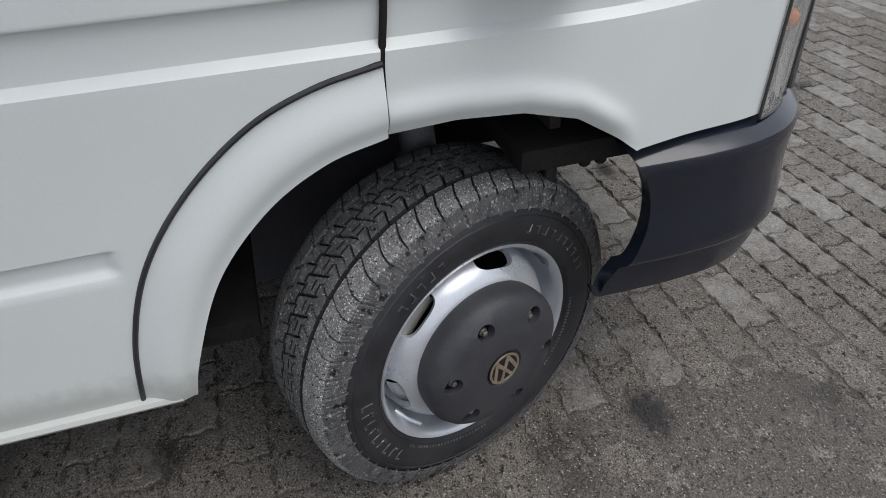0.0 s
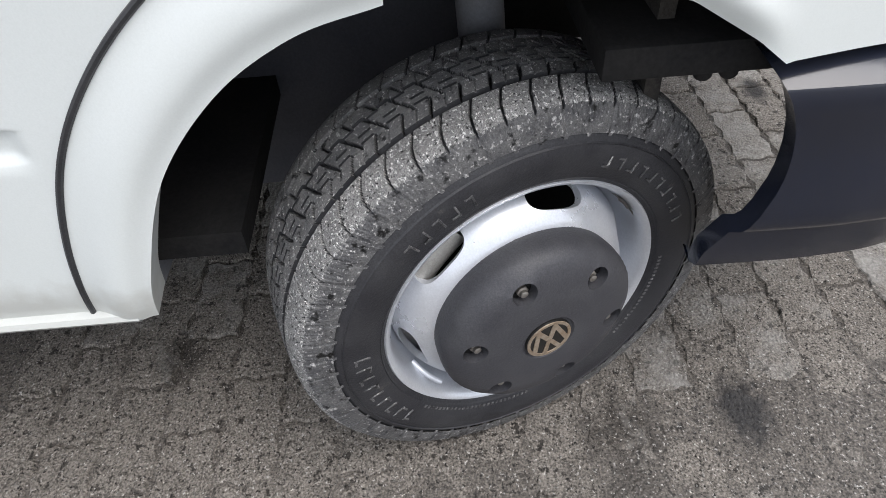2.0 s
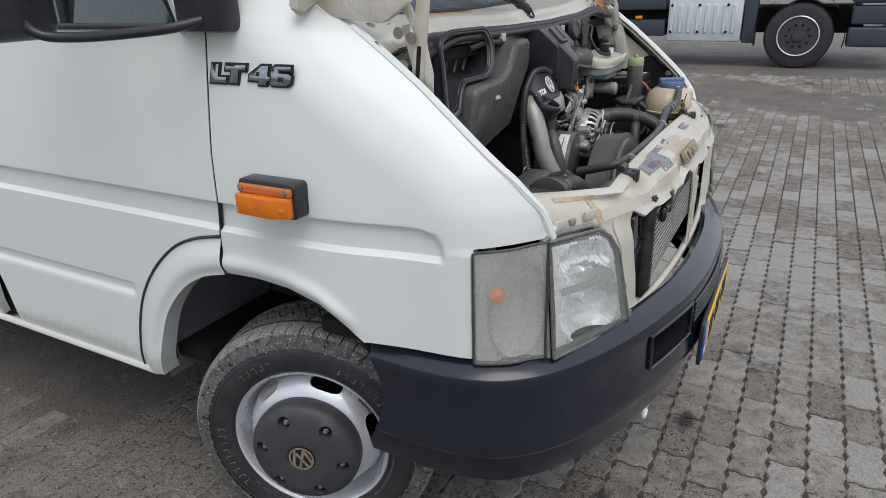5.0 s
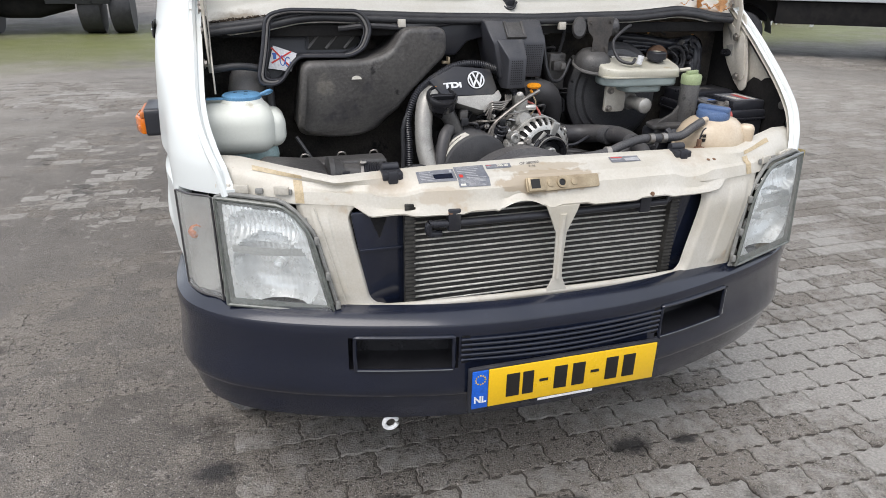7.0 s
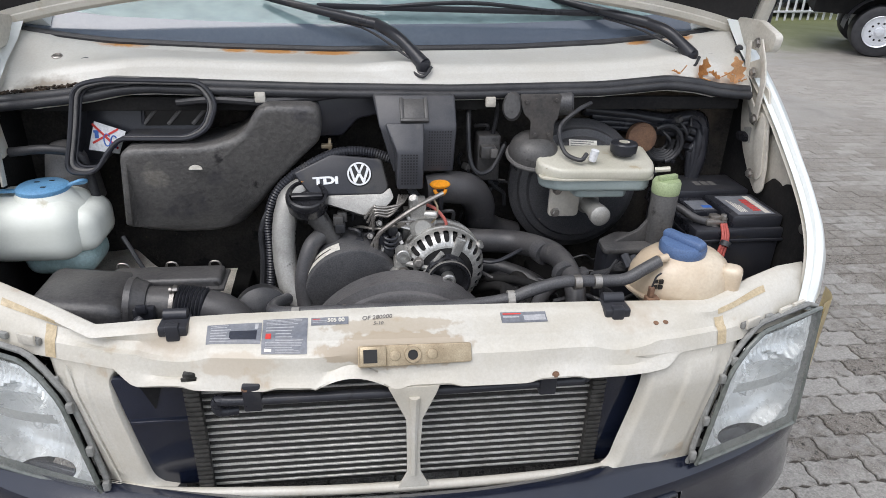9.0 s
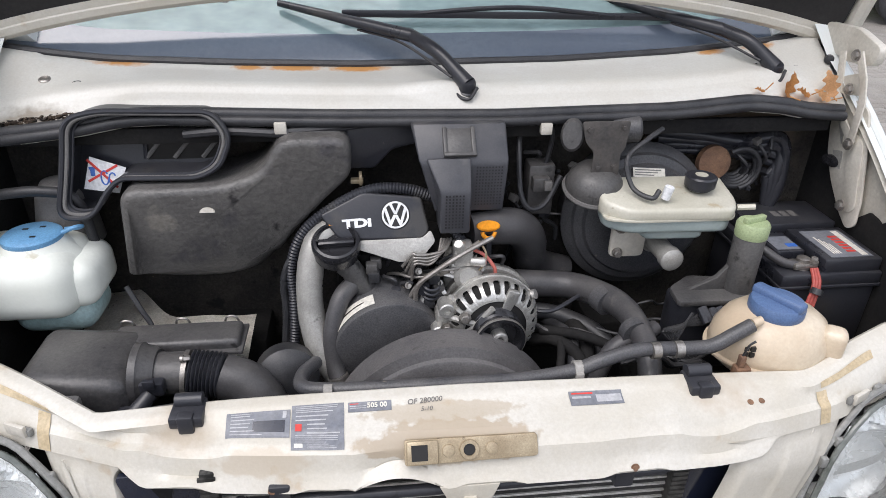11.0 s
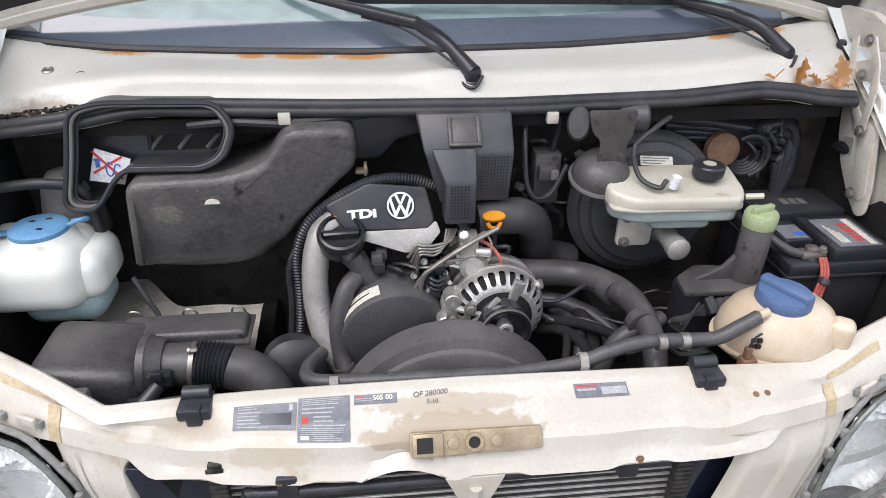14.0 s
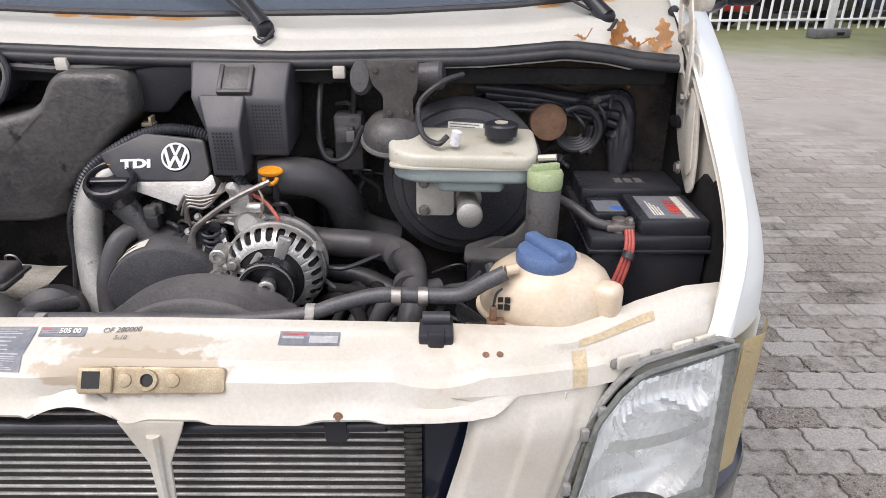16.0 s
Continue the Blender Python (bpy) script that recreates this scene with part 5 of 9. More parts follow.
rear_z = lerp_of([(-0.82, 1.075), (-0.75, 1.07), (-0.66, 1.055), (-0.55, 1.042), (-0.3, 1.05), (0, 1.053), (0.38, 1.05), (0.60, 1.045), (0.70, 1.062), (0.78, 1.072), (0.85, 1.066)])


def beam(u, v):
    x = -0.815 + 1.665 * u
    fy, ry, rz = front_y(x), rear_y(x), rear_z(x)
    w = abs(x)
    scallop = 0.006 * ease(math.sin(x * 27 + 0.6), 0.0, 0.7) * ease(0.5 - w, 0, 0.1)
    if abs(x + 0.10) < 0.07:
        scallop = 0.026 * math.cos((x + 0.10) / 0.07 * math.pi / 2)
    low = 0.958 + scallop + 0.03 * ease(w, 0.45, 0.62)
    # rear fold, top, step, front slope, lower lip
    pts = [(ry + 0.002, rz - 0.035), (ry, rz), (ry - 0.006, rz + 0.004), (ry - 0.022, rz + 0.001), (ry - 0.035, rz - 0.006),
           (fy + 0.044, rz - 0.018), (fy + 0.034, rz - 0.030), (fy + 0.022 + 0.25 * scallop, 1.012), (fy + 0.012 + 0.6 * scallop, 0.985), (fy + 0.003 + 0.9 * scallop, low + 0.010), (fy - 0.002 + 0.5 * scallop, low + 0.002), (fy + 0.002, low - 0.002), (fy + 0.02, low)]
    if w > 0.47:
        k = ease(w, 0.47, 0.52)
        pts[9:] = [(a + (fy + 0.013 + 0.001 * q - a) * k, b + (0.985 - 0.001 * q - b) * k) for q, (a, b) in enumerate(pts[9:])]
    for cx in (-0.41, 0.40):
        if abs(x - cx) < 0.06:
            k = math.cos((x - cx) / 0.06 * math.pi / 2) ** 0.7
            pts[5:9] = [(a, b - 0.012 * k) for a, b in pts[5:9]]
    f = v * (len(pts) - 1)
    i = min(int(f), len(pts) - 2)
    t = f - i
    a, b = pts[i], pts[i + 1]
    return (x, a[0] * (1 - t) + b[0] * t, a[1] * (1 - t) + b[1] * t)


part("front_beam", grid(170, 37, beam), INNER, van, "yellowed dirty white bonnet landing beam", angle=28)


def surround(s):
    """The panel between grille opening and headlamp."""
    ox_t, ox_b = (0.518, 0.476) if s < 0 else (0.445, 0.398)

    def at(u, v):
        z = 0.718 + v * 0.270
        xi = ox_b + (ox_t - ox_b) * ease(v, 0, 1) ** 0.8
        top, low = max(0, (v - 0.84) / 0.16), max(0, (0.14 - v) / 0.14)
        xi -= 0.045 * (1 - math.sqrt(max(0, 1 - top ** 2))) + 0.04 * (1 - math.sqrt(max(0, 1 - low ** 2)))
        xo = (0.584 if s < 0 else 0.592) + 0.058 * v
        x = xi + (xo - xi) * u
        yf = front_y(s * x) + 0.013 * ease(v, 0.72, 1.0)
        if u < 0.10:
            yf += 0.022 * (1 - u / 0.10) ** 2
        if u > 0.90:
            yf += 0.010 * ((u - 0.90) / 0.10) ** 1.5
        yf -= 0.004 * (ease(u, 0.42, 0.46) - ease(u, 0.75, 0.79)) * ease(v, 0.08, 0.14) * ease(0.96 - v, 0, 0.1)
        return (s * x, yf, z)
    part("lamp_surround", grid(40, 36, at), INNER, van, "yellowed white panel beside the grille opening")
    # brackets over the headlamp
    for x in (0.67, 0.76, 0.80):
        y = front_y(s * x) + 0.010
        bm = box(-0.018, 0.018, -0.003, 0.004, -0.012, 0.008, 0.0015, None, Matrix.Translation((s * x, y + 0.002, 1.018)) @ Matrix.Rotation(radians(s * 24), 4, "Z"))
        part("lamp_bracket", bm, BAREZINC, van)


surround(-1)
surround(1)
for s in (-1, 1):
    # sheet seam and spot-welded tabs beside the lamp
    pts = [(s * (0.520 + 0.060 * v + (0.02 if s < 0 else 0)), front_y(s * (0.520 + 0.060 * v)) - 0.0005 + 0.013 * ease(v, 0.72, 1.0), 0.735 + 0.245 * v) for v in np.linspace(0, 1, 12)]
    part("sheet_seam", tube(pts, 0.0016, 6, 1), INNER, van)
    for v in (0.12, 0.62, 0.85):
        x = (0.575 if s < 0 else 0.585) + 0.058 * v
        part("lamp_clip", box(-0.006, 0.006, -0.004, 0.004, -0.009, 0.009, 0.002, None, Matrix.Translation((s * x, front_y(s * x) - 0.002, 0.725 + 0.26 * v))), GASKET, van)
    for x in (0.655, 0.72, 0.79):
        part("lamp_bracket", box(-0.009, 0.009, -0.003, 0.006, -0.007, 0.006, 0.002, None, Matrix.Translation((s * x, front_y(s * x) + 0.016, 1.012)) @ Matrix.Rotation(radians(s * 24), 4, "Z")), GASKET, van)
# lower rail of the opening and the central stay
part("lower_rail", tube([(-0.60, 0.185, 0.722), (-0.45, 0.15, 0.720), (-0.2, 0.128, 0.720), (0, 0.122, 0.720), (0.2, 0.124, 0.718), (0.42, 0.14, 0.718), (0.60, 0.185, 0.722)], 0.010, 10, 8), INNER, van)
stay = [(-0.040, 0.962), (0.052, 0.962), (0.046, 0.944), (0.022, 0.888), (0.018, 0.80), (0.020, 0.762), (0.036, 0.728), (0.045, 0.712), (-0.033, 0.712), (-0.022, 0.728), (-0.006, 0.762), (-0.006, 0.80), (-0.008, 0.888), (-0.032, 0.944)]
bm = prism(stay, 0.006, Matrix.Translation((0, 0.120, 0)) @ Matrix.Rotation(radians(90), 4, "X"), 0.002)
tube([(0.007, 0.114, 0.94), (0.006, 0.112, 0.85), (0.006, 0.112, 0.76)], [0.010, 0.006, 0.006], 8, 6, bm)
part("grille_stay", bm, INNER, van, "white Y-shaped stay in the grille opening")
part("stay_hole", lathe([(0.006, 0), (0.006, 0.001)], axis((0.008, 0.1115, 0.925), (0, -1, 0)), 12), DARK, van)

# ---- cowl, windscreen, seal, bonnet ----
base_z = lerp_of([(-0.86, 1.462), (-0.77, 1.447), (-0.64, 1.431), (-0.39, 1.421), (-0.135, 1.416), (0.29, 1.424), (0.54, 1.438), (0.79, 1.465), (0.86, 1.48)])
seal_z = lerp_of([(-0.84, 1.345), (-0.74, 1.356), (-0.64, 1.368), (-0.56, 1.384), (-0.5, 1.386), (-0.19, 1.376), (0.13, 1.372), (0.475, 1.380), (0.63, 1.394), (0.70, 1.388), (0.76, 1.376), (0.84, 1.370)])


def cowl_at(u, v):
    x = -0.85 + 1.70 * u
    sz, bz = seal_z(x), base_z(x)
    pts = [(0.640, sz - 0.03), (0.652, sz - 0.004), (0.668, sz + 0.010), (0.678, sz + 0.016), (0.684, sz + 0.020), (0.698, sz + 0.034), (0.80, bz - 0.004), (0.822, bz + 0.002), (0.835, bz - 0.004)]
    f = v * (len(pts) - 1)
    i = min(int(f), len(pts) - 2)
    t = f - i
    y, z = pts[i][0] * (1 - t) + pts[i + 1][0] * t, pts[i][1] * (1 - t) + pts[i + 1][1] * t
    z += 0.004 * (1 - ease(x, -0.752, -0.746)) + 0.004 * ease(x, 0.752, 0.758)
    for cx in (0.03, -0.665, 0.70):
        d = math.hypot((x - cx) / 0.10, (y - 0.70) / 0.035)
        if d < 1:
            z += 0.008 * (1 - d * d)
    return (x, y, z)


cowl = part("cowl_panel", grid(150, 36, cowl_at), COWL, van, "dirty white cowl below the windscreen with rust along its edge")
for x, y in ((-0.727, 0.75), (-0.665, 0.735), (0.015, 0.70), (0.775, 0.745)):
    z = cowl_at((x + 0.85) / 1.70, 0.62)[2]
    zz = float(np.interp(y, [0.690, 0.80], [seal_z(x) + 0.026, base_z(x) - 0.004]))
    part("cowl_grommet", lathe([(0.011, -0.004), (0.011, 0.003), (0.008, 0.005), (0.004, 0.003), (0.0, 0.003)], axis((x, y, zz), (0, -0.35, 0.93)), 20), STEEL if x < -0.7 else RUBBER, van)


def screen_at(u, v, lift=0.0):
    x = -0.82 + 1.64 * u
    s = v
    return (x * (1 - 0.08 * s), 0.832 + 0.62 * s + lift * -0.72, base_z(x) + 0.004 + 0.70 * s + lift * 0.68 - 0.10 * s * (x * x))


part("screen_rubber", tube([screen_at(k / 24, -0.004, 0.004) for k in range(25)], 0.009, 8, 2), RUBBER, van)
part("screen_band", grid(60, 6, lambda u, v: screen_at(u, v * 0.072, 0.002)), FRIT, van, "black glossy windscreen band, painted blue-grey like the sky it reflects")
wsg = part("windscreen", grid(60, 24, lambda u, v: screen_at(u, v)), SCREEN, van, "greenish windscreen")
wsg.visible_shadow = False

for k, (off, r) in enumerate(((0.0, 0.012), (0.012, 0.010))):
    pts = [(x, 0.640 - off, seal_z(x) - 0.006 - off * 0.8) for x in np.linspace(-0.835, 0.835, 41)]
    part("bonnet_seal", tube(pts, r, 10, 2), RUBBER, van, "black rubber bonnet seal")
part("seal_rail", box(-0.82, 0.82, 0.642, 0.655, 1.32, 1.35, 0.003), DARK, van)
for x, z in ((-0.284, 1.356), (0.215, 1.345)):
    part("seal_clip", box(x - 0.011, x + 0.011, 0.612, 0.628, z - 0.012, z + 0.010, 0.002), BAREZINC, van)

# wipers
def wiper(pivot, elbow, tip, blade):
    w = thing("wiper", "black wiper arm resting on the windscreen base", "wiper", pivot)
    P, E, T = Vector(pivot), Vector(elbow), Vector(tip)
    part("pivot_cap", lathe([(0.020, -0.03), (0.020, -0.012), (0.017, -0.010), (0.017, 0.004), (0.014, 0.010), (0.0, 0.011)], axis(P, (0, -0.35, 0.93)), 24), PLASTIC, w)
    part("knuckle", tube([P, P.lerp(E, 0.5) + Vector((0, -0.004, 0.012)), E], [0.017, 0.013, 0.014, 0.013], 12, 8, flat=1.0), PLASTIC, w)
    arm = part("arm", tube([E, E.lerp(T, 0.3), T], [0.014, 0.012, 0.007], 10, 6, flat=1.0), PLASTIC, w)
    part("arm_spring", tube([P + Vector((-0.03, 0.01, 0.012)), E + Vector((-0.02, 0, -0.014)), E.lerp(T, 0.4) + Vector((0, 0, -0.014))], 0.003, 6, 6), RUBBER, w)
    part("washer_hose", tube([P + Vector((-0.025, 0.03, 0.0)), P + Vector((-0.02, -0.008, -0.018)), P + Vector((0.0, -0.025, -0.022)), P + Vector((0.018, -0.01, -0.004))], 0.0035, 8, 8), RUBBER, w)
    A, B = Vector(blade[0]), Vector(blade[1])
    b = part("blade", box(-0.5, 0.5, -0.006, 0.006, -0.004, 0.010, 0.002, None, Matrix.Translation((A + B) / 2) @ (B - A).to_track_quat("X", "Z").to_matrix().to_4x4() @ Matrix.Diagonal(((B - A).length, 1, 1, 1))), PLASTIC, w)
    d = (B - A)
    part("bridge", tube([A + d * 0.15, A + d * 0.5 + Vector((0, -0.008, 0.02)), A + d * 0.85], 0.005, 8, 6), PLASTIC, w)
    part("rubber_lip", tube([A, B], 0.004, 6, 2), RUBBER, b)


# ---- open bonnet on its hinges ----
bonnet = new("bonnet")
bonnet.parent = van
bonnet.matrix_parent_inverse = Matrix.Translation(van.location).inverted()
tagged(bonnet, "raised white bonnet with dark felt underside")


def bon(u, v, lift=0.0):
    x = -0.90 + 1.82 * u
    arc = 1 - ((x - 0.01) / 0.91) ** 2
    return (x * (1 - 0.03 * v), 0.80 + 0.02 * arc - 0.32 * v - lift * 0.92, 1.462 + 0.120 * arc ** 0.8 + (0.80 - 0.04 * arc) * v + 0.3 * lift)


part("skin", grid(40, 12, lambda u, v: bon(u, v, -0.03)), PAINT, bonnet)
part("felt", grid(40, 12, lambda u, v: bon(0.014 + 0.972 * u, 0.022 + 0.94 * v, 0.0)), UNDERBON, bonnet, "black felt lining")
rim = [bon(k / 30, 0, -0.01) for k in range(31)]
bm = tube(rim, 0.016, 8, 2)
tube([bon(0, k / 8, -0.01) for k in range(9)], 0.018, 8, 2, bm)
tube([bon(1, k / 8, -0.01) for k in range(9)], 0.018, 8, 2, bm)
grid(40, 3, lambda u, v: bon(u, 0.022 * v, 0.004 - 0.004 * v), bm)
part("flange", bm, INNER, bonnet, "beige painted bonnet flange")

for s in (-1, 1):
    S = s if s < 0 else WIDE
    h = new("bonnet_hinge")
    h.parent = van
    h.matrix_parent_inverse = Matrix.Translation(van.location).inverted()
    tagged(h, "pressed beige metal bonnet hinge")
    pm = Matrix((Vector((0, 1, 0)), Vector((0, 0, 1)), Vector((1, 0, 0)))).transposed().to_4x4()
    if s > 0:
        plate = [(0.640, 1.385), (0.690, 1.375), (0.692, 1.320), (0.676, 1.265), (0.642, 1.214), (0.594, 1.163), (0.556, 1.135), (0.534, 1.150), (0.540, 1.205), (0.566, 1.290), (0.596, 1.375)]
        part("plate", prism(rounded(plate, 0.014), 0.006, Matrix.Translation((S * 0.822, 0, 0)) @ pm, 0.002, None, 2), BAREZINC, h)
        tongue = [(0.624, 1.312), (0.604, 1.326), (0.578, 1.312), (0.560, 1.24), (0.545, 1.185), (0.560, 1.168), (0.582, 1.174), (0.592, 1.21)]
        part("tongue", prism(rounded(tongue, 0.012), 0.004, Matrix.Translation((S * 0.818, 0, 0)) @ pm, 0.0015, None, 2), BAREZINC, h)
        for hole in ([(0.676, 1.345), (0.650, 1.352), (0.638, 1.288)], [(0.660, 1.272), (0.628, 1.280), (0.622, 1.238)]):
            part("plate_recess", prism(rounded(hole, 0.008), 0.002, Matrix.Translation((S * 0.8205, 0, 0)) @ pm, 0), ALUD, h)
        part("edge_plug", lathe([(0.016, 0), (0.015, 0.006), (0.008, 0.009), (0.0, 0.007)], axis((S * 0.822, 0.652, 1.250), (-1, -0.2, 0)) @ Matrix.Diagonal((1.5, 0.8, 1, 1)), 16), GLOSSBLACK, h)
    def bar(name, pts, w, x, mat, t=0.004):
        left, right = [], []
        q = [Vector(a) for a in pts]
        for i, a in enumerate(q):
            d = (q[min(i + 1, len(q) - 1)] - q[max(i - 1, 0)]).normalized()
            n_ = Vector((-d.y, d.x)) * w
            left.append(tuple(a + n_))
            right.append(tuple(a - n_))
        part(name, prism(left + right[::-1], t, Matrix.Translation((S * x, 0, 0)) @ pm, 0.001), mat, h)
    if s > 0:
        bar("link", [(0.601, 1.305), (0.640, 1.334), (0.680, 1.366), (0.690, 1.41), (0.706, 1.468)], 0.009, 0.812, BAREZINC)
        bar("link", [(0.601, 1.305), (0.602, 1.35), (0.603, 1.390), (0.618, 1.43), (0.650, 1.476)], 0.009, 0.806, BAREZINC)
        part("link_web", prism(rounded([(0.610, 1.400), (0.684, 1.385), (0.690, 1.42), (0.632, 1.442)], 0.012), 0.004, Matrix.Translation((S * 0.815, 0, 0)) @ pm, 0.001), BAREZINC, h)
        for y, z in ((0.601, 1.305), (0.568, 1.184), (0.646, 1.405), (0.655, 1.470)):
            part("bolt", bolt((S * 0.806, y, z), (-s, 0, 0), 0.009, 0.008), STEEL, h)
        part("bracket", prism(rounded([(0.63, 1.452), (0.70, 1.446), (0.80, 1.462), (0.84, 1.480), (0.83, 1.510), (0.70, 1.514), (0.62, 1.490)], 0.015), 0.02, Matrix.Translation((S * 0.835 - 0.010, 0, 0)) @ pm, 0.004, None, 2), BAREZINC, h)
        part("buffer", lathe([(0.008, 0), (0.010, 0.006), (0.009, 0.014), (0.0, 0.017)], axis((0.852, 0.745, 1.444), (-0.5, -0.8, 0)), 20), RUBBER, h)
    else:
        bar("link", [(0.560, 1.265), (0.556, 1.32), (0.574, 1.40), (0.60, 1.45), (0.70, 1.49)], 0.011, 0.808, BAREZINC)
        bar("link", [(0.545, 1.19), (0.556, 1.27), (0.590, 1.33), (0.612, 1.42)], 0.009, 0.801, BAREZINC)
        turned = Matrix.Translation((S * 0.806, 0.592, 1.24)) @ Matrix.Rotation(radians(7), 4, "X")
        part("strut_bar", box(-0.004, 0.004, -0.015, 0.015, 0.0, 0.30, 0.002, None, turned), INNER, h)
        part("strut_slot", box(-0.006, 0.006, -0.005, 0.005, 0.07, 0.14, 0.002, None, turned), DARK, h)
        for y, z in ((0.620, 1.405), (0.560, 1.265), (0.522, 1.15), (0.590, 1.395), (0.612, 1.34)):
            part("bolt", bolt((S * 0.818, y, z), (-s, 0, 0), 0.009, 0.008), STEEL, h)
        part("bracket", prism(rounded([(0.64, 1.425), (0.84, 1.445), (0.84, 1.490), (0.72, 1.505), (0.60, 1.495), (0.572, 1.465)], 0.015), 0.02, Matrix.Translation((S * 0.835 - 0.010, 0, 0)) @ pm, 0.003), BAREZINC, h)
    # inner wing sheet and black liner
    pts = [(0.39, 0.93), (0.39, 1.05)] + [(max(0.40, edge_y(z) + 0.022), z - 0.004) for z in np.linspace(1.07, 1.40, 12)] + [(0.66, 1.39), (0.66, 0.93)]
    part("inner_wing", prism(pts, 0.004, Matrix.Translation((S * 0.842, 0, 0)) @ pm, 0), BAREZINC, van, "bare beige inner wing")
    lin = [(0.355, 0.80), (0.355, 1.10), (0.375, 1.140), (0.405, 1.158), (0.436, 1.186), (0.458, 1.195), (0.474, 1.190), (0.488, 1.178), (0.504, 1.184), (0.524, 1.186), (0.548, 1.164), (0.570, 1.140), (0.63, 1.20), (0.675, 1.30), (0.685, 1.365), (0.75, 1.375), (0.75, 0.80)] if s > 0 else [(0.345, 0.80), (0.345, 1.03), (0.355, 1.075), (0.375, 1.115), (0.395, 1.155), (0.415, 1.165), (0.440, 1.145), (0.47, 1.135), (0.495, 1.16), (0.515, 1.185), (0.54, 1.17), (0.565, 1.15), (0.605, 1.20), (0.630, 1.30), (0.640, 1.365), (0.75, 1.375), (0.75, 0.80)]
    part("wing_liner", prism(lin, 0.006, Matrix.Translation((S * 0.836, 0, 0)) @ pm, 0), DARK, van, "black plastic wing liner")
    bm = lathe([(0.013, 0), (0.012, 0.004), (0.006, 0.006)], axis((S * 0.834, 0.376, 1.124), (-s, 0, 0)), 20)
    part("liner_clip", bm, STEEL, van)
    bm = tube([(S * (side(edge_y(z), z) - 0.006), edge_y(z) - (0.002 if s < 0 else 0.032), z - 0.002) for z in np.linspace(1.0, 1.42, 24)], 0.010, 8, 2)
    part("wing_fold", bm, PAINT, van)
    part("wing_flange", grid(20, 3, lambda u, v: (S * (side(edge_y(1.01 + 0.4 * u), 1.01 + 0.4 * u) - 0.004 - 0.024 * v), edge_y(1.01 + 0.4 * u) + (0.004 if s < 0 else -0.026) + 0.004 * v, 1.005 + 0.4 * u - 0.006 * v)), INNER, van)

# ---- engine bay shell ----
part("bay_wall", box(-0.84, 0.885, 0.745, 0.765, 0.60, 1.36, 0), BAYWALL, van, "dark felt-covered bulkhead")
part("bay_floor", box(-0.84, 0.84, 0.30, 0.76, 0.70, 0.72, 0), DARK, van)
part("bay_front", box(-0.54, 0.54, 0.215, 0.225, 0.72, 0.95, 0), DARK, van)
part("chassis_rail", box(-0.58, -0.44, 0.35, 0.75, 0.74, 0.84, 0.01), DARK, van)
bm = grid(24, 16, lambda u, v: (-0.72 + 0.345 * u, 0.44 + (0.325 - 0.135 * ease(u, 0.12, 0.55)) * v, 0.925 + 0.02 * v + 0.008 * noise.noise((u * 5, v * 4, 0.5))))
bmesh.ops.solidify(bm, geom=bm.faces[:], thickness=0.01)
part("soiled_mat", bm, FELT, van, "soiled pale panel beside the engine")

# ---- radiator ----
rad = thing("radiator", "aluminium radiator with dark fins behind the grille opening", "radiator", (0, 0.16, 0.70))
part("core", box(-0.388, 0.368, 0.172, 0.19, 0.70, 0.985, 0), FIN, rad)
for k in range(17):
    z = 0.712 + 0.0156 * k
    part("tube", box(-0.375, 0.358, 0.1685, 0.1735, z - 0.0023, z + 0.0023, 0.0009, seg=1), RADI, rad)
    if k < 16:
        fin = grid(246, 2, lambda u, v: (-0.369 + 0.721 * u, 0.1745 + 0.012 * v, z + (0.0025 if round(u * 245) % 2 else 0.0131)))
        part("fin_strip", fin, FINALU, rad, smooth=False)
for x in (-0.381, 0.362):
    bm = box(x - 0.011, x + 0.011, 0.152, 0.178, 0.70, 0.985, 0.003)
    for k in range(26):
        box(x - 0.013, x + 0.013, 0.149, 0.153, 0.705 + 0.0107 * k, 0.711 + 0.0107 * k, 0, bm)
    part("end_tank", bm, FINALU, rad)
part("pipe", tube([(-0.305, 0.150, 0.905), (-0.335, 0.140, 0.912), (-0.335, 0.138, 0.938), (-0.30, 0.138, 0.934), (0.0, 0.140, 0.932), (0.29, 0.140, 0.936), (0.325, 0.140, 0.940), (0.338, 0.142, 0.965)], 0.0095, 10, 6), PLASTIC, rad, "black cooling pipe")
for x in (-0.275, 0.255):
    part("pipe_bracket", box(x - 0.016, x + 0.016, 0.128, 0.155, 0.915, 0.972, 0.004), PLASTIC, rad)
part("side_shield", prism(rounded([(-0.520, 0.968), (-0.392, 0.968), (-0.392, 0.715), (-0.470, 0.715), (-0.485, 0.76)], 0.01), 0.012, Matrix.Translation((0, 0.185, 0)) @ Matrix.Rotation(radians(90), 4, "X"), 0.002), BUMPER, rad, "dark plastic air shield")
part("side_shield", prism(rounded([(0.374, 0.985), (0.470, 0.985), (0.455, 0.80), (0.415, 0.71), (0.374, 0.71)], 0.01), 0.012, Matrix.Translation((0, 0.178, 0)) @ Matrix.Rotation(radians(90), 4, "X"), 0.002), BUMPER, rad, "dark plastic air shield")
part("shield_notch", prism([(-0.478, 0.965), (-0.430, 0.965), (-0.452, 0.90)], 0.004, Matrix.Translation((0, 0.174, 0)) @ Matrix.Rotation(radians(90), 4, "X"), 0), DARK, rad)
part("shield_rib", box(-0.50, -0.394, 0.168, 0.176, 0.868, 0.874, 0.001), BUMPER, rad)

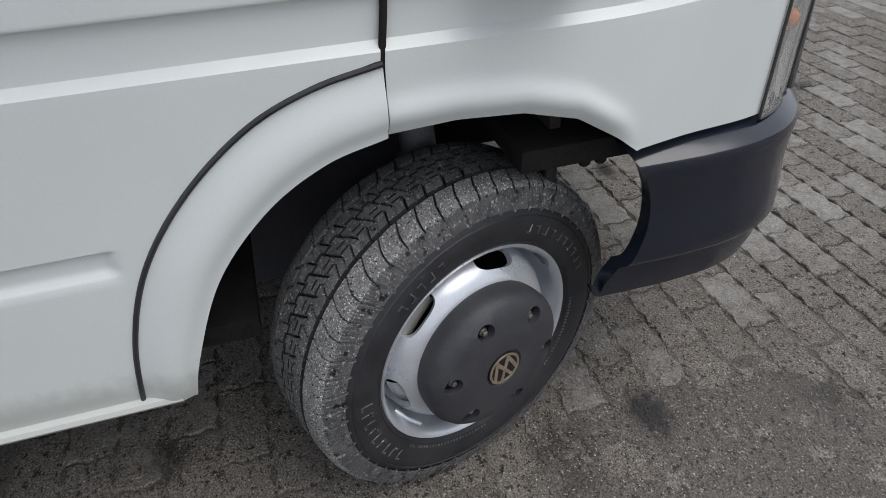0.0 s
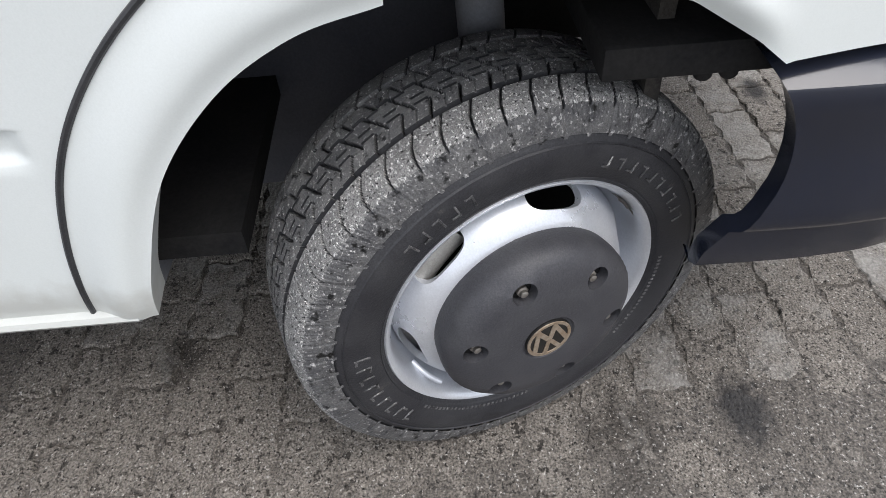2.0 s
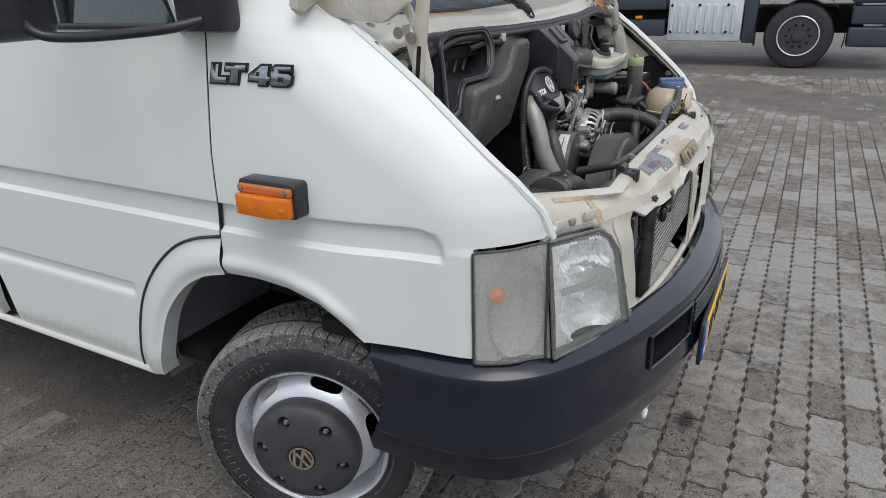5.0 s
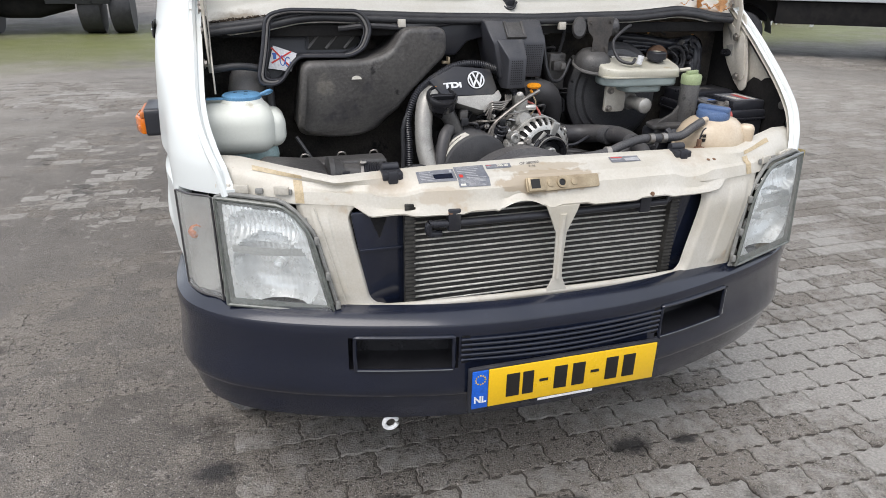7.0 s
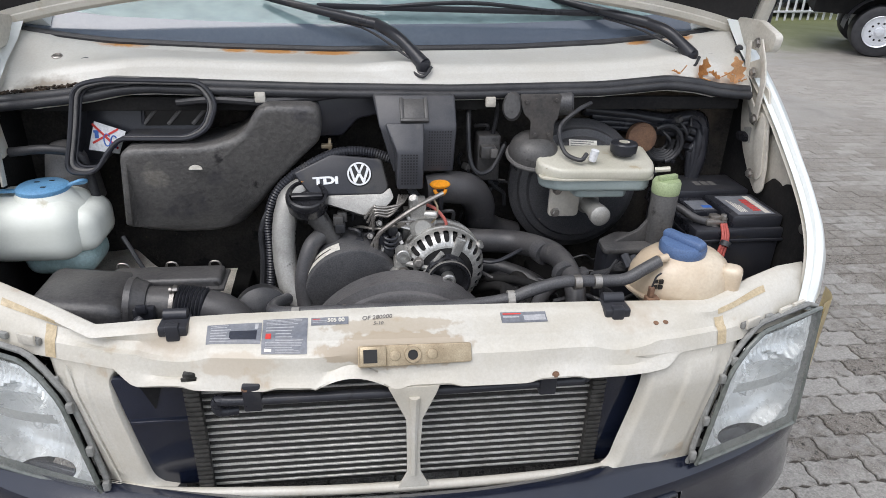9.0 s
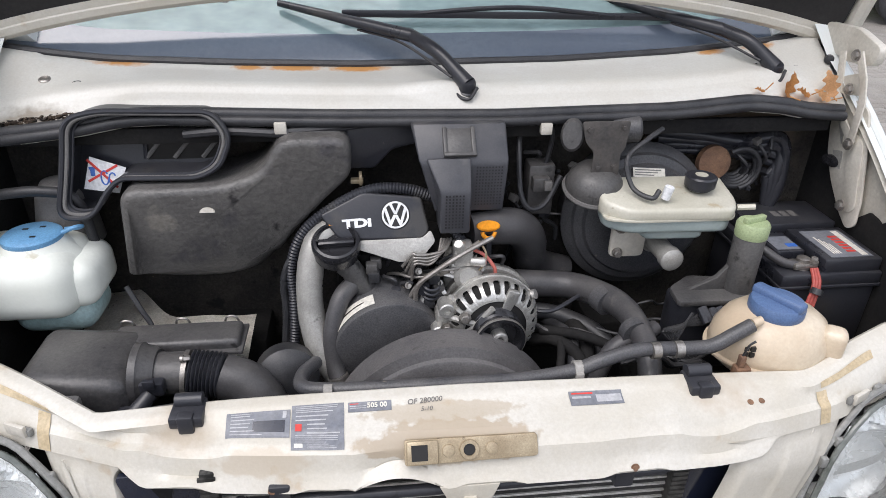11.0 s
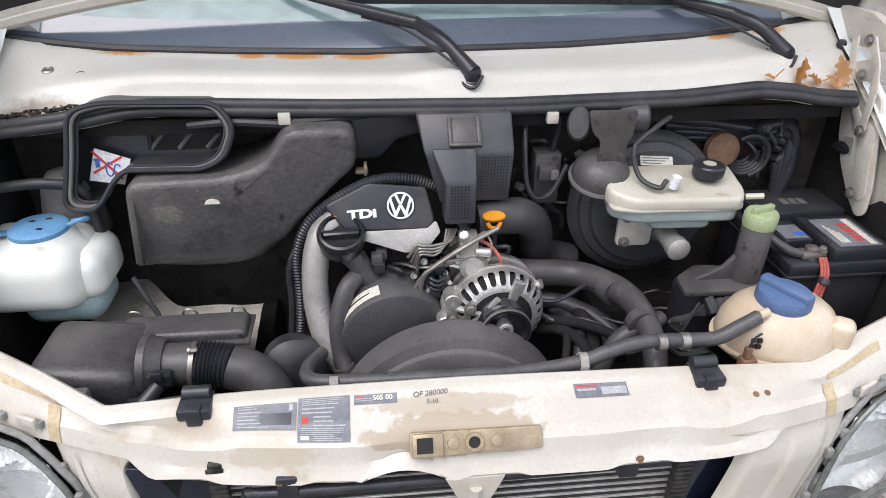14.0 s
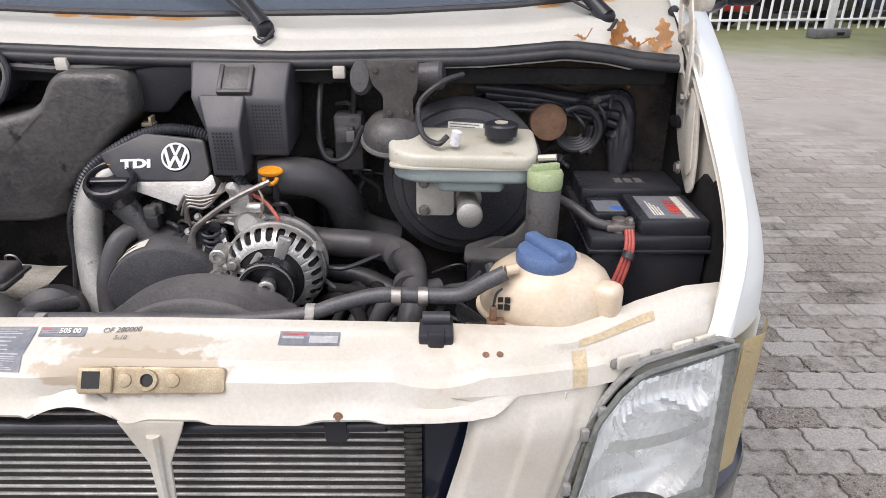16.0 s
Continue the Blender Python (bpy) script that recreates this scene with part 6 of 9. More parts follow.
# ---- fittings on the front beam ----
latch = thing("bonnet_lock", "brownish plated bonnet lock plate on the front beam", "lock", (0.0, 0.14, 0.985))
ln_m = Matrix.Translation((0.009, 0.1385, 1.0125)) @ Matrix.Rotation(radians(58), 4, "X")
LOCK = material("soiled_plated_steel", (0.46, 0.38, 0.26), (0.30, 0.235, 0.15), rough=0.42, metal=0.35, scale=30, fine=300, bump=0.15, spots=[((0.10, 0.075, 0.05), 60, 0.66)])
part("plate", prism(rounded([(-0.100, -0.018), (0.100, -0.016), (0.100, 0.018), (-0.100, 0.020)], 0.006), 0.009, ln_m @ Matrix.Translation((0, 0, -0.003)), 0.002), LOCK, latch)
part("slot", merge(box(-0.090, -0.066, -0.010, 0.013, 0.0052, 0.0128, 0), None, ln_m), INK, latch)
part("slot_frame", merge(box(-0.097, -0.050, -0.017, 0.019, 0.004, 0.012, 0.004), None, ln_m), LOCK, latch)
for x in (-0.035, 0.030):
    part("rivet", merge(lathe([(0.010, 0.005), (0.009, 0.008), (0.004, 0.009)], Matrix.Translation((x, 0.001, 0)), 16), None, ln_m), LOCK, latch)
part("catch_ring", merge(lathe([(0.015, 0.005), (0.014, 0.010), (0.009, 0.010), (0.009, 0.006)], Matrix.Translation((-0.004, 0.001, 0)), 20, cap=False), None, ln_m), LOCK, latch)
part("catch_hole", merge(lathe([(0.009, 0.0062), (0.009, 0.0068)], Matrix.Translation((-0.004, 0.001, 0)), 16), None, ln_m), INK, latch)


def on_beam(x0, x1, v0, v1, up=0.0012, n=10):
    off = Vector((0, -0.55, 0.83)) * up
    return grid(n, n, lambda u, v: Vector(beam((x0 + (x1 - x0) * u + 0.815) / 1.665, v0 + (v1 - v0) * (1 - v))) + off)


def sticker(x0, x1, v0, v1, rows, mat, ink, label):
    t = thing("label", label, "label", (0, 0, 0))
    t.location = beam(((x0 + x1) / 2 + 0.815) / 1.665, v1)
    part("sheet", on_beam(x0, x1, v0, v1), mat, t)
    for a, b, c, d, ink2 in rows:
        part("print", on_beam(x0 + (x1 - x0) * a, x0 + (x1 - x0) * b, v0 + (v1 - v0) * c, v0 + (v1 - v0) * d, 0.0018, 3), ink2 or ink, t)
    return t


rng = random.Random(4)
lines = [(0.07, 0.34 + 0.25 * rng.random(), 0.10 + 0.12 * k, 0.135 + 0.12 * k, None) for k in range(7)] + [(0.42, 0.92, 0.42, 0.76, BUMPER), (0.88, 0.94, 0.08, 0.36, None)]
sticker(-0.352, -0.258, 0.30, 0.44, lines, STICKER, LABELINK, "dark grey type label with lines of small print")
lines = [(0.30 if 5 < k < 9 or k > 12 else 0.08, 0.6 + 0.35 * rng.random(), 0.05 + 0.058 * k, 0.068 + 0.058 * k, None) for k in range(16)] + [(0.08, 0.20, 0.40, 0.50, REDINK), (0.06, 0.22, 0.80, 0.92, PAPER)]
sticker(-0.256, -0.178, 0.27, 0.54, lines, STICKER, LABELINK, "dark grey warning label with a red triangle")
t = sticker(-0.172, -0.106, 0.275, 0.345, [(0.04, 0.24, 0.2, 0.3, REDINK), (0.04, 0.42, 0.5, 0.57, None), (0.04, 0.42, 0.75, 0.82, None)], STICKER, LABELINK, "small dark oil label with numbers")
tp = Vector(beam((-0.128 + 0.815) / 1.665, 0.315)) + Vector((0, -0.001, 0.0022))
letters("505 00", 0.011, 0.0002, Matrix.Translation(tp) @ Matrix.Rotation(radians(25), 4, "X"), PAPER, t, "print")
sticker(0.172, 0.258, 0.29, 0.365, [(0.50, 0.97, 0.5, 0.88, LABELINK), (0.05, 0.45, 0.2, 0.4, REDINK), (0.05, 0.40, 0.6, 0.7, LABELINK)], STICKER, PAPER, "faded dark label with a pale field")
note = thing("handwritten_note", "faint pen writing on the white beam", "writing", (-0.05, 0.21, 1.04))
tp = Vector(beam((-0.055 + 0.815) / 1.665, 0.30)) + Vector((0, -0.001, 0.0012))
letters("OF 280000", 0.012, 0.00015, Matrix.Translation(tp) @ Matrix.Rotation(radians(22), 4, "X") @ Matrix.Rotation(radians(3), 4, "Z"), PEN, note, "ink_line", 1.0, 0.2, 0.0)
letters("5-10", 0.010, 0.00015, Matrix.Translation(tp + Vector((0.002, -0.014, -0.004))) @ Matrix.Rotation(radians(22), 4, "X"), PEN, note, "ink_line", 1.0, 0.2, 0.0)

for x in (-0.41, 0.395):
    c = thing("bonnet_buffer", "black plastic bonnet buffer clipped to the white beam", "buffer", (x, rear_y(x) - 0.01, rear_z(x)))
    y, z = rear_y(x), rear_z(x)
    part("clip", box(x - 0.025, x + 0.025, y - 0.042, y + 0.006, z - 0.014, z + 0.006, 0.004), PLASTIC, c)
    part("roller", tube([(x - 0.020, y - 0.004, z + 0.010), (x + 0.020, y - 0.004, z + 0.010)], 0.011, 12, 3), PLASTIC, c)
    part("pad", box(x - 0.012, x + 0.012, y - 0.046, y - 0.028, z - 0.022, z + 0.010, 0.004), PLASTIC, c)
for x, v in ((-0.285, 0.80), (0.262, 0.80)):
    p = Vector(beam((x + 0.815) / 1.665, v))
    part("beam_screw", bolt(p, (0, -1, 0.3), 0.005, 0.003), RUST, van)
for x in (0.465, 0.485):
    p = Vector(beam((x + 0.815) / 1.665, 0.40))
    part("beam_hole", lathe([(0.005, 0), (0.005, 0.001)], axis(p, (0, -0.3, 1)), 12), RUST, van)
for s in (-1, 1):
    a, b = (-0.73, -0.62) if s < 0 else (0.60, 0.72)
    TAPE = material("brown_sealant", (0.52, 0.43, 0.29), (0.42, 0.33, 0.20), rough=0.5, scale=25, bump=0.2) if s < 0 else TAPE
    part("sealant_strip", on_beam(a, b, 0.325, 0.39, 0.0016), TAPE, van, "yellow-brown sealant")
    part("sealant_strip", on_beam((-0.640 if s < 0 else 0.590), (-0.620 if s < 0 else 0.610), 0.42, 0.68, 0.0016), TAPE, van, "yellow-brown sealant")
wiper((0.070, 0.690, 1.412), (-0.03, 0.795, 1.484), (-0.30, 0.905, 1.530), ((-0.55, 0.945, 1.512), (-0.30, 0.93, 1.505)))
wiper((0.713, 0.712, 1.434), (0.63, 0.80, 1.494), (0.40, 0.935, 1.540), ((-0.17, 0.885, 1.510), (0.57, 0.878, 1.503)))

# ---- engine bay things ----
# washer fluid tank
wt = thing("washer_fluid_tank", "milky white washer fluid tank with a pale blue lid", "fluid tank", (-0.74, 0.57, 0.93))
bm = box(-0.865, -0.655, 0.475, 0.655, 1.034, 1.166, 0.050, None, None, 7)
box(-0.74, -0.628, 0.505, 0.648, 1.046, 1.142, 0.034, bm, None, 6)
lathe([(0.085, 1.128), (0.070, 1.148), (0.056, 1.166), (0.050, 1.176)], Matrix.Translation((-0.735, 0.562, 0)), 32, bm)
tank = part("tank", bm, TANK, wt)
bm = box(-0.80, -0.650, 0.520, 0.645, 0.985, 1.060, 0.035, None, None, 5)
part("lower_tank", bm, TANKB, wt, "bluish lower part of the tank")
part("neck", lathe([(0.06, 1.12), (0.055, 1.17), (0.045, 1.22), (0.03, 1.245), (0.0, 1.25)], Matrix.Translation((-0.715, 0.665, 0)), 24), GREYP, wt)
lid = part("lid", lathe([(0.049, 1.172), (0.051, 1.176), (0.050, 1.183), (0.045, 1.187), (0.0, 1.188)], Matrix.Translation((-0.735, 0.562, 0)), 40), LBLUE, wt, "pale blue lid with a tab")
part("tab", box(-0.825, -0.780, 0.545, 0.562, 1.174, 1.179, 0.002), LBLUE, lid)
part("strap", tube([(-0.69, 0.567, 1.180), (-0.665, 0.570, 1.190), (-0.656, 0.584, 1.186), (-0.668, 0.594, 1.178), (-0.69, 0.590, 1.178)], 0.004, 8, 6), LBLUE, lid)
for dx, dy in ((-0.015, 0.012), (0.012, 0.02), (0.01, -0.02)):
    part("lid_slot", box(-0.740 + dx, -0.730 + dx, 0.560 + dy, 0.566 + dy, 1.1875, 1.1885, 0.0004), INK, lid)

# intake mouth
sn = thing("air_intake_mouth", "black plastic air intake mouth with a warning sticker inside", "air intake", (-0.53, 0.62, 1.2))
mouth = rounded([(-0.655, 1.378), (-0.60, 1.392), (-0.40, 1.388), (-0.372, 1.345), (-0.395, 1.292), (-0.435, 1.272), (-0.575, 1.274), (-0.600, 1.250), (-0.632, 1.203), (-0.690, 1.205), (-0.668, 1.30)], 0.045, 6)


def mouth_y(x, z):
    return 0.578 + (z - 1.20) * 0.20


C_ = Vector((-0.52, 1.31))


def mouth_line(grow, dy):
    pts = [C_ + (Vector(p) - C_) * (1 - grow) for p in mouth]
    return [(p.x, mouth_y(p.x, p.y) + dy, p.y) for p in pts + pts[:1]]


for grow, r, dy in ((0.0, 0.0050, 0.0), (0.055, 0.0036, 0.001), (0.10, 0.0028, 0.010)):
    part("lip", tube(mouth_line(grow, dy), r, 8, 1, up=(0.1, 0.98, 0.1)), GREYP if grow == 0.055 else PLASTIC, sn)
outer, inner = mouth_line(0.0, 0.001), mouth_line(0.055, 0.003)
bm = grid(len(outer), 2, lambda u, v: (inner if v else outer)[round(u * (len(outer) - 1))])
deep = mouth_line(0.10, 0.012)
grid(len(outer), 2, lambda u, v: (deep if v else inner)[round(u * (len(outer) - 1))], bm)
part("lip_face", bm, PLASTIC, sn)
bm = grid(len(mouth) + 1, 5, lambda u, v: (lambda p: (p[0] * (1 - 0.06 * v) - 0.03 * v, mouth_y(*p) + 0.11 * v, 1.31 + (p[1] - 1.31) * (1 - 0.05 * v)))(mouth[round(u * len(mouth)) % len(mouth)]))
bm.faces.new([bm.verts.new((p[0] * 0.97 - 0.015, mouth_y(*p) + 0.075, 1.31 + (p[1] - 1.31) * 0.97)) for p in mouth])
part("shell", bm, PLASTIC, sn)
for k in range(3):
    x = -0.545 + 0.052 * k
    part("vane", tube([(x, 0.665, 1.285), (x + 0.065, 0.675, 1.355)], 0.0042, 6, 2), GREYP, sn)
win = prism(rounded([(-0.548, 1.280), (-0.535, 1.352), (-0.470, 1.364), (-0.405, 1.360), (-0.395, 1.300), (-0.43, 1.280)], 0.012), 0.002, Matrix.Translation((0, 0.671, 0)) @ Matrix.Rotation(radians(90), 4, "X"), 0)
part("grille_window", win, INK, sn)
part("vane_frame", tube([(-0.545, 0.664, 1.285), (-0.535, 0.672, 1.345), (-0.48, 0.675, 1.362)], 0.004, 6, 4), PLASTIC, sn)
wm = Matrix.Translation((-0.617, 0.640, 1.262)) @ Matrix.Rotation(radians(78), 4, "X")
stk = part("sticker", prism([(-0.040, -0.024), (0.022, -0.034), (0.040, 0.014), (-0.022, 0.036)], 0.0015, wm, 0), LOGO, sn, "white sticker crossed out in red")
part("cross", merge(box(-0.036, 0.036, -0.0022, 0.0022, 0.0016, 0.0026, 0, None, Matrix.Translation((-0.003, 0.004, 0)) @ Matrix.Rotation(radians(-48), 4, "Z")), None, wm), REDINK, stk)
part("cross", merge(box(-0.030, 0.032, -0.0022, 0.0022, 0.0016, 0.0026, 0, None, Matrix.Translation((-0.003, 0.004, 0)) @ Matrix.Rotation(radians(28), 4, "Z")), None, wm), REDINK, stk)
bm = box(-0.024, -0.016, 0.000, 0.012, 0.0016, 0.0022, 0)
box(-0.026, -0.010, 0.012, 0.017, 0.0016, 0.0022, 0, bm)
for cx, cy in ((0.000, -0.004), (0.014, -0.008)):
    tube([(cx + 0.0065 * math.cos(a), cy + 0.013 * math.sin(a), 0.0018) for a in np.linspace(0.6, 2 * math.pi, 14)], 0.0014, 6, 1, bm)
part("pictogram", merge(bm, None, wm), BLUEINK, stk)

# large air duct
duct = thing("air_duct", "large dusty grey-black moulded air duct", "air duct", (-0.42, 0.65, 1.03))
out = rounded([(-0.572, 1.262), (-0.592, 1.075), (-0.575, 1.048), (-0.50, 1.036), (-0.41, 1.034), (-0.345, 1.055), (-0.285, 1.145), (-0.200, 1.232), (-0.158, 1.268), (-0.160, 1.345), (-0.285, 1.348), (-0.325, 1.282), (-0.40, 1.262)], 0.03, 5)
bm = prism(out, 0.16, Matrix.Translation((0, 0.73, 0)) @ Matrix.Rotation(radians(90), 4, "X"), 0.016, None, 3)
for v in bm.verts:
    v.co.y += 0.060 * ease(1.105 + 0.12 * (v.co.x + 0.5) - v.co.z, 0, 0.05) + 0.07 * (v.co.x + 0.42) + 0.05 * (1.2 - v.co.z)
part("shell", bm, DUCT, duct)
for x, y, z in ((-0.425, 0.570, 1.212), (-0.222, 0.592, 1.250)):
    part("slot", prism([(0.014 * math.cos(a), 0.010 * math.sin(a)) for a in np.linspace(0, math.pi, 9)], 0.003, Matrix.Translation((x, y, z)) @ Matrix.Rotation(radians(80), 4, "X"), 0), BAREZINC, duct)
part("edge_rib", tube([(-0.205, 0.600, 1.24), (-0.185, 0.605, 1.29), (-0.182, 0.605, 1.34)], 0.006, 8, 6), DUCT, duct)
for k in range(11):
    part("end_tooth", box(-0.196, -0.180, 0.598, 0.606, 1.252 + 0.0085 * k, 1.256 + 0.0085 * k, 0.001), DUCT, duct)
bm = prism(rounded([(-0.17, 1.262), (-0.115, 1.262), (-0.08, 1.30), (-0.03, 1.312), (-0.03, 1.352), (-0.17, 1.352)], 0.008), 0.06, Matrix.Translation((0, 0.70, 0)) @ Matrix.Rotation(radians(90), 4, "X"), 0.006)
part("side_channel", bm, PLASTIC, duct, "dark grey plastic channel")
bm = box(-0.162, -0.138, 0.618, 0.634, 1.240, 1.248, 0.001)
box(-0.146, -0.140, 0.614, 0.634, 1.238, 1.260, 0.001, bm)
part("channel_clip", bm, LOCK, duct)
bm = box(0.148, 0.20, 0.655, 0.70, 1.315, 1.35, 0.008)
part("side_channel", bm, GREYP, duct)

# control box hanging above the engine
cb = thing("control_box", "black plastic control box hanging from the bulkhead", "box", (0.05, 0.6, 1.2))
pmx = Matrix((Vector((0, 1, 0)), Vector((0, 0, 1)), Vector((1, 0, 0)))).transposed().to_4x4()
bm = prism([(0.70, 1.362), (0.600, 1.362), (0.548, 1.312), (0.544, 1.300), (0.552, 1.205), (0.70, 1.215)], 0.178, Matrix.Translation((-0.046, 0, 0)) @ pmx, 0.005, None, 3)
for v in bm.verts:
    k = ease(1.36 - v.co.z, 0, 0.15)
    v.co.x += (0.040 if v.co.x < 0.05 else -0.006) * k
part("shell", bm, CBOX, cb)
bm = prism([(0.575, 1.316), (0.546, 1.314), (0.508, 1.272), (0.503, 1.262), (0.507, 1.182), (0.56, 1.176), (0.60, 1.20)], 0.082, Matrix.Translation((-0.022, 0, 0)) @ pmx, 0.004, None, 3)
for v in bm.verts:
    k = ease(1.31 - v.co.z, 0, 0.05)
    v.co.x += (0.022 if v.co.x < 0.02 else -0.004) * k
part("vent_housing", bm, CBOX, cb)
bm = box(-0.024, 0.024, -0.003, 0.003, -0.026, 0.026, 0.0025)
box(-0.030, -0.022, -0.006, 0.003, -0.028, 0.028, 0.002, bm)
box(0.022, 0.030, -0.006, 0.003, -0.028, 0.028, 0.002, bm)
box(-0.030, 0.030, -0.008, 0.003, -0.032, -0.024, 0.002, bm)
part("pocket", merge(bm, None, Matrix.Translation((0.040, 0.5725, 1.338)) @ Matrix.Rotation(radians(-46), 4, "X")), DUSTY, cb)
bm = bmesh.new()
for i in range(6):
    for j in range(11):
        box(0.009 + 0.0062 * i, 0.0118 + 0.0062 * i, 0.5015 + 0.0003 * j, 0.5055 + 0.0003 * j, 1.258 - 0.0064 * j, 1.2608 - 0.0064 * j, 0, bm)
for i in range(9):
    for j in range(13):
        box(0.070 + 0.0058 * i, 0.0726 + 0.0058 * i, 0.5430 + 0.0006 * j, 0.5470 + 0.0006 * j, 1.296 - 0.0064 * j, 1.2986 - 0.0064 * j, 0, bm)
tagged(part("vent_grille", bm, GLOSSBLACK, cb), kind="stuff")

# engine
en = thing("engine", "dusty diesel engine with a black cover, alternator and belt guard", "engine", (0, 0.5, 0.75))
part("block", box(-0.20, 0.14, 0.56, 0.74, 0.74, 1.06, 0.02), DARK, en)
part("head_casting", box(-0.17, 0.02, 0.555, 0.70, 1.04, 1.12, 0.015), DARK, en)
cov = [(-0.222, 1.196), (-0.140, 1.232), (-0.030, 1.222), (-0.016, 1.165), (-0.030, 1.150), (-0.185, 1.152)]
cm = Matrix.Translation((0, 0.572, 1.19)) @ Matrix.Rotation(radians(62), 4, "X")
co2 = [(x, (z - 1.19) * 1.12) for x, z in cov]
ec = part("cover", prism(rounded(co2, 0.008), 0.022, cm, 0.005, None, 3), PLASTIC, en, "black plastic engine cover")
letters("TDi", 0.022, 0.0006, cm @ Matrix.Translation((-0.152, -0.012, 0.0228)) @ Matrix.Rotation(radians(3), 4, "Z"), LOGO, ec, "cover_letters", 1.55, 0.0, 0.045)
part("emblem_disc", merge(lathe([(0.0275, 0.022), (0.0265, 0.0245), (0, 0.0245)], Matrix.Translation((-0.080, 0.002, 0)), 32), None, cm), INK, ec)
emblem(0.0255, cm @ Matrix.Translation((-0.080, 0.002, 0.0245)), LOGO, ec)
inl = [(-0.20, 1.15), (-0.03, 1.152), (-0.014, 1.165), (-0.006, 1.145), (-0.035, 1.115), (-0.075, 1.112), (-0.15, 1.135)]
part("intake_casting", prism(rounded([(x, (z - 1.19) * 1.12) for x, z in inl], 0.006), 0.05, cm @ Matrix.Translation((0, 0, -0.028)), 0.006, None, 3), ALUD, en, "aluminium intake casting")
part("intake_pipe", tube([(-0.205, 0.57, 1.165), (-0.232, 0.545, 1.145), (-0.246, 0.52, 1.09), (-0.246, 0.50, 1.02), (-0.228, 0.47, 0.95), (-0.20, 0.45, 0.90)], [0.028, 0.026, 0.025, 0.027, 0.024], 14, 8), ALUD, en, "dull aluminium intake pipe")
part("conduit", tube([(0.0, 0.575, 1.225), (-0.06, 0.582, 1.243), (-0.13, 0.585, 1.240), (-0.20, 0.578, 1.208), (-0.255, 0.565, 1.165), (-0.282, 0.555, 1.10), (-0.282, 0.545, 1.03), (-0.285, 0.53, 0.96), (-0.295, 0.51, 0.90)], 0.0115, 10, 8, ribs=90, depth=0.16), PLASTIC, en, "black corrugated conduit")
part("conduit", tube([(-0.262, 0.56, 1.15), (-0.297, 0.55, 1.08), (-0.30, 0.54, 1.0), (-0.31, 0.52, 0.9)], 0.007, 8, 8), RUBBER, en)
filler = part("oil_filler", tube([(-0.190, 0.525, 1.135), (-0.165, 0.525, 1.10), (-0.135, 0.53, 1.04)], [0.026, 0.022, 0.024], 14, 6), DUSTY, en, "oil filler neck")
OC = axis((-0.192, 0.522, 1.160), (0.03, -0.42, 0.90))
oc = part("oil_cap", lathe([(0.026, -0.050), (0.032, -0.044), (0.036, -0.030), (0.040, -0.026), (0.0435, -0.022), (0.0435, -0.004), (0.0455, -0.002), (0.0455, 0.008), (0.042, 0.014), (0.037, 0.015), (0.035, 0.010), (0.034, 0.000), (0.0, 0.000)], OC, 44), GLOSSBLACK, en, "black oil filler cap")
part("cap_grip", box(-0.034, 0.034, -0.007, 0.007, -0.002, 0.013, 0.004, None, OC), GLOSSBLACK, oc)
part("cap_mark", box(-0.011, 0.009, 0.0345, 0.0400, 0.0145, 0.0156, 0.0003, None, OC), ORANGE, oc)
bg_ = part("belt_guard", lathe([(0.108, 0.0), (0.108, 0.096), (0.106, 0.101), (0.101, 0.103), (0.0, 0.105)], axis((-0.110, 0.56, 0.962), (0.12, -0.99, -0.04)), 72), BOOST, en, "rounded grey-black belt guard", angle=25)
GX = axis((-0.110, 0.56, 0.962), (0.12, -0.99, -0.04))
gb = Vector((-1, 0, 0.9)) @ GX.to_3x3()
ga = math.degrees(math.atan2(gb.y, gb.x))
lab = grid(16, 3, lambda u, v: tuple(GX @ Vector((0.1095 * math.cos(radians(ga + 34 - 68 * u)), 0.1095 * math.sin(radians(ga + 34 - 68 * u)), 0.060 + 0.030 * v))))
part("barcode_label", lab, PAPER, bg_, "white printed strip")
bm = bmesh.new()
for k in range(14):
    a = radians(ga + 22 - 3.1 * k)
    box(-0.010, 0.010, -0.0012, 0.0012, 0, 0.0006, 0, bm, GX @ axis((0.1098 * math.cos(a), 0.1098 * math.sin(a), 0.075), (math.cos(a), math.sin(a), 0)))
part("barcode", bm, INK, bg_)
part("hose", tube([(-0.165, 0.52, 1.075), (-0.190, 0.495, 1.055), (-0.207, 0.47, 1.0), (-0.207, 0.45, 0.94), (-0.19, 0.42, 0.90)], 0.018, 14, 8), HOSE, en, "bent rubber coolant hose")
part("hose_clamp", tube([(-0.20, 0.43, 0.925), (-0.195, 0.425, 0.910)], 0.0205, 14, 2), STEEL, en)
# fan and shroud
part("fan_shroud", lathe([(0.218, 0.0), (0.221, 0.004), (0.221, 0.066), (0.224, 0.068), (0.224, 0.074), (0.206, 0.078), (0.203, 0.086), (0.199, 0.088), (0.172, 0.090), (0.168, 0.084), (0.0, 0.080)], axis((0.000, 0.385, 0.822), (0, -1, 0.10)), 96), FANGREY, en, "grey fan shroud", angle=25)
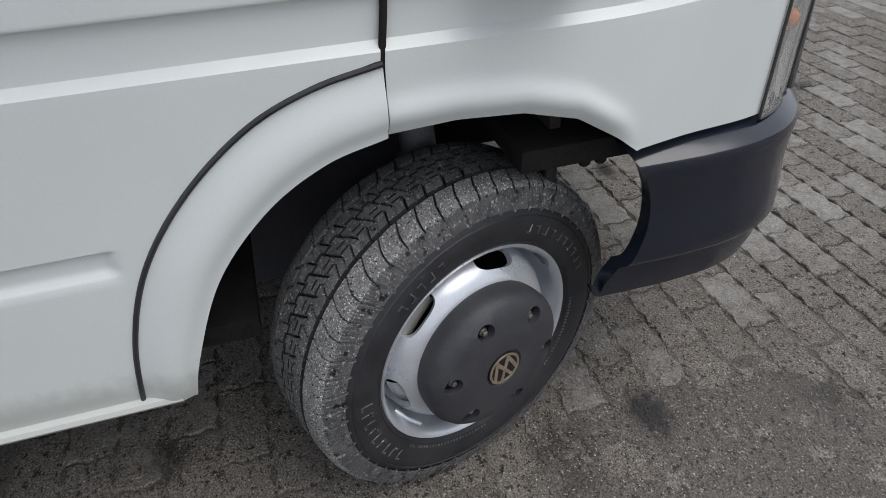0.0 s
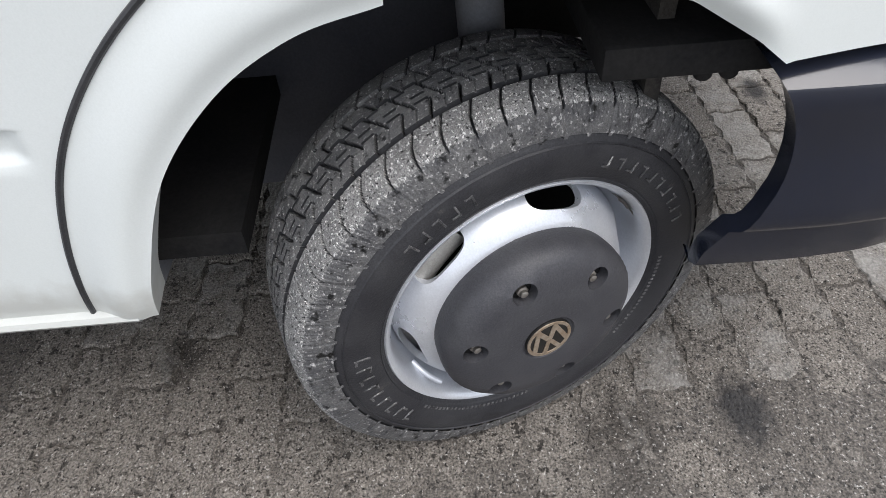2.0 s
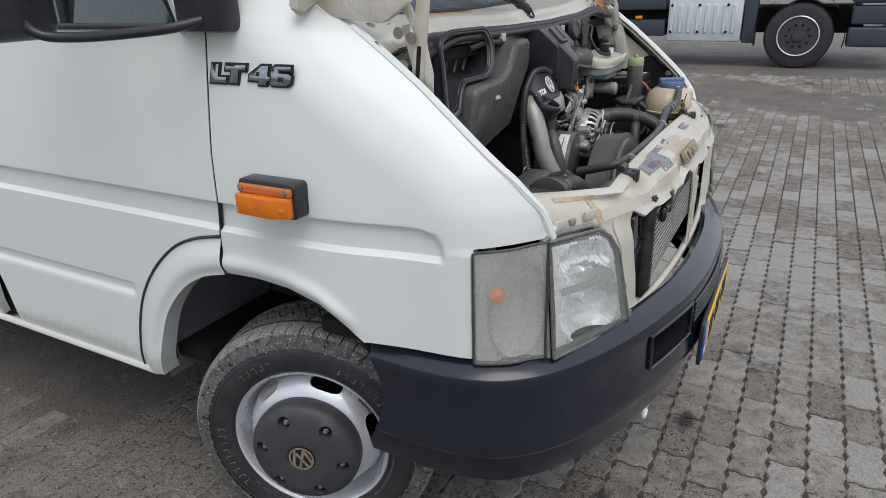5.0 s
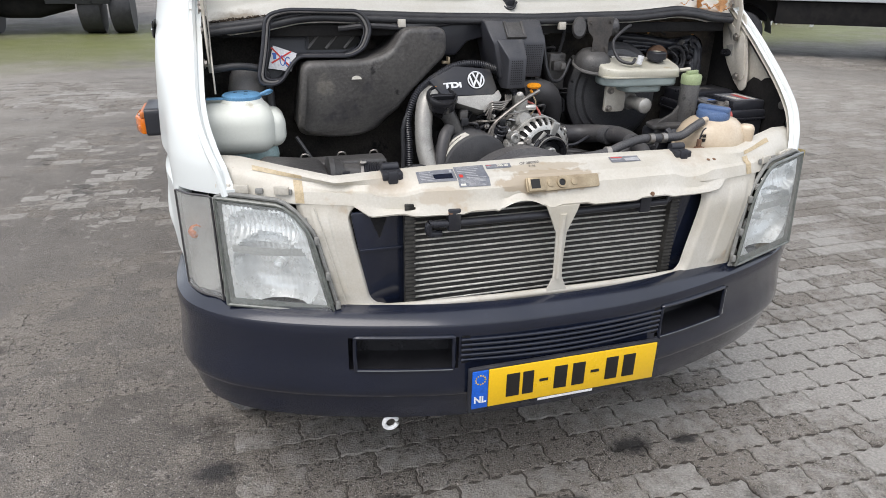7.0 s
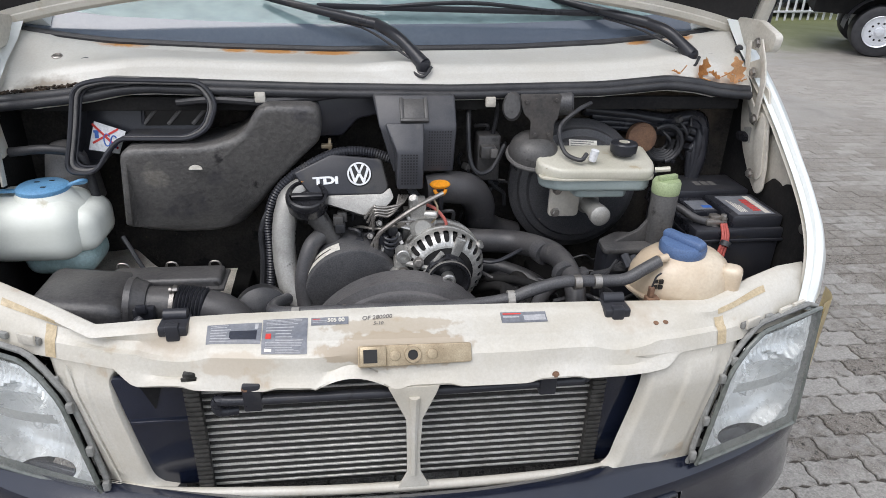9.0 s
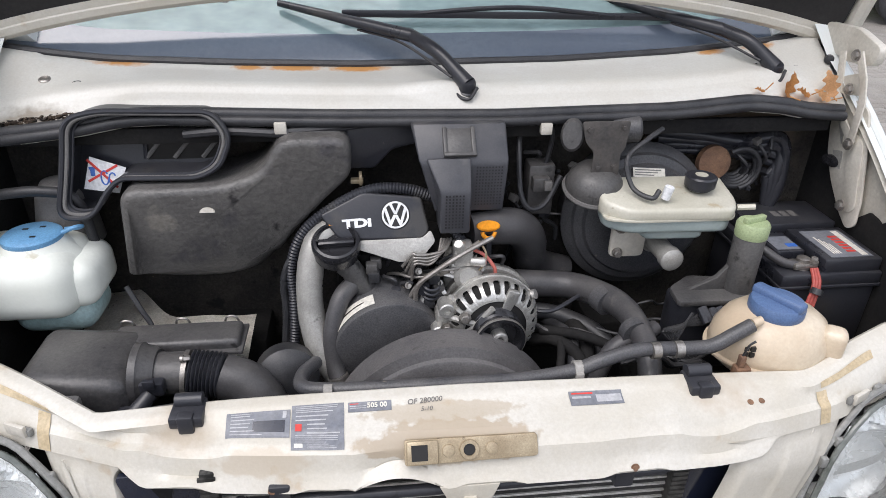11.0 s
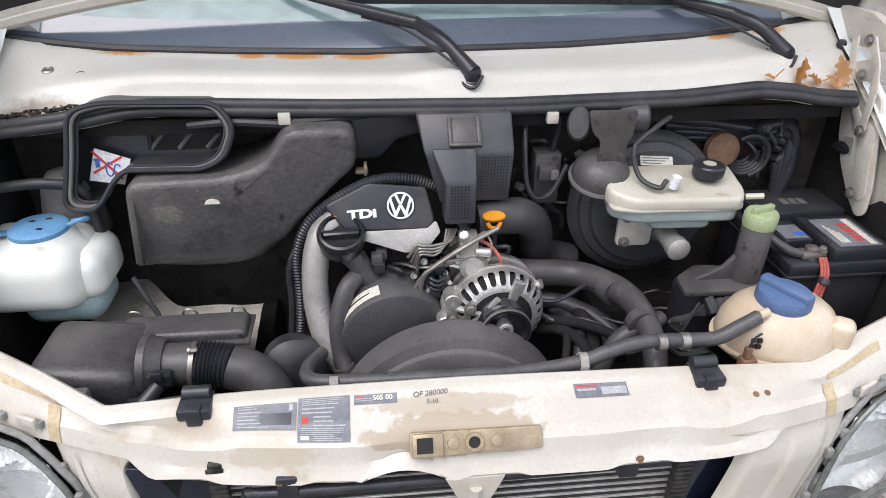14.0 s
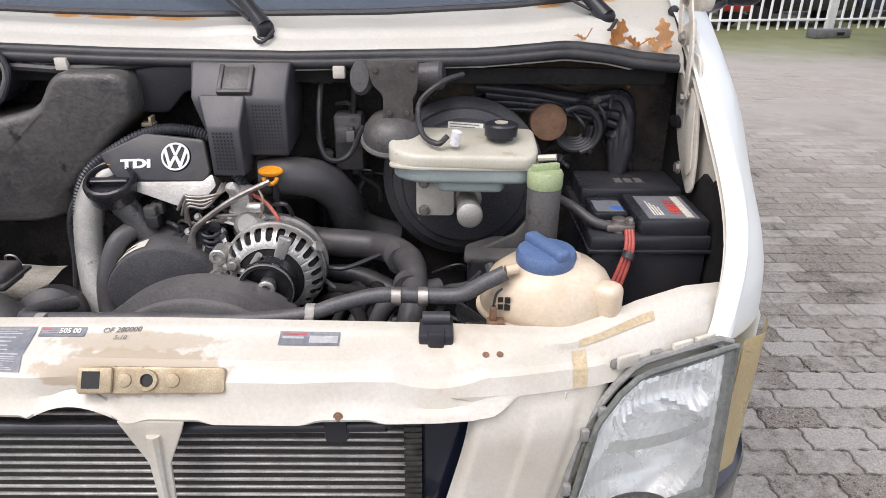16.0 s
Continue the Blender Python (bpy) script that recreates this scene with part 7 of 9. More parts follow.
# alternator
AX = axis((0.098, 0.53, 1.012), (0.03, -1, 0.03)) @ Matrix.Diagonal((1.08, 1.08, 1.0, 1))
alt = part("alternator", lathe([(0.050, 0.0), (0.072, 0.004), (0.076, 0.014), (0.076, 0.075), (0.072, 0.085), (0.048, 0.098), (0.0, 0.10)], AX, 40), DARK, en, "cast aluminium alternator with slots")
cage = [(0.055, 0.097), (0.062, 0.096), (0.070, 0.091), (0.079, 0.080), (0.0825, 0.066), (0.083, 0.052)]
part("slotted_end", holed(cage, 26, 0.46, radians(4.3), 0.26, AX, 0.1, 4.0, 4, 24, 0.010, 0.03), ALU, alt, "slotted cast end shield")
part("stator", lathe([(0.079, 0.052), (0.0805, 0.046), (0.0805, 0.022), (0.079, 0.016)], AX, 60, cap=False), STEEL, alt)
part("rear_shield", lathe([(0.083, 0.016), (0.083, 0.0), (0.074, -0.012), (0.05, -0.02)], AX, 48, cap=False), ALU, alt)
for z0, z1, r0 in ((0.044, 0.053, 0.0850), (0.012, 0.019, 0.0850)):
    part("cage_ring", lathe([(r0 - 0.006, z0), (r0, z0 + 0.001), (r0, z1 - 0.001), (r0 - 0.006, z1)], AX, 40), ALU, alt)
part("pulley", lathe([(0.030, 0.094), (0.044, 0.098), (0.0415, 0.103), (0.044, 0.108), (0.0415, 0.113), (0.044, 0.118), (0.0415, 0.123), (0.0445, 0.128), (0.0445, 0.138), (0.038, 0.139), (0.034, 0.128), (0.031, 0.118), (0.0, 0.116)], AX, 44), GLOSSBLACK, alt)
part("pulley_nut", lathe([(0.014, 0.115), (0.014, 0.136), (0.0115, 0.138), (0.0075, 0.138), (0.0065, 0.130), (0.0, 0.130)], AX, 24), ALU, alt)
part("pulley_rim", lathe([(0.0448, 0.136), (0.0450, 0.1375), (0.0445, 0.1395), (0.0430, 0.1400)], AX, 44, cap=False), STEEL, alt)
bm = prism(rounded([(-0.008, 0.040), (0.010, 0.040), (0.012, 0.080), (-0.010, 0.080)], 0.004), 0.012, AX @ Matrix.Rotation(radians(-22), 4, "Z") @ Matrix.Translation((0, 0, 0.088)), 0.003)
part("cast_arm", bm, ALU, alt)
for q, w in ((158, 0.092), (186, 0.098), (205, 0.086)):
    d = Vector((math.cos(radians(q)), math.sin(radians(q)), 0))
    part("ring_boss", lathe([(0.014, -0.02), (0.014, 0.012), (0.012, 0.014), (0.007, 0.014), (0.0065, 0.006), (0.0, 0.005)], AX @ Matrix.Translation(d * w + Vector((0, 0, 0.072))), 20), ALU, alt)
    part("cast_web", box(-0.016, 0.016, -0.004, 0.004, -0.012, 0.006, 0.002, None, AX @ Matrix.Translation(d * (w - 0.026) + Vector((0, 0, 0.074))) @ Matrix.Rotation(radians(q), 4, "Z")), ALU, alt)
for a, r in ((radians(150), 0.088), (radians(30), 0.09), (radians(200), 0.092)):
    bm = tube([(AX @ Vector((0.07 * math.cos(a), 0.07 * math.sin(a), 0.05))), (AX @ Vector((r * math.cos(a), r * math.sin(a), 0.06)))], 0.010, 10, 3)
    part("lug", bm, ALU, alt)
bm = tube([(0.00, 0.47, 1.03), (0.03, 0.44, 1.035), (0.07, 0.43, 1.03), (0.095, 0.42, 1.045)], 0.007, 8, 6)
tube([(0.02, 0.45, 0.985), (0.055, 0.43, 1.02), (0.09, 0.42, 1.07)], 0.006, 8, 6, bm)
tube([(-0.005, 0.46, 0.99), (0.012, 0.45, 1.01)], 0.018, 14, 3, bm)
box(-0.01, 0.05, 0.455, 0.50, 0.97, 1.04, 0.01, bm)
part("alternator_bracket", bm, ALUD, en, "cast bracket")
for p in ((0.008, 0.438, 1.018), (0.040, 0.430, 1.045), (0.022, 0.432, 0.985)):
    part("bracket_bolt", bolt(p, (0, -1, 0.1), 0.009, 0.010), STEEL, en)
# injection pump with its steel lines and plugs
rng = random.Random(9)
bm = box(0.01, 0.075, 0.53, 0.60, 1.04, 1.11, 0.012)
lathe([(0.028, 0), (0.028, 0.05), (0.018, 0.06)], axis((0.055, 0.545, 1.08), (0, -1, 0.3)), 20, bm)
box(0.035, 0.075, 0.52, 0.545, 1.095, 1.135, 0.004, bm)
part("injection_pump", bm, ALUD, en)
for k in range(5):
    x = -0.10 + 0.028 * k
    part("injector_line", tube([(0.03 + 0.008 * k, 0.525, 1.085), (0.0, 0.505 - 0.003 * k, 1.095 + 0.004 * k), (x + 0.05, 0.51, 1.09 + 0.004 * k), (x + 0.02, 0.535, 1.085), (x, 0.56, 1.07)], 0.0032, 8, 8), STEEL, en, "bent steel fuel line")
for r, pts in ((0.0050, [(0.099, 0.50, 1.175), (0.041, 0.488, 1.149), (-0.018, 0.485, 1.109), (-0.043, 0.485, 1.085), (-0.048, 0.488, 1.05), (-0.047, 0.49, 1.019), (-0.031, 0.50, 1.002)]),
               (0.0042, [(0.075, 0.505, 1.164), (0.009, 0.492, 1.126), (-0.032, 0.490, 1.094), (-0.055, 0.492, 1.062), (-0.058, 0.50, 1.02)])):
    part("fuel_line", tube(pts, r, 8, 8), STEEL, en, "dull steel fuel line")
for k in range(4):
    dz = 0.010 * k
    part("injector_line", tube([(-0.053 - 0.006 * k, 0.500, 1.090 + dz), (-0.052, 0.494, 1.118 + dz), (-0.044, 0.492, 1.130 + dz * 0.6), (-0.021, 0.494, 1.126 + dz * 0.7), (-0.004 + 0.004 * k, 0.50, 1.140 + dz * 0.4), (0.006 + 0.006 * k, 0.53, 1.160)], 0.0030, 8, 8), STEEL, en, "bent steel fuel line")
bm = box(0.026, 0.062, 0.492, 0.530, 1.118, 1.160, 0.004)
box(0.020, 0.070, 0.498, 0.530, 1.096, 1.122, 0.004, bm)
lathe([(0.011, 0), (0.011, 0.022), (0.008, 0.026), (0.0, 0.026)], axis((0.040, 0.500, 1.150), (-0.3, -0.5, 0.8)), 16, bm)
lathe([(0.009, 0), (0.009, 0.024), (0.006, 0.028), (0.0, 0.028)], axis((0.060, 0.496, 1.128), (0.9, -0.4, 0.1)), 16, bm)
part("valve_body", bm, ALU, en, "bright cast valve body")
for k in range(3):
    part("line_ring", lathe([(0.016, 0), (0.019, 0.003), (0.019, 0.008), (0.016, 0.010)], axis((-0.017, 0.500 + 0.004 * k, 1.076 - 0.013 * k), (0.1, -0.4, 0.9)), 20, cap=False), PLASTIC, en)
part("copper_wire", tube([(0.074, 0.500, 1.168), (0.086, 0.492, 1.145), (0.082, 0.492, 1.120), (0.070, 0.50, 1.100)], 0.0022, 6, 8), LOCK, en)
for k in range(30):
    x, y, z = -0.15 + 0.24 * rng.random(), 0.50 + 0.06 * rng.random(), 1.03 + 0.09 * rng.random()
    part("plug", box(x - 0.010, x + 0.012, y - 0.010, y + 0.010, z - 0.010, z + 0.012, 0.003), (DUSTY, PLASTIC, RUBBER)[k % 3], en)
for k in range(20):
    p = Vector((-0.12 + 0.22 * rng.random(), 0.52 + 0.05 * rng.random(), 1.06 + 0.06 * rng.random()))
    q = p + Vector((0.10 * (rng.random() - 0.5), 0.04, -0.10 * rng.random()))
    part("cable", tube([p, p.lerp(q, 0.4) + Vector((0.02, -0.03, 0.03)), q], 0.004, 8, 8), RUBBER, en)
for k in range(8):
    x, z = -0.06 + 0.02 * k, 1.075 + 0.028 * (k % 3)
    part("union_nut", bolt((x, 0.505 + 0.004 * (k % 2), z), (0.2, -1, 0.5), 0.0050, 0.012), (STEEL, ALUD)[k % 2], en)
for k in range(5):
    part("bracket_strip", box(-0.004, 0.004, -0.022, 0.022, -0.0015, 0.0015, 0.0005, None, axis((-0.03 + 0.03 * k, 0.502, 1.06 + 0.016 * (k % 3)), (0.3 * (k - 2), -1, 0.6), 37 * k)), ALU, en)
for k in range(4):
    y0 = 0.36 + 0.02 * (k % 4)
    part("lower_hose", tube([(0.20 + 0.03 * k, y0 + 0.18, 0.93 + 0.012 * (k % 3)), (0.23 + 0.03 * k, y0 + 0.08, 0.975 - 0.01 * (k % 4)), (0.21 + 0.034 * k, y0, 0.94), (0.19 + 0.04 * k, y0 - 0.04, 0.88)], 0.008 + 0.004 * (k % 3), 10, 8), (DARK, RUBBER)[k % 2], en)
rng = random.Random(77)
for k in range(12, 46):
    # thin wires and vacuum lines between the hoses and along the bulkhead
    if k < 18:
        a = Vector((0.16 + 0.30 * rng.random(), 0.33 + 0.20 * rng.random(), 0.96 + 0.05 * rng.random()))
        d = Vector((0.10 + 0.08 * rng.random(), 0.10 * (rng.random() - 0.5), 0.05 * (rng.random() - 0.4)))
    elif k < 32:
        a = Vector((0.16 + 0.14 * rng.random(), 0.66 + 0.04 * rng.random(), 1.06 + 0.24 * rng.random()))
        d = Vector((0.08 * (rng.random() - 0.3), 0.02, -0.14 * rng.random()))
    else:
        a = Vector((0.50 + 0.26 * rng.random(), 0.70, 1.12 + 0.20 * rng.random()))
        d = Vector((0.14 * (rng.random() - 0.5), 0.02, -0.12 * rng.random()))
    sag = Vector((0.03 * (rng.random() - 0.5), -0.035 * rng.random(), 0.03 * (rng.random() - 0.3)))
    part("wire", tube([a, a + d * 0.35 + sag, a + d * 0.7 - sag * 0.4, a + d], 0.0022 + 0.0030 * rng.random(), 7, 6), (RUBBER, RUBBER, HOSE, PLASTIC)[k % 4], en)
    if k % 3 == 0:
        part("connector", box(-0.011, 0.011, -0.008, 0.008, -0.007, 0.007, 0.002, None, axis(a, d)), (PLASTIC, GREYP)[k % 2], en)
part("red_lead", tube([(0.060, 0.515, 1.145), (0.085, 0.505, 1.135), (0.105, 0.50, 1.11), (0.108, 0.50, 1.09)], 0.0036, 8, 8), PINKRED, en, "faded red cable")
part("conduit", tube([(0.02, 0.54, 1.19), (0.045, 0.53, 1.155), (0.075, 0.525, 1.13)], 0.010, 10, 8, ribs=16, depth=0.18), PLASTIC, en)
ds = part("dipstick", tube([(0.098, 0.535, 1.165), (0.10, 0.54, 1.10), (0.10, 0.55, 1.0)], 0.006, 8, 4), PLASTIC, en)
bm = lathe([(0.0, 0.003), (0.018, 0.003), (0.020, 0.0), (0.018, -0.004), (0.0, -0.005)], axis((0.095, 0.530, 1.184), (0, -0.45, 0.9)) @ Matrix.Diagonal((1.15, 0.6, 1, 1)), 24)
tube([(0.095 + 0.012 * math.cos(a), 0.524 + 0.004 * math.sin(a), 1.174 + 0.011 * math.sin(a)) for a in np.linspace(0, -math.pi, 9)], 0.004, 8, 2, bm)
part("handle", bm, ORANGE, ds, "orange dipstick handle")
# hoses to the right
part("charge_hose", tube([(0.065, 0.565, 1.160), (0.12, 0.575, 1.160), (0.172, 0.60, 1.142), (0.204, 0.63, 1.095), (0.215, 0.655, 1.04), (0.25, 0.68, 1.005), (0.31, 0.69, 0.985)], [0.034, 0.037, 0.038, 0.036, 0.036, 0.032], 18, 8), HOSE, en, "thick black charge air hose")
part("radiator_hose", tube([(0.12, 0.58, 1.030), (0.20, 0.575, 1.024), (0.280, 0.56, 1.024), (0.328, 0.50, 1.035), (0.352, 0.43, 1.043), (0.358, 0.35, 1.032), (0.350, 0.29, 1.00), (0.34, 0.26, 0.94)], [0.027, 0.028, 0.028, 0.026, 0.022, 0.021, 0.02], 16, 8), HOSE, en, "grey rubber radiator hose")
for p, q in (((0.322, 0.497, 1.035), (0.332, 0.470, 1.035)), ((0.348, 0.385, 1.034), (0.350, 0.365, 1.033))):
    part("hose_clamp", tube([p, q], 0.0275, 16, 2), BOOST, en)
for k, pts in enumerate(([(0.15, 0.57, 0.96), (0.24, 0.55, 0.965), (0.32, 0.50, 0.95), (0.36, 0.44, 0.92)], [(0.17, 0.50, 0.93), (0.22, 0.45, 0.97), (0.26, 0.40, 0.96), (0.27, 0.36, 0.90)],
                          [(0.40, 0.40, 1.02), (0.36, 0.38, 1.02), (0.31, 0.37, 1.0), (0.28, 0.36, 0.93)], [(0.20, 0.47, 0.98), (0.27, 0.43, 0.99), (0.33, 0.40, 0.97), (0.36, 0.37, 0.90)])):
    part("hose", tube(pts, (0.018, 0.012, 0.016, 0.010)[k], 12, 8), (RUBBER, DARK, HOSE, DARK)[k], en)
part("coolant_pipe", tube([(-0.235, 0.40, 0.985), (-0.252, 0.345, 1.005), (-0.250, 0.295, 1.020), (-0.215, 0.275, 1.026), (-0.12, 0.262, 1.034), (0.0, 0.258, 1.036), (0.12, 0.258, 1.038), (0.20, 0.262, 1.046), (0.25, 0.266, 1.062), (0.31, 0.268, 1.076), (0.38, 0.266, 1.076), (0.43, 0.262, 1.080), (0.465, 0.262, 1.100), (0.497, 0.266, 1.116)], 0.0122, 12, 8), BOOST, en, "thin grey coolant hose along the beam")
for x, z in ((-0.205, 1.028), (0.205, 1.047), (0.335, 1.076), (0.375, 1.076)):
    bm = tube([(x - 0.007, 0.264, z), (x + 0.007, 0.264, z)], 0.0145, 14, 2)
    if abs(x) < 0.3:
        box(x - 0.007, x + 0.007, 0.244, 0.254, z - 0.018, z + 0.004, 0.002, bm)
        box(x - 0.010, x + 0.014, 0.236, 0.256, z - 0.020, z - 0.016, 0.001, bm)
    part("hose_clip", bm, CLIPP if abs(x) < 0.3 else STEEL, en)

# brake booster, brake fluid tank, horn
bo = thing("brake_booster", "black round brake booster with its rusty master cylinder", "brake booster", (0.44, 0.7, 0.95))
part("shell", lathe([(0.150, -0.05), (0.160, 0.0), (0.160, 0.014), (0.164, 0.016), (0.164, 0.022), (0.158, 0.028), (0.146, 0.036), (0.142, 0.044), (0.126, 0.050), (0.121, 0.060), (0.098, 0.066), (0.0, 0.072)], axis((0.448, 0.700, 1.122), (0, -1, 0.08)), 72), BOOST, bo, angle=25)
part("type_label", box(-0.034, 0.034, -0.010, 0.010, 0, 0.001, 0, None, axis((0.448, 0.640, 1.238), (0, -0.75, 0.65), -4)), PAPER, bo, "aged paper label")
for k in range(3):
    part("print", box(-0.030, 0.010 + 0.008 * k, -0.0065 + 0.0055 * k, -0.0045 + 0.0055 * k, 0.001, 0.0014, 0, None, axis((0.448, 0.640, 1.238), (0, -0.75, 0.65), -4)), PEN, bo)
bm = lathe([(0.028, 0.0), (0.028, 0.06), (0.020, 0.065), (0.020, 0.125), (0.023, 0.128), (0.023, 0.146), (0.018, 0.150), (0.0, 0.151)], axis((0.450, 0.630, 1.118), (0.02, -1, 0.0)), 28)
part("master_cylinder", bm, ALUD, bo)
bm = prism(rounded([(-0.04, -0.042), (0.032, -0.042), (0.032, 0.042), (-0.04, 0.042)], 0.012), 0.012, axis((0.395, 0.570, 1.130), (0, -1, 0)), 0.003)
part("flange", bm, BAREZINC, bo)
for z in (1.085, 1.14):
    part("flange_nut", bolt((0.370, 0.557, z + 0.015), (0, -1, 0), 0.008, 0.012), STEEL, bo)
bt = thing("brake_fluid_tank", "aged cream plastic brake fluid tank with a black screw cap", "fluid tank", (0.46, 0.54, 1.14))
bm = prism(rounded([(0.326, 0.490), (0.372, 0.452), (0.575, 0.446), (0.594, 0.476), (0.592, 0.565), (0.345, 0.570)], 0.022), 0.049, Matrix.Translation((-0.022, 0.030, 1.201)), 0.009, None, 3)
for v in bm.verts:
    if v.co.z > 1.225:
        v.co.z -= 0.020 * ease(0.575 - v.co.y, 0, 0.09)
part("tank", bm, BRTANK, bt)
bm = prism(rounded([(0.336, 0.492), (0.378, 0.458), (0.570, 0.452), (0.588, 0.478), (0.586, 0.560), (0.350, 0.565)], 0.022), 0.030, Matrix.Translation((-0.022, 0.030, 1.176)), 0.008, None, 3)
prism(rounded([(0.415, 0.47), (0.535, 0.465), (0.545, 0.55), (0.41, 0.555)], 0.02), 0.028, Matrix.Translation((-0.022, 0.030, 1.156)), 0.008, bm, 3)
part("lower_half", bm, BRLOW, bt, "bluish translucent lower half")
part("tank_seam", prism(rounded([(0.331, 0.466), (0.378, 0.451), (0.578, 0.448), (0.596, 0.476), (0.596, 0.569), (0.341, 0.574)], 0.015), 0.005, Matrix.Translation((-0.022, 0.030, 1.203)), 0.001), BRTANK, bt)
c = part("cap", lathe([(0.022, 1.240), (0.022, 1.246), (0.029, 1.247), (0.030, 1.265), (0.027, 1.268), (0.012, 1.269), (0.0, 1.268)], Matrix.Translation((0.507, 0.540, 0.004)), 32), PLASTIC, bt, "black ribbed cap")
part("cap_print", lathe([(0.012, 1.269), (0.012, 1.2697)], Matrix.Translation((0.507, 0.540, 0.004)), 24), BRTANK, c)
part("sensor", tube([(0.424, 0.505, 1.242), (0.428, 0.502, 1.266)], 0.009, 12, 3), LOGO, bt)
part("sensor_lead", tube([(0.412, 0.508, 1.256), (0.395, 0.50, 1.245), (0.368, 0.53, 1.255), (0.362, 0.56, 1.30), (0.40, 0.57, 1.335), (0.44, 0.60, 1.345)], 0.005, 8, 8), RUBBER, bt)
part("side_spout", tube([(0.57, 0.50, 1.220), (0.600, 0.49, 1.225)], 0.006, 8, 3), BRTANK, bt)
ho = thing("horn", "black bell-shaped horn on a rusty bracket", "horn", (0.31, 0.6, 1.22))
HX_ = axis((0.314, 0.592, 1.228), (0.0, -0.30, 0.95))
part("bell", lathe([(0.056, 0.0), (0.057, 0.010), (0.053, 0.026), (0.043, 0.040), (0.028, 0.048), (0.0, 0.051)], HX_, 36), DUSTY, ho)
part("bell_rim", lathe([(0.054, -0.005), (0.0605, -0.004), (0.0620, 0.0), (0.0600, 0.005), (0.056, 0.005)], HX_, 36, cap=False), GREYP, ho)
RUSTB = material("rust_speckled_black_steel", (0.050, 0.048, 0.047), (0.080, 0.072, 0.066), rough=0.7, scale=40, bump=0.3)
bm = prism(rounded([(0.268, 1.372), (0.362, 1.372), (0.358, 1.318), (0.350, 1.308), (0.352, 1.262), (0.296, 1.262), (0.298, 1.312), (0.280, 1.330)], 0.008), 0.004, Matrix.Translation((0, 0.572, 0)) @ Matrix.Rotation(radians(90), 4, "X"), 0.001)
part("bracket", bm, RUSTB, ho)
part("side_lug", lathe([(0.030, 0), (0.032, 0.012), (0.026, 0.02), (0.0, 0.021)], axis((0.262, 0.60, 1.338), (-0.3, -0.9, 0.2)) @ Matrix.Diagonal((0.7, 1, 1, 1)), 24), DUSTY, ho)
part("relay", lathe([(0.026, 0), (0.026, 0.05), (0.02, 0.055)], axis((0.352, 0.63, 1.335), (1, -0.2, 0.1)), 24), BOOST, ho)
for x, z in ((0.285, 1.356), (0.350, 1.360), (0.308, 1.282), (0.340, 1.282)):
    part("bolt", bolt((x, 0.568, z), (0, -1, 0), 0.0045, 0.005), RUSTB, ho)
bm = box(0.195, 0.25, 0.64, 0.69, 1.15, 1.26, 0.006)
box(0.20, 0.235, 0.62, 0.65, 1.21, 1.24, 0.004, bm)
vb = thing("valve_block", "small dark valve block on the bulkhead", "valve", (0.22, 0.66, 1.15))
part("body", bm, DUSTY, vb)
part("port", box(0.222, 0.238, 0.612, 0.624, 1.215, 1.235, 0.002), GREYP, vb)
part("vacuum_hose", tube([(0.255, 0.62, 1.245), (0.225, 0.61, 1.19), (0.19, 0.60, 1.185), (0.172, 0.61, 1.22), (0.172, 0.65, 1.30), (0.18, 0.68, 1.33)], 0.0055, 8, 8), RUBBER, vb)

# power steering tank
ps = thing("steering_fluid_tank", "black steering fluid bottle with a pale green cap", "fluid tank", (0.57, 0.45, 1.0))
part("bottle", lathe([(0.027, 1.07), (0.028, 1.09), (0.0285, 1.198), (0.026, 1.202)], Matrix.Translation((0.575, 0.445, 0)), 32), DUSTY, ps)
gc = part("cap", lathe([(0.029, 1.188), (0.030, 1.192), (0.030, 1.212), (0.027, 1.217), (0.0, 1.218)], Matrix.Translation((0.575, 0.445, 0)), 32), GREEN, ps, "pale green cap")
part("cap_grip", box(-0.024, 0.024, -0.006, 0.006, 1.214, 1.228, 0.003, None, Matrix.Translation((0.575, 0.445, 0)) @ Matrix.Rotation(radians(18), 4, "Z")), GREEN, gc)
bm = prism(rounded([(0.440, 0.405), (0.600, 0.400), (0.615, 0.455), (0.590, 0.485), (0.50, 0.500), (0.445, 0.46)], 0.012), 0.012, Matrix.Translation((0, 0, 1.062)), 0.003)
prism([(0.47, 1.07), (0.556, 1.07), (0.556, 1.135), (0.53, 1.10)], 0.012, Matrix.Translation((0, 0.455, 0)) @ Matrix.Rotation(radians(90), 4, "X"), 0.002, bm)
part("flange", bm, DUSTY, ps)
part("base", box(0.450, 0.595, 0.415, 0.485, 0.90, 1.062, 0.012), PLASTIC, ps)
rng = random.Random(21)
for k in range(7):
    bm = tube([(0.47 + 0.02 * k * 0.6, 0.40, 1.05 - 0.004 * k), (0.445 - 0.006 * k, 0.38, 1.03), (0.43 + 0.004 * k, 0.37, 0.99), (0.45 + 0.01 * k, 0.36, 0.95)], 0.0035, 6, 8)
    part("lead", bm, RUBBER, ps)
for k, (x, z) in enumerate(((0.485, 1.062), (0.503, 1.058), (0.518, 1.06))):
    part("plug", tube([(x, 0.40, z), (x + 0.006, 0.375, z - 0.018)], 0.010, 8, 3), PLASTIC, ps)

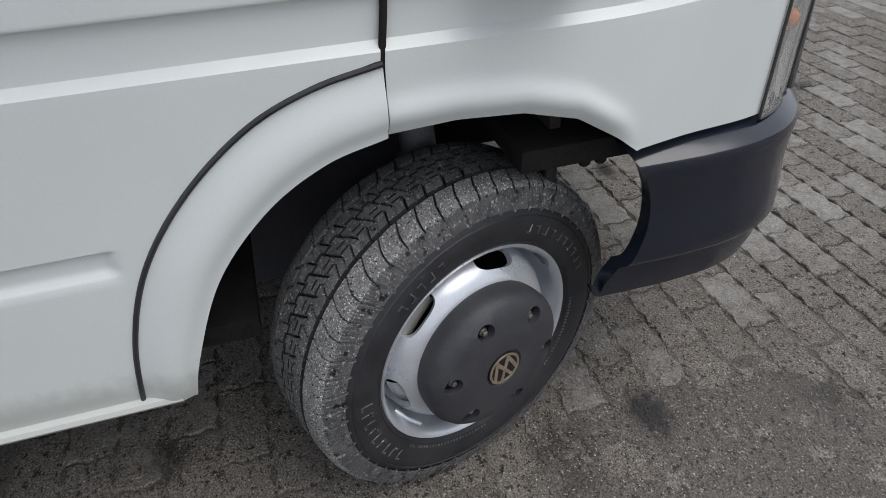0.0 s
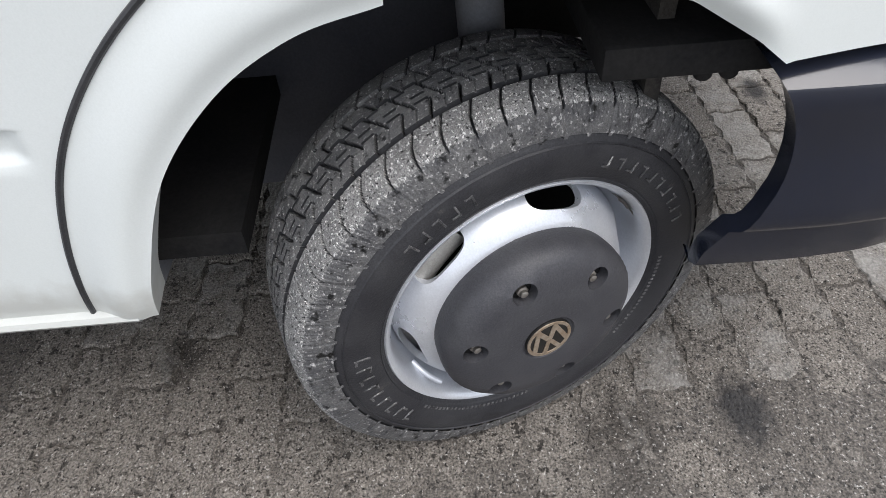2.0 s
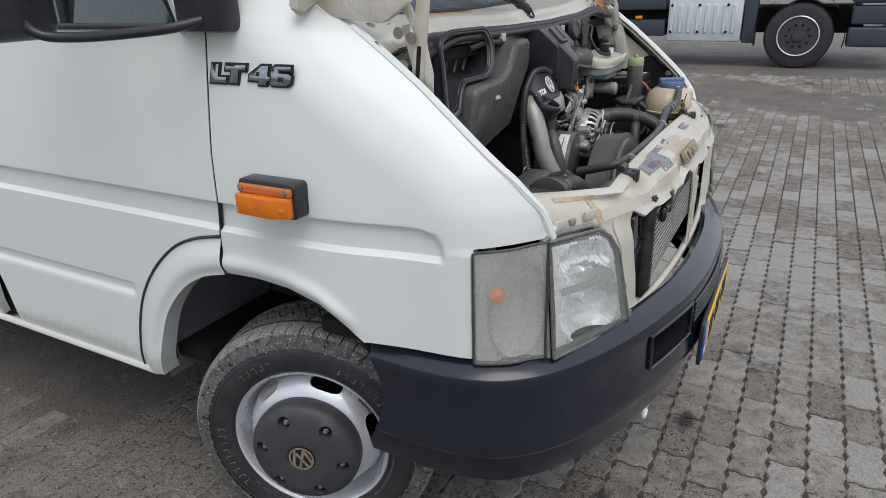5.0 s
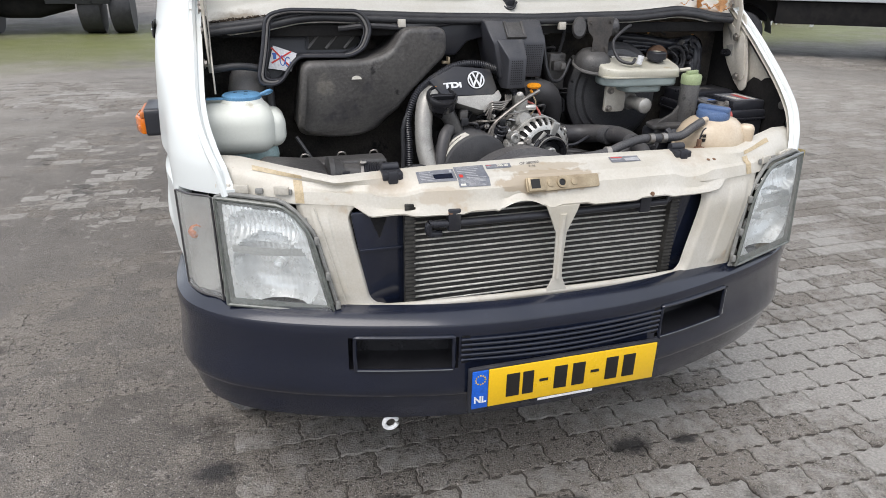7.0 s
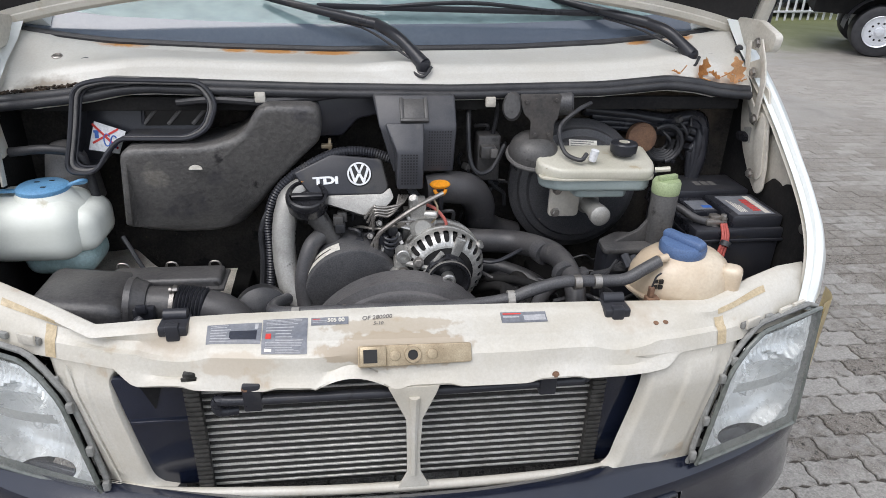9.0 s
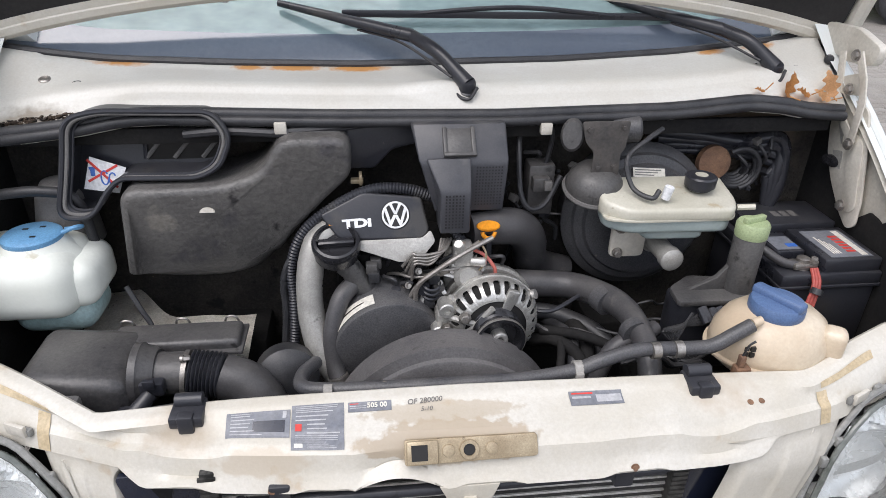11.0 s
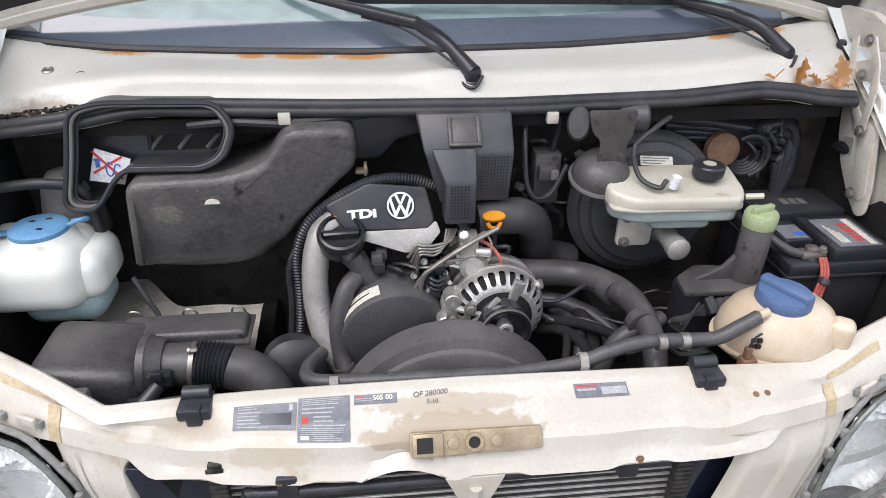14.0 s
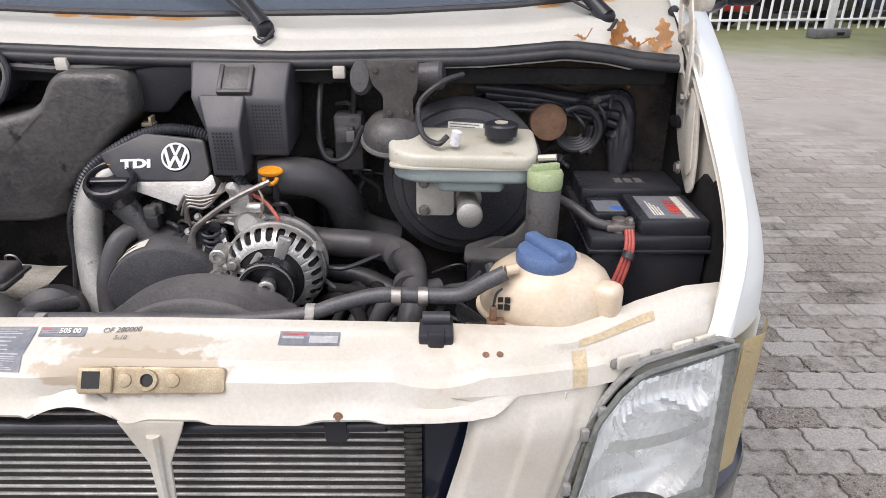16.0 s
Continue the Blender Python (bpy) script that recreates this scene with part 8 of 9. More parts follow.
# battery
ba = thing("battery", "black starter battery with a white and red label", "battery", (0.77, 0.57, 0.92))
part("case", box(0.665, 0.868, 0.440, 0.705, 0.93, 1.075, 0.006), PLASTIC, ba)
part("lid", box(0.660, 0.872, 0.436, 0.710, 1.072, 1.100, 0.006), PLASTIC, ba)
part("rim", box(0.658, 0.874, 0.434, 0.712, 1.068, 1.075, 0.002), PLASTIC, ba)
part("top_cover", box(0.745, 0.866, 0.442, 0.580, 1.098, 1.128, 0.005), PLASTIC, ba)
part("top_cover", box(0.672, 0.866, 0.590, 0.704, 1.098, 1.134, 0.005), PLASTIC, ba)
part("flap", box(0.678, 0.740, 0.498, 0.582, 1.098, 1.120, 0.004), PLASTIC, ba)
lb = part("label", box(0.762, 0.850, 0.452, 0.562, 1.1275, 1.1292, 0), STICKER, ba, "black label with red and white print")
part("white_field", box(0.829, 0.842, 0.456, 0.558, 1.1290, 1.1297, 0), PAPER, lb)
for k in range(6):
    part("red_print", box(0.808, 0.827, 0.470 + 0.012 * k, 0.477 + 0.012 * k, 1.1290, 1.1297, 0), REDINK, lb)
for k in range(4):
    part("small_print", box(0.775 + 0.005 * k, 0.778 + 0.005 * k, 0.465, 0.535 - 0.01 * k, 1.1290, 1.1297, 0), PAPER, lb)
for k in range(3):
    part("rating_field", box(0.745 + 0.020 * k, 0.760 + 0.020 * k, 0.625, 0.652, 1.1335, 1.1345, 0), GREYP, ba)
fl = part("pictogram_label", box(0.684, 0.734, 0.505, 0.560, 1.1195, 1.1205, 0), STICKER, ba)
part("pictogram", box(0.712, 0.734, 0.515, 0.528, 1.1205, 1.1211, 0), BLUEINK, fl)
bm = lathe([(0.015, 1.098), (0.013, 1.122), (0.009, 1.124), (0.0, 1.124)], Matrix.Translation((0.715, 0.466, 0)), 20)
box(0.690, 0.740, 0.450, 0.478, 1.102, 1.116, 0.004, bm)
bolt((0.730, 0.456, 1.116), (0, 0, 1), 0.007, 0.012, bm)
part("terminal", bm, STEEL, ba, "grey lead terminal clamp")
for k in range(3):
    part("red_lead", tube([(0.724 + 0.005 * k, 0.448, 1.108), (0.720 + 0.006 * k, 0.425, 1.085), (0.708 + 0.007 * k, 0.412, 1.05), (0.690 + 0.009 * k, 0.40, 1.01)], 0.0036, 8, 8), RED, ba, "red battery cable")
part("lead_tape", tube([(0.727, 0.420, 1.078), (0.722, 0.416, 1.068)], 0.012, 12, 2), RUBBER, ba)
part("earth_lead", tube([(0.70, 0.462, 1.108), (0.67, 0.47, 1.115), (0.64, 0.50, 1.13), (0.62, 0.54, 1.13)], 0.009, 10, 8), HOSE, ba)
part("tray", box(0.64, 0.836, 0.42, 0.72, 0.90, 0.93, 0.006), DARK, ba)

# coolant expansion tank
ex = thing("coolant_tank", "yellowed rounded coolant tank with a blue screw cap", "fluid tank", (0.56, 0.31, 1.0))
TX = Matrix.Translation((0.570, 0.312, -0.004)) @ Matrix.Diagonal((1.14, 0.90, 1, 1))
part("tank", lathe([(0.03, 1.000), (0.070, 1.008), (0.090, 1.030), (0.0935, 1.050), (0.090, 1.076), (0.078, 1.100), (0.060, 1.116), (0.044, 1.122), (0.040, 1.128)], TX, 44), EXPT, ex)
part("seam", lathe([(0.094, 1.036), (0.0985, 1.038), (0.0985, 1.042), (0.094, 1.044)], TX, 44), EXPT, ex)
part("ear", box(-0.020, 0.022, -0.020, 0.020, -0.030, 0.030, 0.014, None, Matrix.Translation((0.650, 0.262, 1.072)) @ Matrix.Rotation(radians(-35), 4, "Z"), 4), EXPT, ex)
bc = part("cap", lathe([(0.044, 1.118), (0.046, 1.122), (0.046, 1.136), (0.043, 1.142), (0.036, 1.144), (0.0, 1.144)], axis((0.562, 0.306, -0.006), (0, 0, 1)), 40), BLUE, ex, "blue screw cap")
part("cap_grip", box(-0.012, 0.012, -0.046, 0.046, 1.134, 1.154, 0.007, None, Matrix.Translation((0.562, 0.306, -0.004)) @ Matrix.Rotation(radians(28), 4, "Z"), 3), BLUE, bc)
part("hose_nozzle", tube([(0.497, 0.268, 1.118), (0.515, 0.272, 1.120)], 0.008, 10, 3), EXPT, ex)
bm = box(0.470, 0.496, 0.232, 0.252, 1.030, 1.050, 0.003)
box(0.474, 0.484, 0.236, 0.248, 1.050, 1.072, 0.002, bm)
part("plug", bm, RUST, ex, "faded brown plug")
part("plug_lead", tube([(0.479, 0.242, 1.072), (0.482, 0.238, 1.095), (0.490, 0.236, 1.105)], 0.002, 6, 5), RUBBER, ex)
part("foot", box(0.545, 0.60, 0.226, 0.25, 1.026, 1.036, 0.003), EXPT, ex)
for k in range(4):
    part("tank_print", box(0.486 + 0.010 * (k % 2), 0.494 + 0.010 * (k % 2), 0.2505 - 0.003 * (k % 2), 0.2525, 1.062 + 0.012 * (k // 2), 1.070 + 0.012 * (k // 2), 0), INK, ex)

# air filter box with its trunk
af = thing("air_filter_box", "dusty black air filter box with a ribbed trunk", "air filter", (-0.6, 0.4, 0.9))
bm = box(-0.715, -0.535, 0.318, 0.485, 0.90, 1.040, 0.028, None, None, 4)
for v in bm.verts:
    v.co.z -= 0.018 * ease(v.co.x, -0.62, -0.535) * ease(v.co.z, 0.95, 1.03)
part("case", bm, DUSTY, af)
bm = box(-0.60, -0.372, 0.430, 0.498, 0.985, 1.022, 0.010, None, None, 3)
box(-0.70, -0.366, 0.420, 0.508, 0.997, 1.004, 0.002, bm)
part("lid_flange", bm, DUSTY, af)
for x in (-0.60, -0.50, -0.41):
    part("lid_clip", tube([(x, 0.504, 1.008), (x + 0.006, 0.500, 1.026), (x + 0.022, 0.500, 1.026), (x + 0.028, 0.504, 1.008)], 0.0022, 6, 5), STEEL, af)
part("outlet_collar", lathe([(0.050, -0.014), (0.056, -0.012), (0.056, 0.0), (0.052, 0.004), (0.050, 0.016), (0.044, 0.026)], axis((-0.530, 0.385, 0.992), (1, 0.02, -0.06)), 36), DUSTY, af)
part("outlet", tube([(-0.53, 0.385, 0.992), (-0.49, 0.385, 0.990), (-0.452, 0.386, 0.988)], [0.041, 0.038, 0.037], 28, 6), DUSTY, af)
part("clamp", tube([(-0.462, 0.386, 0.989), (-0.454, 0.386, 0.988)], 0.0405, 28, 2), STEEL, af)
part("clamp_screw", bolt((-0.458, 0.372, 1.030), (1, 0, 0.1), 0.005, 0.016), STEEL, af)
part("bellows", tube([(-0.452, 0.386, 0.988), (-0.425, 0.385, 0.984), (-0.395, 0.382, 0.980)], 0.0425, 28, 8, ribs=8, depth=0.13), PLASTIC, af, "ribbed rubber bellows")
part("elbow", tube([(-0.397, 0.382, 0.980), (-0.360, 0.376, 0.968), (-0.328, 0.362, 0.935), (-0.312, 0.35, 0.87)], 0.0395, 28, 8), HOSE, af, "smooth rubber elbow")
bm = box(-0.522, -0.482, 0.330, 0.352, 0.985, 1.012, 0.005)
box(-0.512, -0.492, 0.322, 0.332, 1.006, 1.024, 0.003, bm)
tube([(-0.505, 0.335, 0.99), (-0.525, 0.315, 0.972), (-0.545, 0.300, 0.962)], [0.012, 0.015, 0.013], 10, 6, bm)
part("flow_sensor", bm, PLASTIC, af)
part("sensor_plug", box(-0.556, -0.515, 0.296, 0.322, 0.955, 0.980, 0.007, None, None, 3), PLASTIC, af)
part("sensor_lead", tube([(-0.550, 0.300, 0.960), (-0.565, 0.285, 0.945), (-0.56, 0.27, 0.91)], 0.006, 8, 6), RUBBER, af)
bm = box(-0.71, -0.67, 0.285, 0.315, 0.99, 1.03, 0.008)
box(-0.65, -0.60, 0.275, 0.31, 0.975, 1.02, 0.008, bm)
part("fixing_lug", bm, GREYP, af)
part("hose", tube([(-0.56, 0.27, 0.965), (-0.50, 0.265, 0.99), (-0.43, 0.262, 1.0), (-0.36, 0.262, 0.99)], 0.022, 14, 8), HOSE, af)
bm = lathe([(0.05, 0), (0.058, 0.02), (0.058, 0.06), (0.04, 0.075), (0, 0.078)], axis((-0.30, 0.46, 0.93), (0.2, -1, 0.3)), 28)
part("turbo_hose_mouth", bm, RUBBER, af)

# looms on the bulkhead
lo = thing("wiring_loom", "black taped wiring loom along the bulkhead", "cables", (0.6, 0.72, 1.2))
rng = random.Random(33)
for k in range(4):
    bm = tube([(0.47 + 0.02 * k, 0.725, 1.30 - 0.015 * k), (0.58, 0.72, 1.29 - 0.012 * k), (0.68, 0.715, 1.275 - 0.01 * k), (0.76, 0.70, 1.285 - 0.02 * k), (0.775 - 0.01 * k, 0.69, 1.20), (0.76, 0.69, 1.10)], [(0.015 - 0.002 * k) * (0.85 + 0.3 * rng.random()) for q in range(14)], 9, 8)
    part("loom", bm, PLASTIC, lo)
for k in range(6):
    a = 2 * math.pi * rng.random()
    bm = tube([(0.672 + (0.026 + 0.004 * k) * math.cos(a + t), 0.715 - 0.006 * k, 1.222 + (0.026 + 0.004 * k) * math.sin(a + t)) for t in np.linspace(0, 3.5, 8)], 0.006, 8, 4)
    part("coiled_cable", bm, RUBBER, lo)
part("rusty_cover", lathe([(0.038, 0), (0.036, 0.014), (0.02, 0.02), (0, 0.02)], axis((0.615, 0.70, 1.235), (0, -1, 0.2)), 28), RUST, lo, "rusty round cover")
bm = bmesh.new()
for k in range(26):
    x, z = 0.46 + 0.33 * rng.random(), 1.17 + 0.17 * rng.random()
    lathe([(0.003 + 0.003 * rng.random(), 0), (0.002, 0.003)], axis((x, 0.744, z), (rng.random() - 0.5, -1, rng.random() - 0.5)), 5, bm)
tagged(part("debris", bm, LEAF, lo), kind="stuff")
bm = tube([(-0.30, 0.62, 1.345), (-0.20, 0.63, 1.348), (-0.10, 0.635, 1.358), (0.0, 0.64, 1.362)], 0.008, 8, 6)
tube([(-0.46, 0.635, 1.34), (-0.38, 0.625, 1.348), (-0.27, 0.62, 1.342)], 0.008, 8, 6, bm)
tube([(0.15, 0.63, 1.352), (0.20, 0.63, 1.352), (0.235, 0.64, 1.33), (0.23, 0.66, 1.24), (0.215, 0.67, 1.15)], 0.005, 8, 6, bm)
part("seal_cable", bm, RUBBER, lo)
part("tank_hose", tube([(-0.80, 0.60, 1.245), (-0.72, 0.60, 1.25), (-0.665, 0.61, 1.225), (-0.655, 0.62, 1.12)], 0.010, 10, 8), RUBBER, lo)
part("drain_hose", tube([(-0.60, 0.57, 1.06), (-0.575, 0.55, 1.02), (-0.555, 0.53, 0.985), (-0.575, 0.50, 0.955)], 0.005, 8, 8), RUBBER, lo)

# oak leaves caught beside the wiper
def leaf(at, way, roll, size, mat, label):
    o = []
    for k in range(44):
        t = k / 43
        w = 0.30 * math.sin(math.pi * t ** 0.8) ** 0.8 * (0.78 + 0.26 * math.sin(t * 22 - 0.6))
        o.append((max(0.012, w), t - 0.5))
    bm = bmesh.new()
    curl = lambda x, y: (x * size, y * size, size * (0.9 * x * x + 0.12 * math.sin(5 * y)))
    rows = [[bm.verts.new(curl(w * q, y)) for q in (-1, -0.5, 0, 0.5, 1)] for w, y in o]
    for a, b in zip(rows, rows[1:]):
        for q in range(4):
            bm.faces.new((a[q], a[q + 1], b[q + 1], b[q]))
    bmesh.ops.solidify(bm, geom=bm.faces[:], thickness=0.0006)
    t = thing("oak_leaf", label, "leaf", at, "leaves caught on the cowl")
    part("blade", merge(bm, None, axis(at, way, roll)), mat, t)
    part("stalk", tube([axis(at, way, roll) @ Vector((0, -0.5 * size, 0)), axis(at, way, roll) @ Vector((0.03 * size, -0.75 * size, 0.02))], 0.0012, 6, 3), LEAF, t)


leaf((0.728, 0.668, 1.411), (0.5, -0.7, 0.5), -40, 0.060, LEAF, "dry brown oak leaf stuck beside the wiper")
leaf((0.752, 0.656, 1.397), (0.1, -0.7, 0.7), 70, 0.036, LEAF, "dry brown oak leaf stuck beside the wiper")
leaf((0.812, 0.664, 1.412), (-0.55, -0.7, 0.45), 25, 0.056, LEAF2, "pale dry oak leaf beside the bonnet hinge")
leaf((0.792, 0.652, 1.392), (-0.1, -0.7, 0.6), 60, 0.040, LEAF2, "pale dry oak leaf beside the bonnet hinge")
leaf((0.655, 0.654, 1.404), (0.0, -0.5, 0.86), 85, 0.024, LEAF, "dry brown oak leaf stuck beside the wiper")
deb = thing("leaf_litter", "dark leaf litter in the corner of the cowl", "debris", (-0.76, 0.66, 1.365), kind="stuff")
bm = bmesh.new()
rng = random.Random(5)
for k in range(260):
    x, y = -0.84 + 0.19 * rng.random() ** 1.4, 0.650 + 0.036 * rng.random() ** 1.5
    box(-0.004, 0.004, -0.002, 0.002, -0.001, 0.001, 0, bm, axis((x, y, seal_z(x) + 0.004 + 0.006 * rng.random()), (rng.random() - 0.5, rng.random() - 0.5, 1), 360 * rng.random()))
part("litter", bm, LITTER, deb)

# ---- yard surroundings ----
def lorry_wheel(parent, at, r, out, mat_rim, w=0.30):
    o = Vector(out)
    m = axis(at, o)
    t = part("tyre", lathe([(0.30 * r / 0.5, 0), (0.42 * r / 0.5, 0.01), (0.96 * r, -0.01), (r, -0.05), (r, -w + 0.05), (0.96 * r, -w), (0.5 * r, -w)], m, 48), TYRE, parent)
    k = r / 0.5
    part("rim_ring", lathe([(0.300 * k, 0.018), (0.308 * k, 0.024), (0.300 * k, 0.030), (0.288 * k, 0.024)], m, 40, cap=False), SILVER, t)
    part("rim", lathe([(0.305 * k, 0.005), (0.30 * k, 0.02), (0.285 * k, 0.005), (0.26 * k, -0.06), (0.20 * k, -0.10), (0.17 * k, -0.02), (0.09 * k, 0.0), (0.08 * k, 0.05), (0, 0.055)], m, 40), mat_rim, t)
    for q in range(10):
        a = 2 * math.pi * q / 10
        part("wheel_nut", lathe([(0.022 * k, 0), (0.022 * k, 0.03), (0.012 * k, 0.035)], m @ Matrix.Translation((0.168 * k * math.cos(a), 0.168 * k * math.sin(a), -0.02)), 6), DARK, t)
    return t


# dark blue lorry standing along the yard
lo1 = thing("lorry", "dark blue lorry with a silver ribbed side box", "lorry", (11.8, 2.0, 0))
X = 10.75
for y in (0.12, 4.2):
    lorry_wheel(lo1, (X, y, 0.52), 0.52, (-1, 0, 0), CAPGREY)
    lorry_wheel(lo1, (X + 2.3, y, 0.52), 0.52, (1, 0, 0), STEEL)
part("chassis", box(X + 0.3, X + 2.0, -0.8, 7.5, 0.55, 0.95, 0.03), DARK, lo1)
part("cab", box(X - 0.02, X + 2.4, -1.35, 0.95, 1.22, 3.2, 0.12, None, None, 4), LORRYWHITE, lo1, "white cab")
part("wheel_arch", grid(24, 3, lambda u, v: (X - 0.04 + 0.5 * v, 0.12 + 0.68 * math.cos(math.pi * (u * 1.15 - 0.07)), 0.50 + 0.70 * math.sin(math.pi * (u * 1.15 - 0.07)))), LORRYBLUE, lo1)
bm = box(X - 0.03, X + 0.4, -1.38, -0.58, 0.36, 0.66, 0.04, None, None, 3)
box(X - 0.01, X + 0.4, -1.36, -0.60, 0.70, 0.98, 0.03, bm, None, 3)
box(X - 0.03, X + 0.4, -1.38, -0.58, 1.02, 1.30, 0.04, bm, None, 3)
box(X + 0.0, X + 2.4, -1.42, -1.20, 0.36, 1.2, 0.05, bm, None, 3)
part("bumper", bm, LORRYBLUE, lo1, "dark blue bumper and steps")
part("step_well", box(X + 0.03, X + 0.05, -1.30, -0.66, 0.72, 0.95, 0.0), DARK, lo1)
part("headlamp", box(X - 0.035, X + 0.2, -1.425, -1.25, 0.72, 0.98, 0.03, None, None, 3), LORRYWHITE, lo1)
part("mudguard_flap", box(X - 0.02, X + 0.3, 0.78, 0.98, 0.40, 1.5, 0.03), LORRYBLUE, lo1)
sb = part("side_box", box(X - 0.02, X + 0.6, 1.0, 2.22, 0.42, 1.16, 0.03), LORRYWHITE, lo1, "silver ribbed side box")
for k in range(8):
    y = 1.10 + 0.145 * k
    part("rib", box(X - 0.045, X, y, y + 0.07, 0.56, 1.03, 0.012, None, None, 1), LORRYWHITE, sb)
for y in (1.14, 1.60, 2.06):
    for z in (0.58, 1.02):
        part("bolt", bolt((X - 0.045, y + 0.10, z), (-1, 0, 0), 0.018, 0.02), DARK, sb)
bm = box(X + 0.02, X + 0.5, 2.28, 4.9, 0.50, 0.78, 0.02)
box(X + 0.0, X + 0.5, 2.28, 4.9, 0.95, 1.25, 0.02, bm)
part("side_guard", bm, LORRYBLUE, lo1)
part("side_reflector", box(X - 0.01, X + 0.03, 2.68, 2.80, 0.80, 0.85, 0.004), ORANGE, lo1)
part("body", box(X + 0.0, X + 2.4, 2.3, 8.0, 1.30, 3.3, 0.03), LORRYBLUE, lo1)

# white box truck
lo2 = thing("box_truck", "white box truck with a dark chassis, parked beyond the van", "truck", (10, 9, 0))
d, nrm = Vector((0.86, -0.51, 0)), Vector((-0.51, -0.86, 0))
BM = Matrix((d, -nrm, Vector((0, 0, 1)))).transposed().to_4x4()
BM.translation = (8.35, 9.35, 0)
lorry_wheel(lo2, BM @ Vector((0, 0.0, 0.40)), 0.40, nrm, SILVER, 0.5)
lorry_wheel(lo2, BM @ Vector((0, 1.9, 0.40)), 0.40, nrm, SILVER, 0.4)
lorry_wheel(lo2, BM @ Vector((3.6, 0.1, 0.40)), 0.40, nrm, SILVER, 0.3)
lorry_wheel(lo2, BM @ Vector((3.6, 1.9, 0.40)), 0.40, nrm, SILVER, 0.3)
part("box_body", box(-1.1, 5.2, -0.10, 2.3, 1.0, 3.3, 0.03, None, BM), LORRYWHITE, lo2, "white load box")
part("chassis", box(-1.0, 5.1, 0.30, 1.9, 0.62, 1.0, 0.02, None, BM), DARK, lo2)
part("side_skirt", box(0.55, 3.1, 0.0, 0.05, 0.60, 0.98, 0.01, None, BM), DARK, lo2)
part("mudguard", merge(grid(16, 2, lambda u, v: (0.52 * math.cos(math.pi * u), -0.06 + 0.6 * v, 0.42 + 0.50 * math.sin(math.pi * u))), None, BM), PLASTIC, lo2)
part("side_reflector", box(3.2, 3.3, -0.11, -0.09, 1.03, 1.07, 0, None, BM), ORANGE, lo2)

# lorry tail at the far side
lo3 = thing("lorry_tail", "dark rear of a parked lorry with broad twin tyres", "lorry", (-5.0, 15.5, 0))
for x in (-6.35, -5.75, -3.75, -3.15):
    lorry_wheel(lo3, (x, 15.2, 0.52), 0.52, (-1, 0, 0), DARK, 0.42)
part("mud_flap", box(-6.85, -5.7, 14.62, 14.66, 0.62, 1.25, 0.01), PLASTIC, lo3)
part("mud_flap", box(-4.3, -3.1, 14.62, 14.66, 0.62, 1.25, 0.01), PLASTIC, lo3)
part("flap_print", box(-4.0, -3.4, 14.61, 14.62, 0.70, 0.78, 0), PAPER, lo3)
part("tail_beam", box(-6.9, -3.0, 14.7, 15.0, 0.75, 1.4, 0.03), DARK, lo3)
part("axle_casing", lathe([(0.12, -1.0), (0.3, -0.3), (0.3, 0.3), (0.12, 1.0)], axis((-4.9, 15.3, 0.60), (1, 0, 0)), 24), DARK, lo3)
part("body", box(-6.95, -2.95, 14.8, 20, 1.4, 3.6, 0.03), LORRYBLUE, lo3)

# white picket barrier on heavy feet
f0, fd = Vector((1.2, 11.45, 0)), Vector((0.982, 0.186, 0))
for pnl in range(4):
    fb = thing("barrier_panel", "white metal picket barrier panel standing on grey feet", "fence", f0 + fd * (pnl * 3.45), "barrier panels along the yard")
    a = f0 + fd * (pnl * 3.45)
    FM = Matrix((fd, Vector((-fd.y, fd.x, 0)), Vector((0, 0, 1)))).transposed().to_4x4()
    FM.translation = a
    for z in (0.34, 1.75):
        part("rail", box(0.0, 3.42, -0.02, 0.02, z - 0.02, z + 0.02, 0.004, None, FM), FENCEW, fb)
    for x in (0.03, 3.39):
        part("post", box(x - 0.05, x + 0.05, -0.03, 0.03, 0.06, 1.95, 0.008, None, FM), FENCEW, fb)
    for k in range(15):
        x = 0.25 + 0.208 * k
        part("picket", tube([FM @ Vector((x, 0.02, 0.16)), FM @ Vector((x, 0.02, 1.9))], 0.024, 8, 1), FENCEW, fb)
    ft = part("foot", box(-0.38, 0.42, -0.13, 0.13, 0.0, 0.17, 0.02, None, FM), FOOTG, fb, "grey recycled plastic foot")
    part("foot_hole", box(0.10, 0.26, -0.135, -0.12, 0.05, 0.11, 0.0, None, FM), DARK, ft)


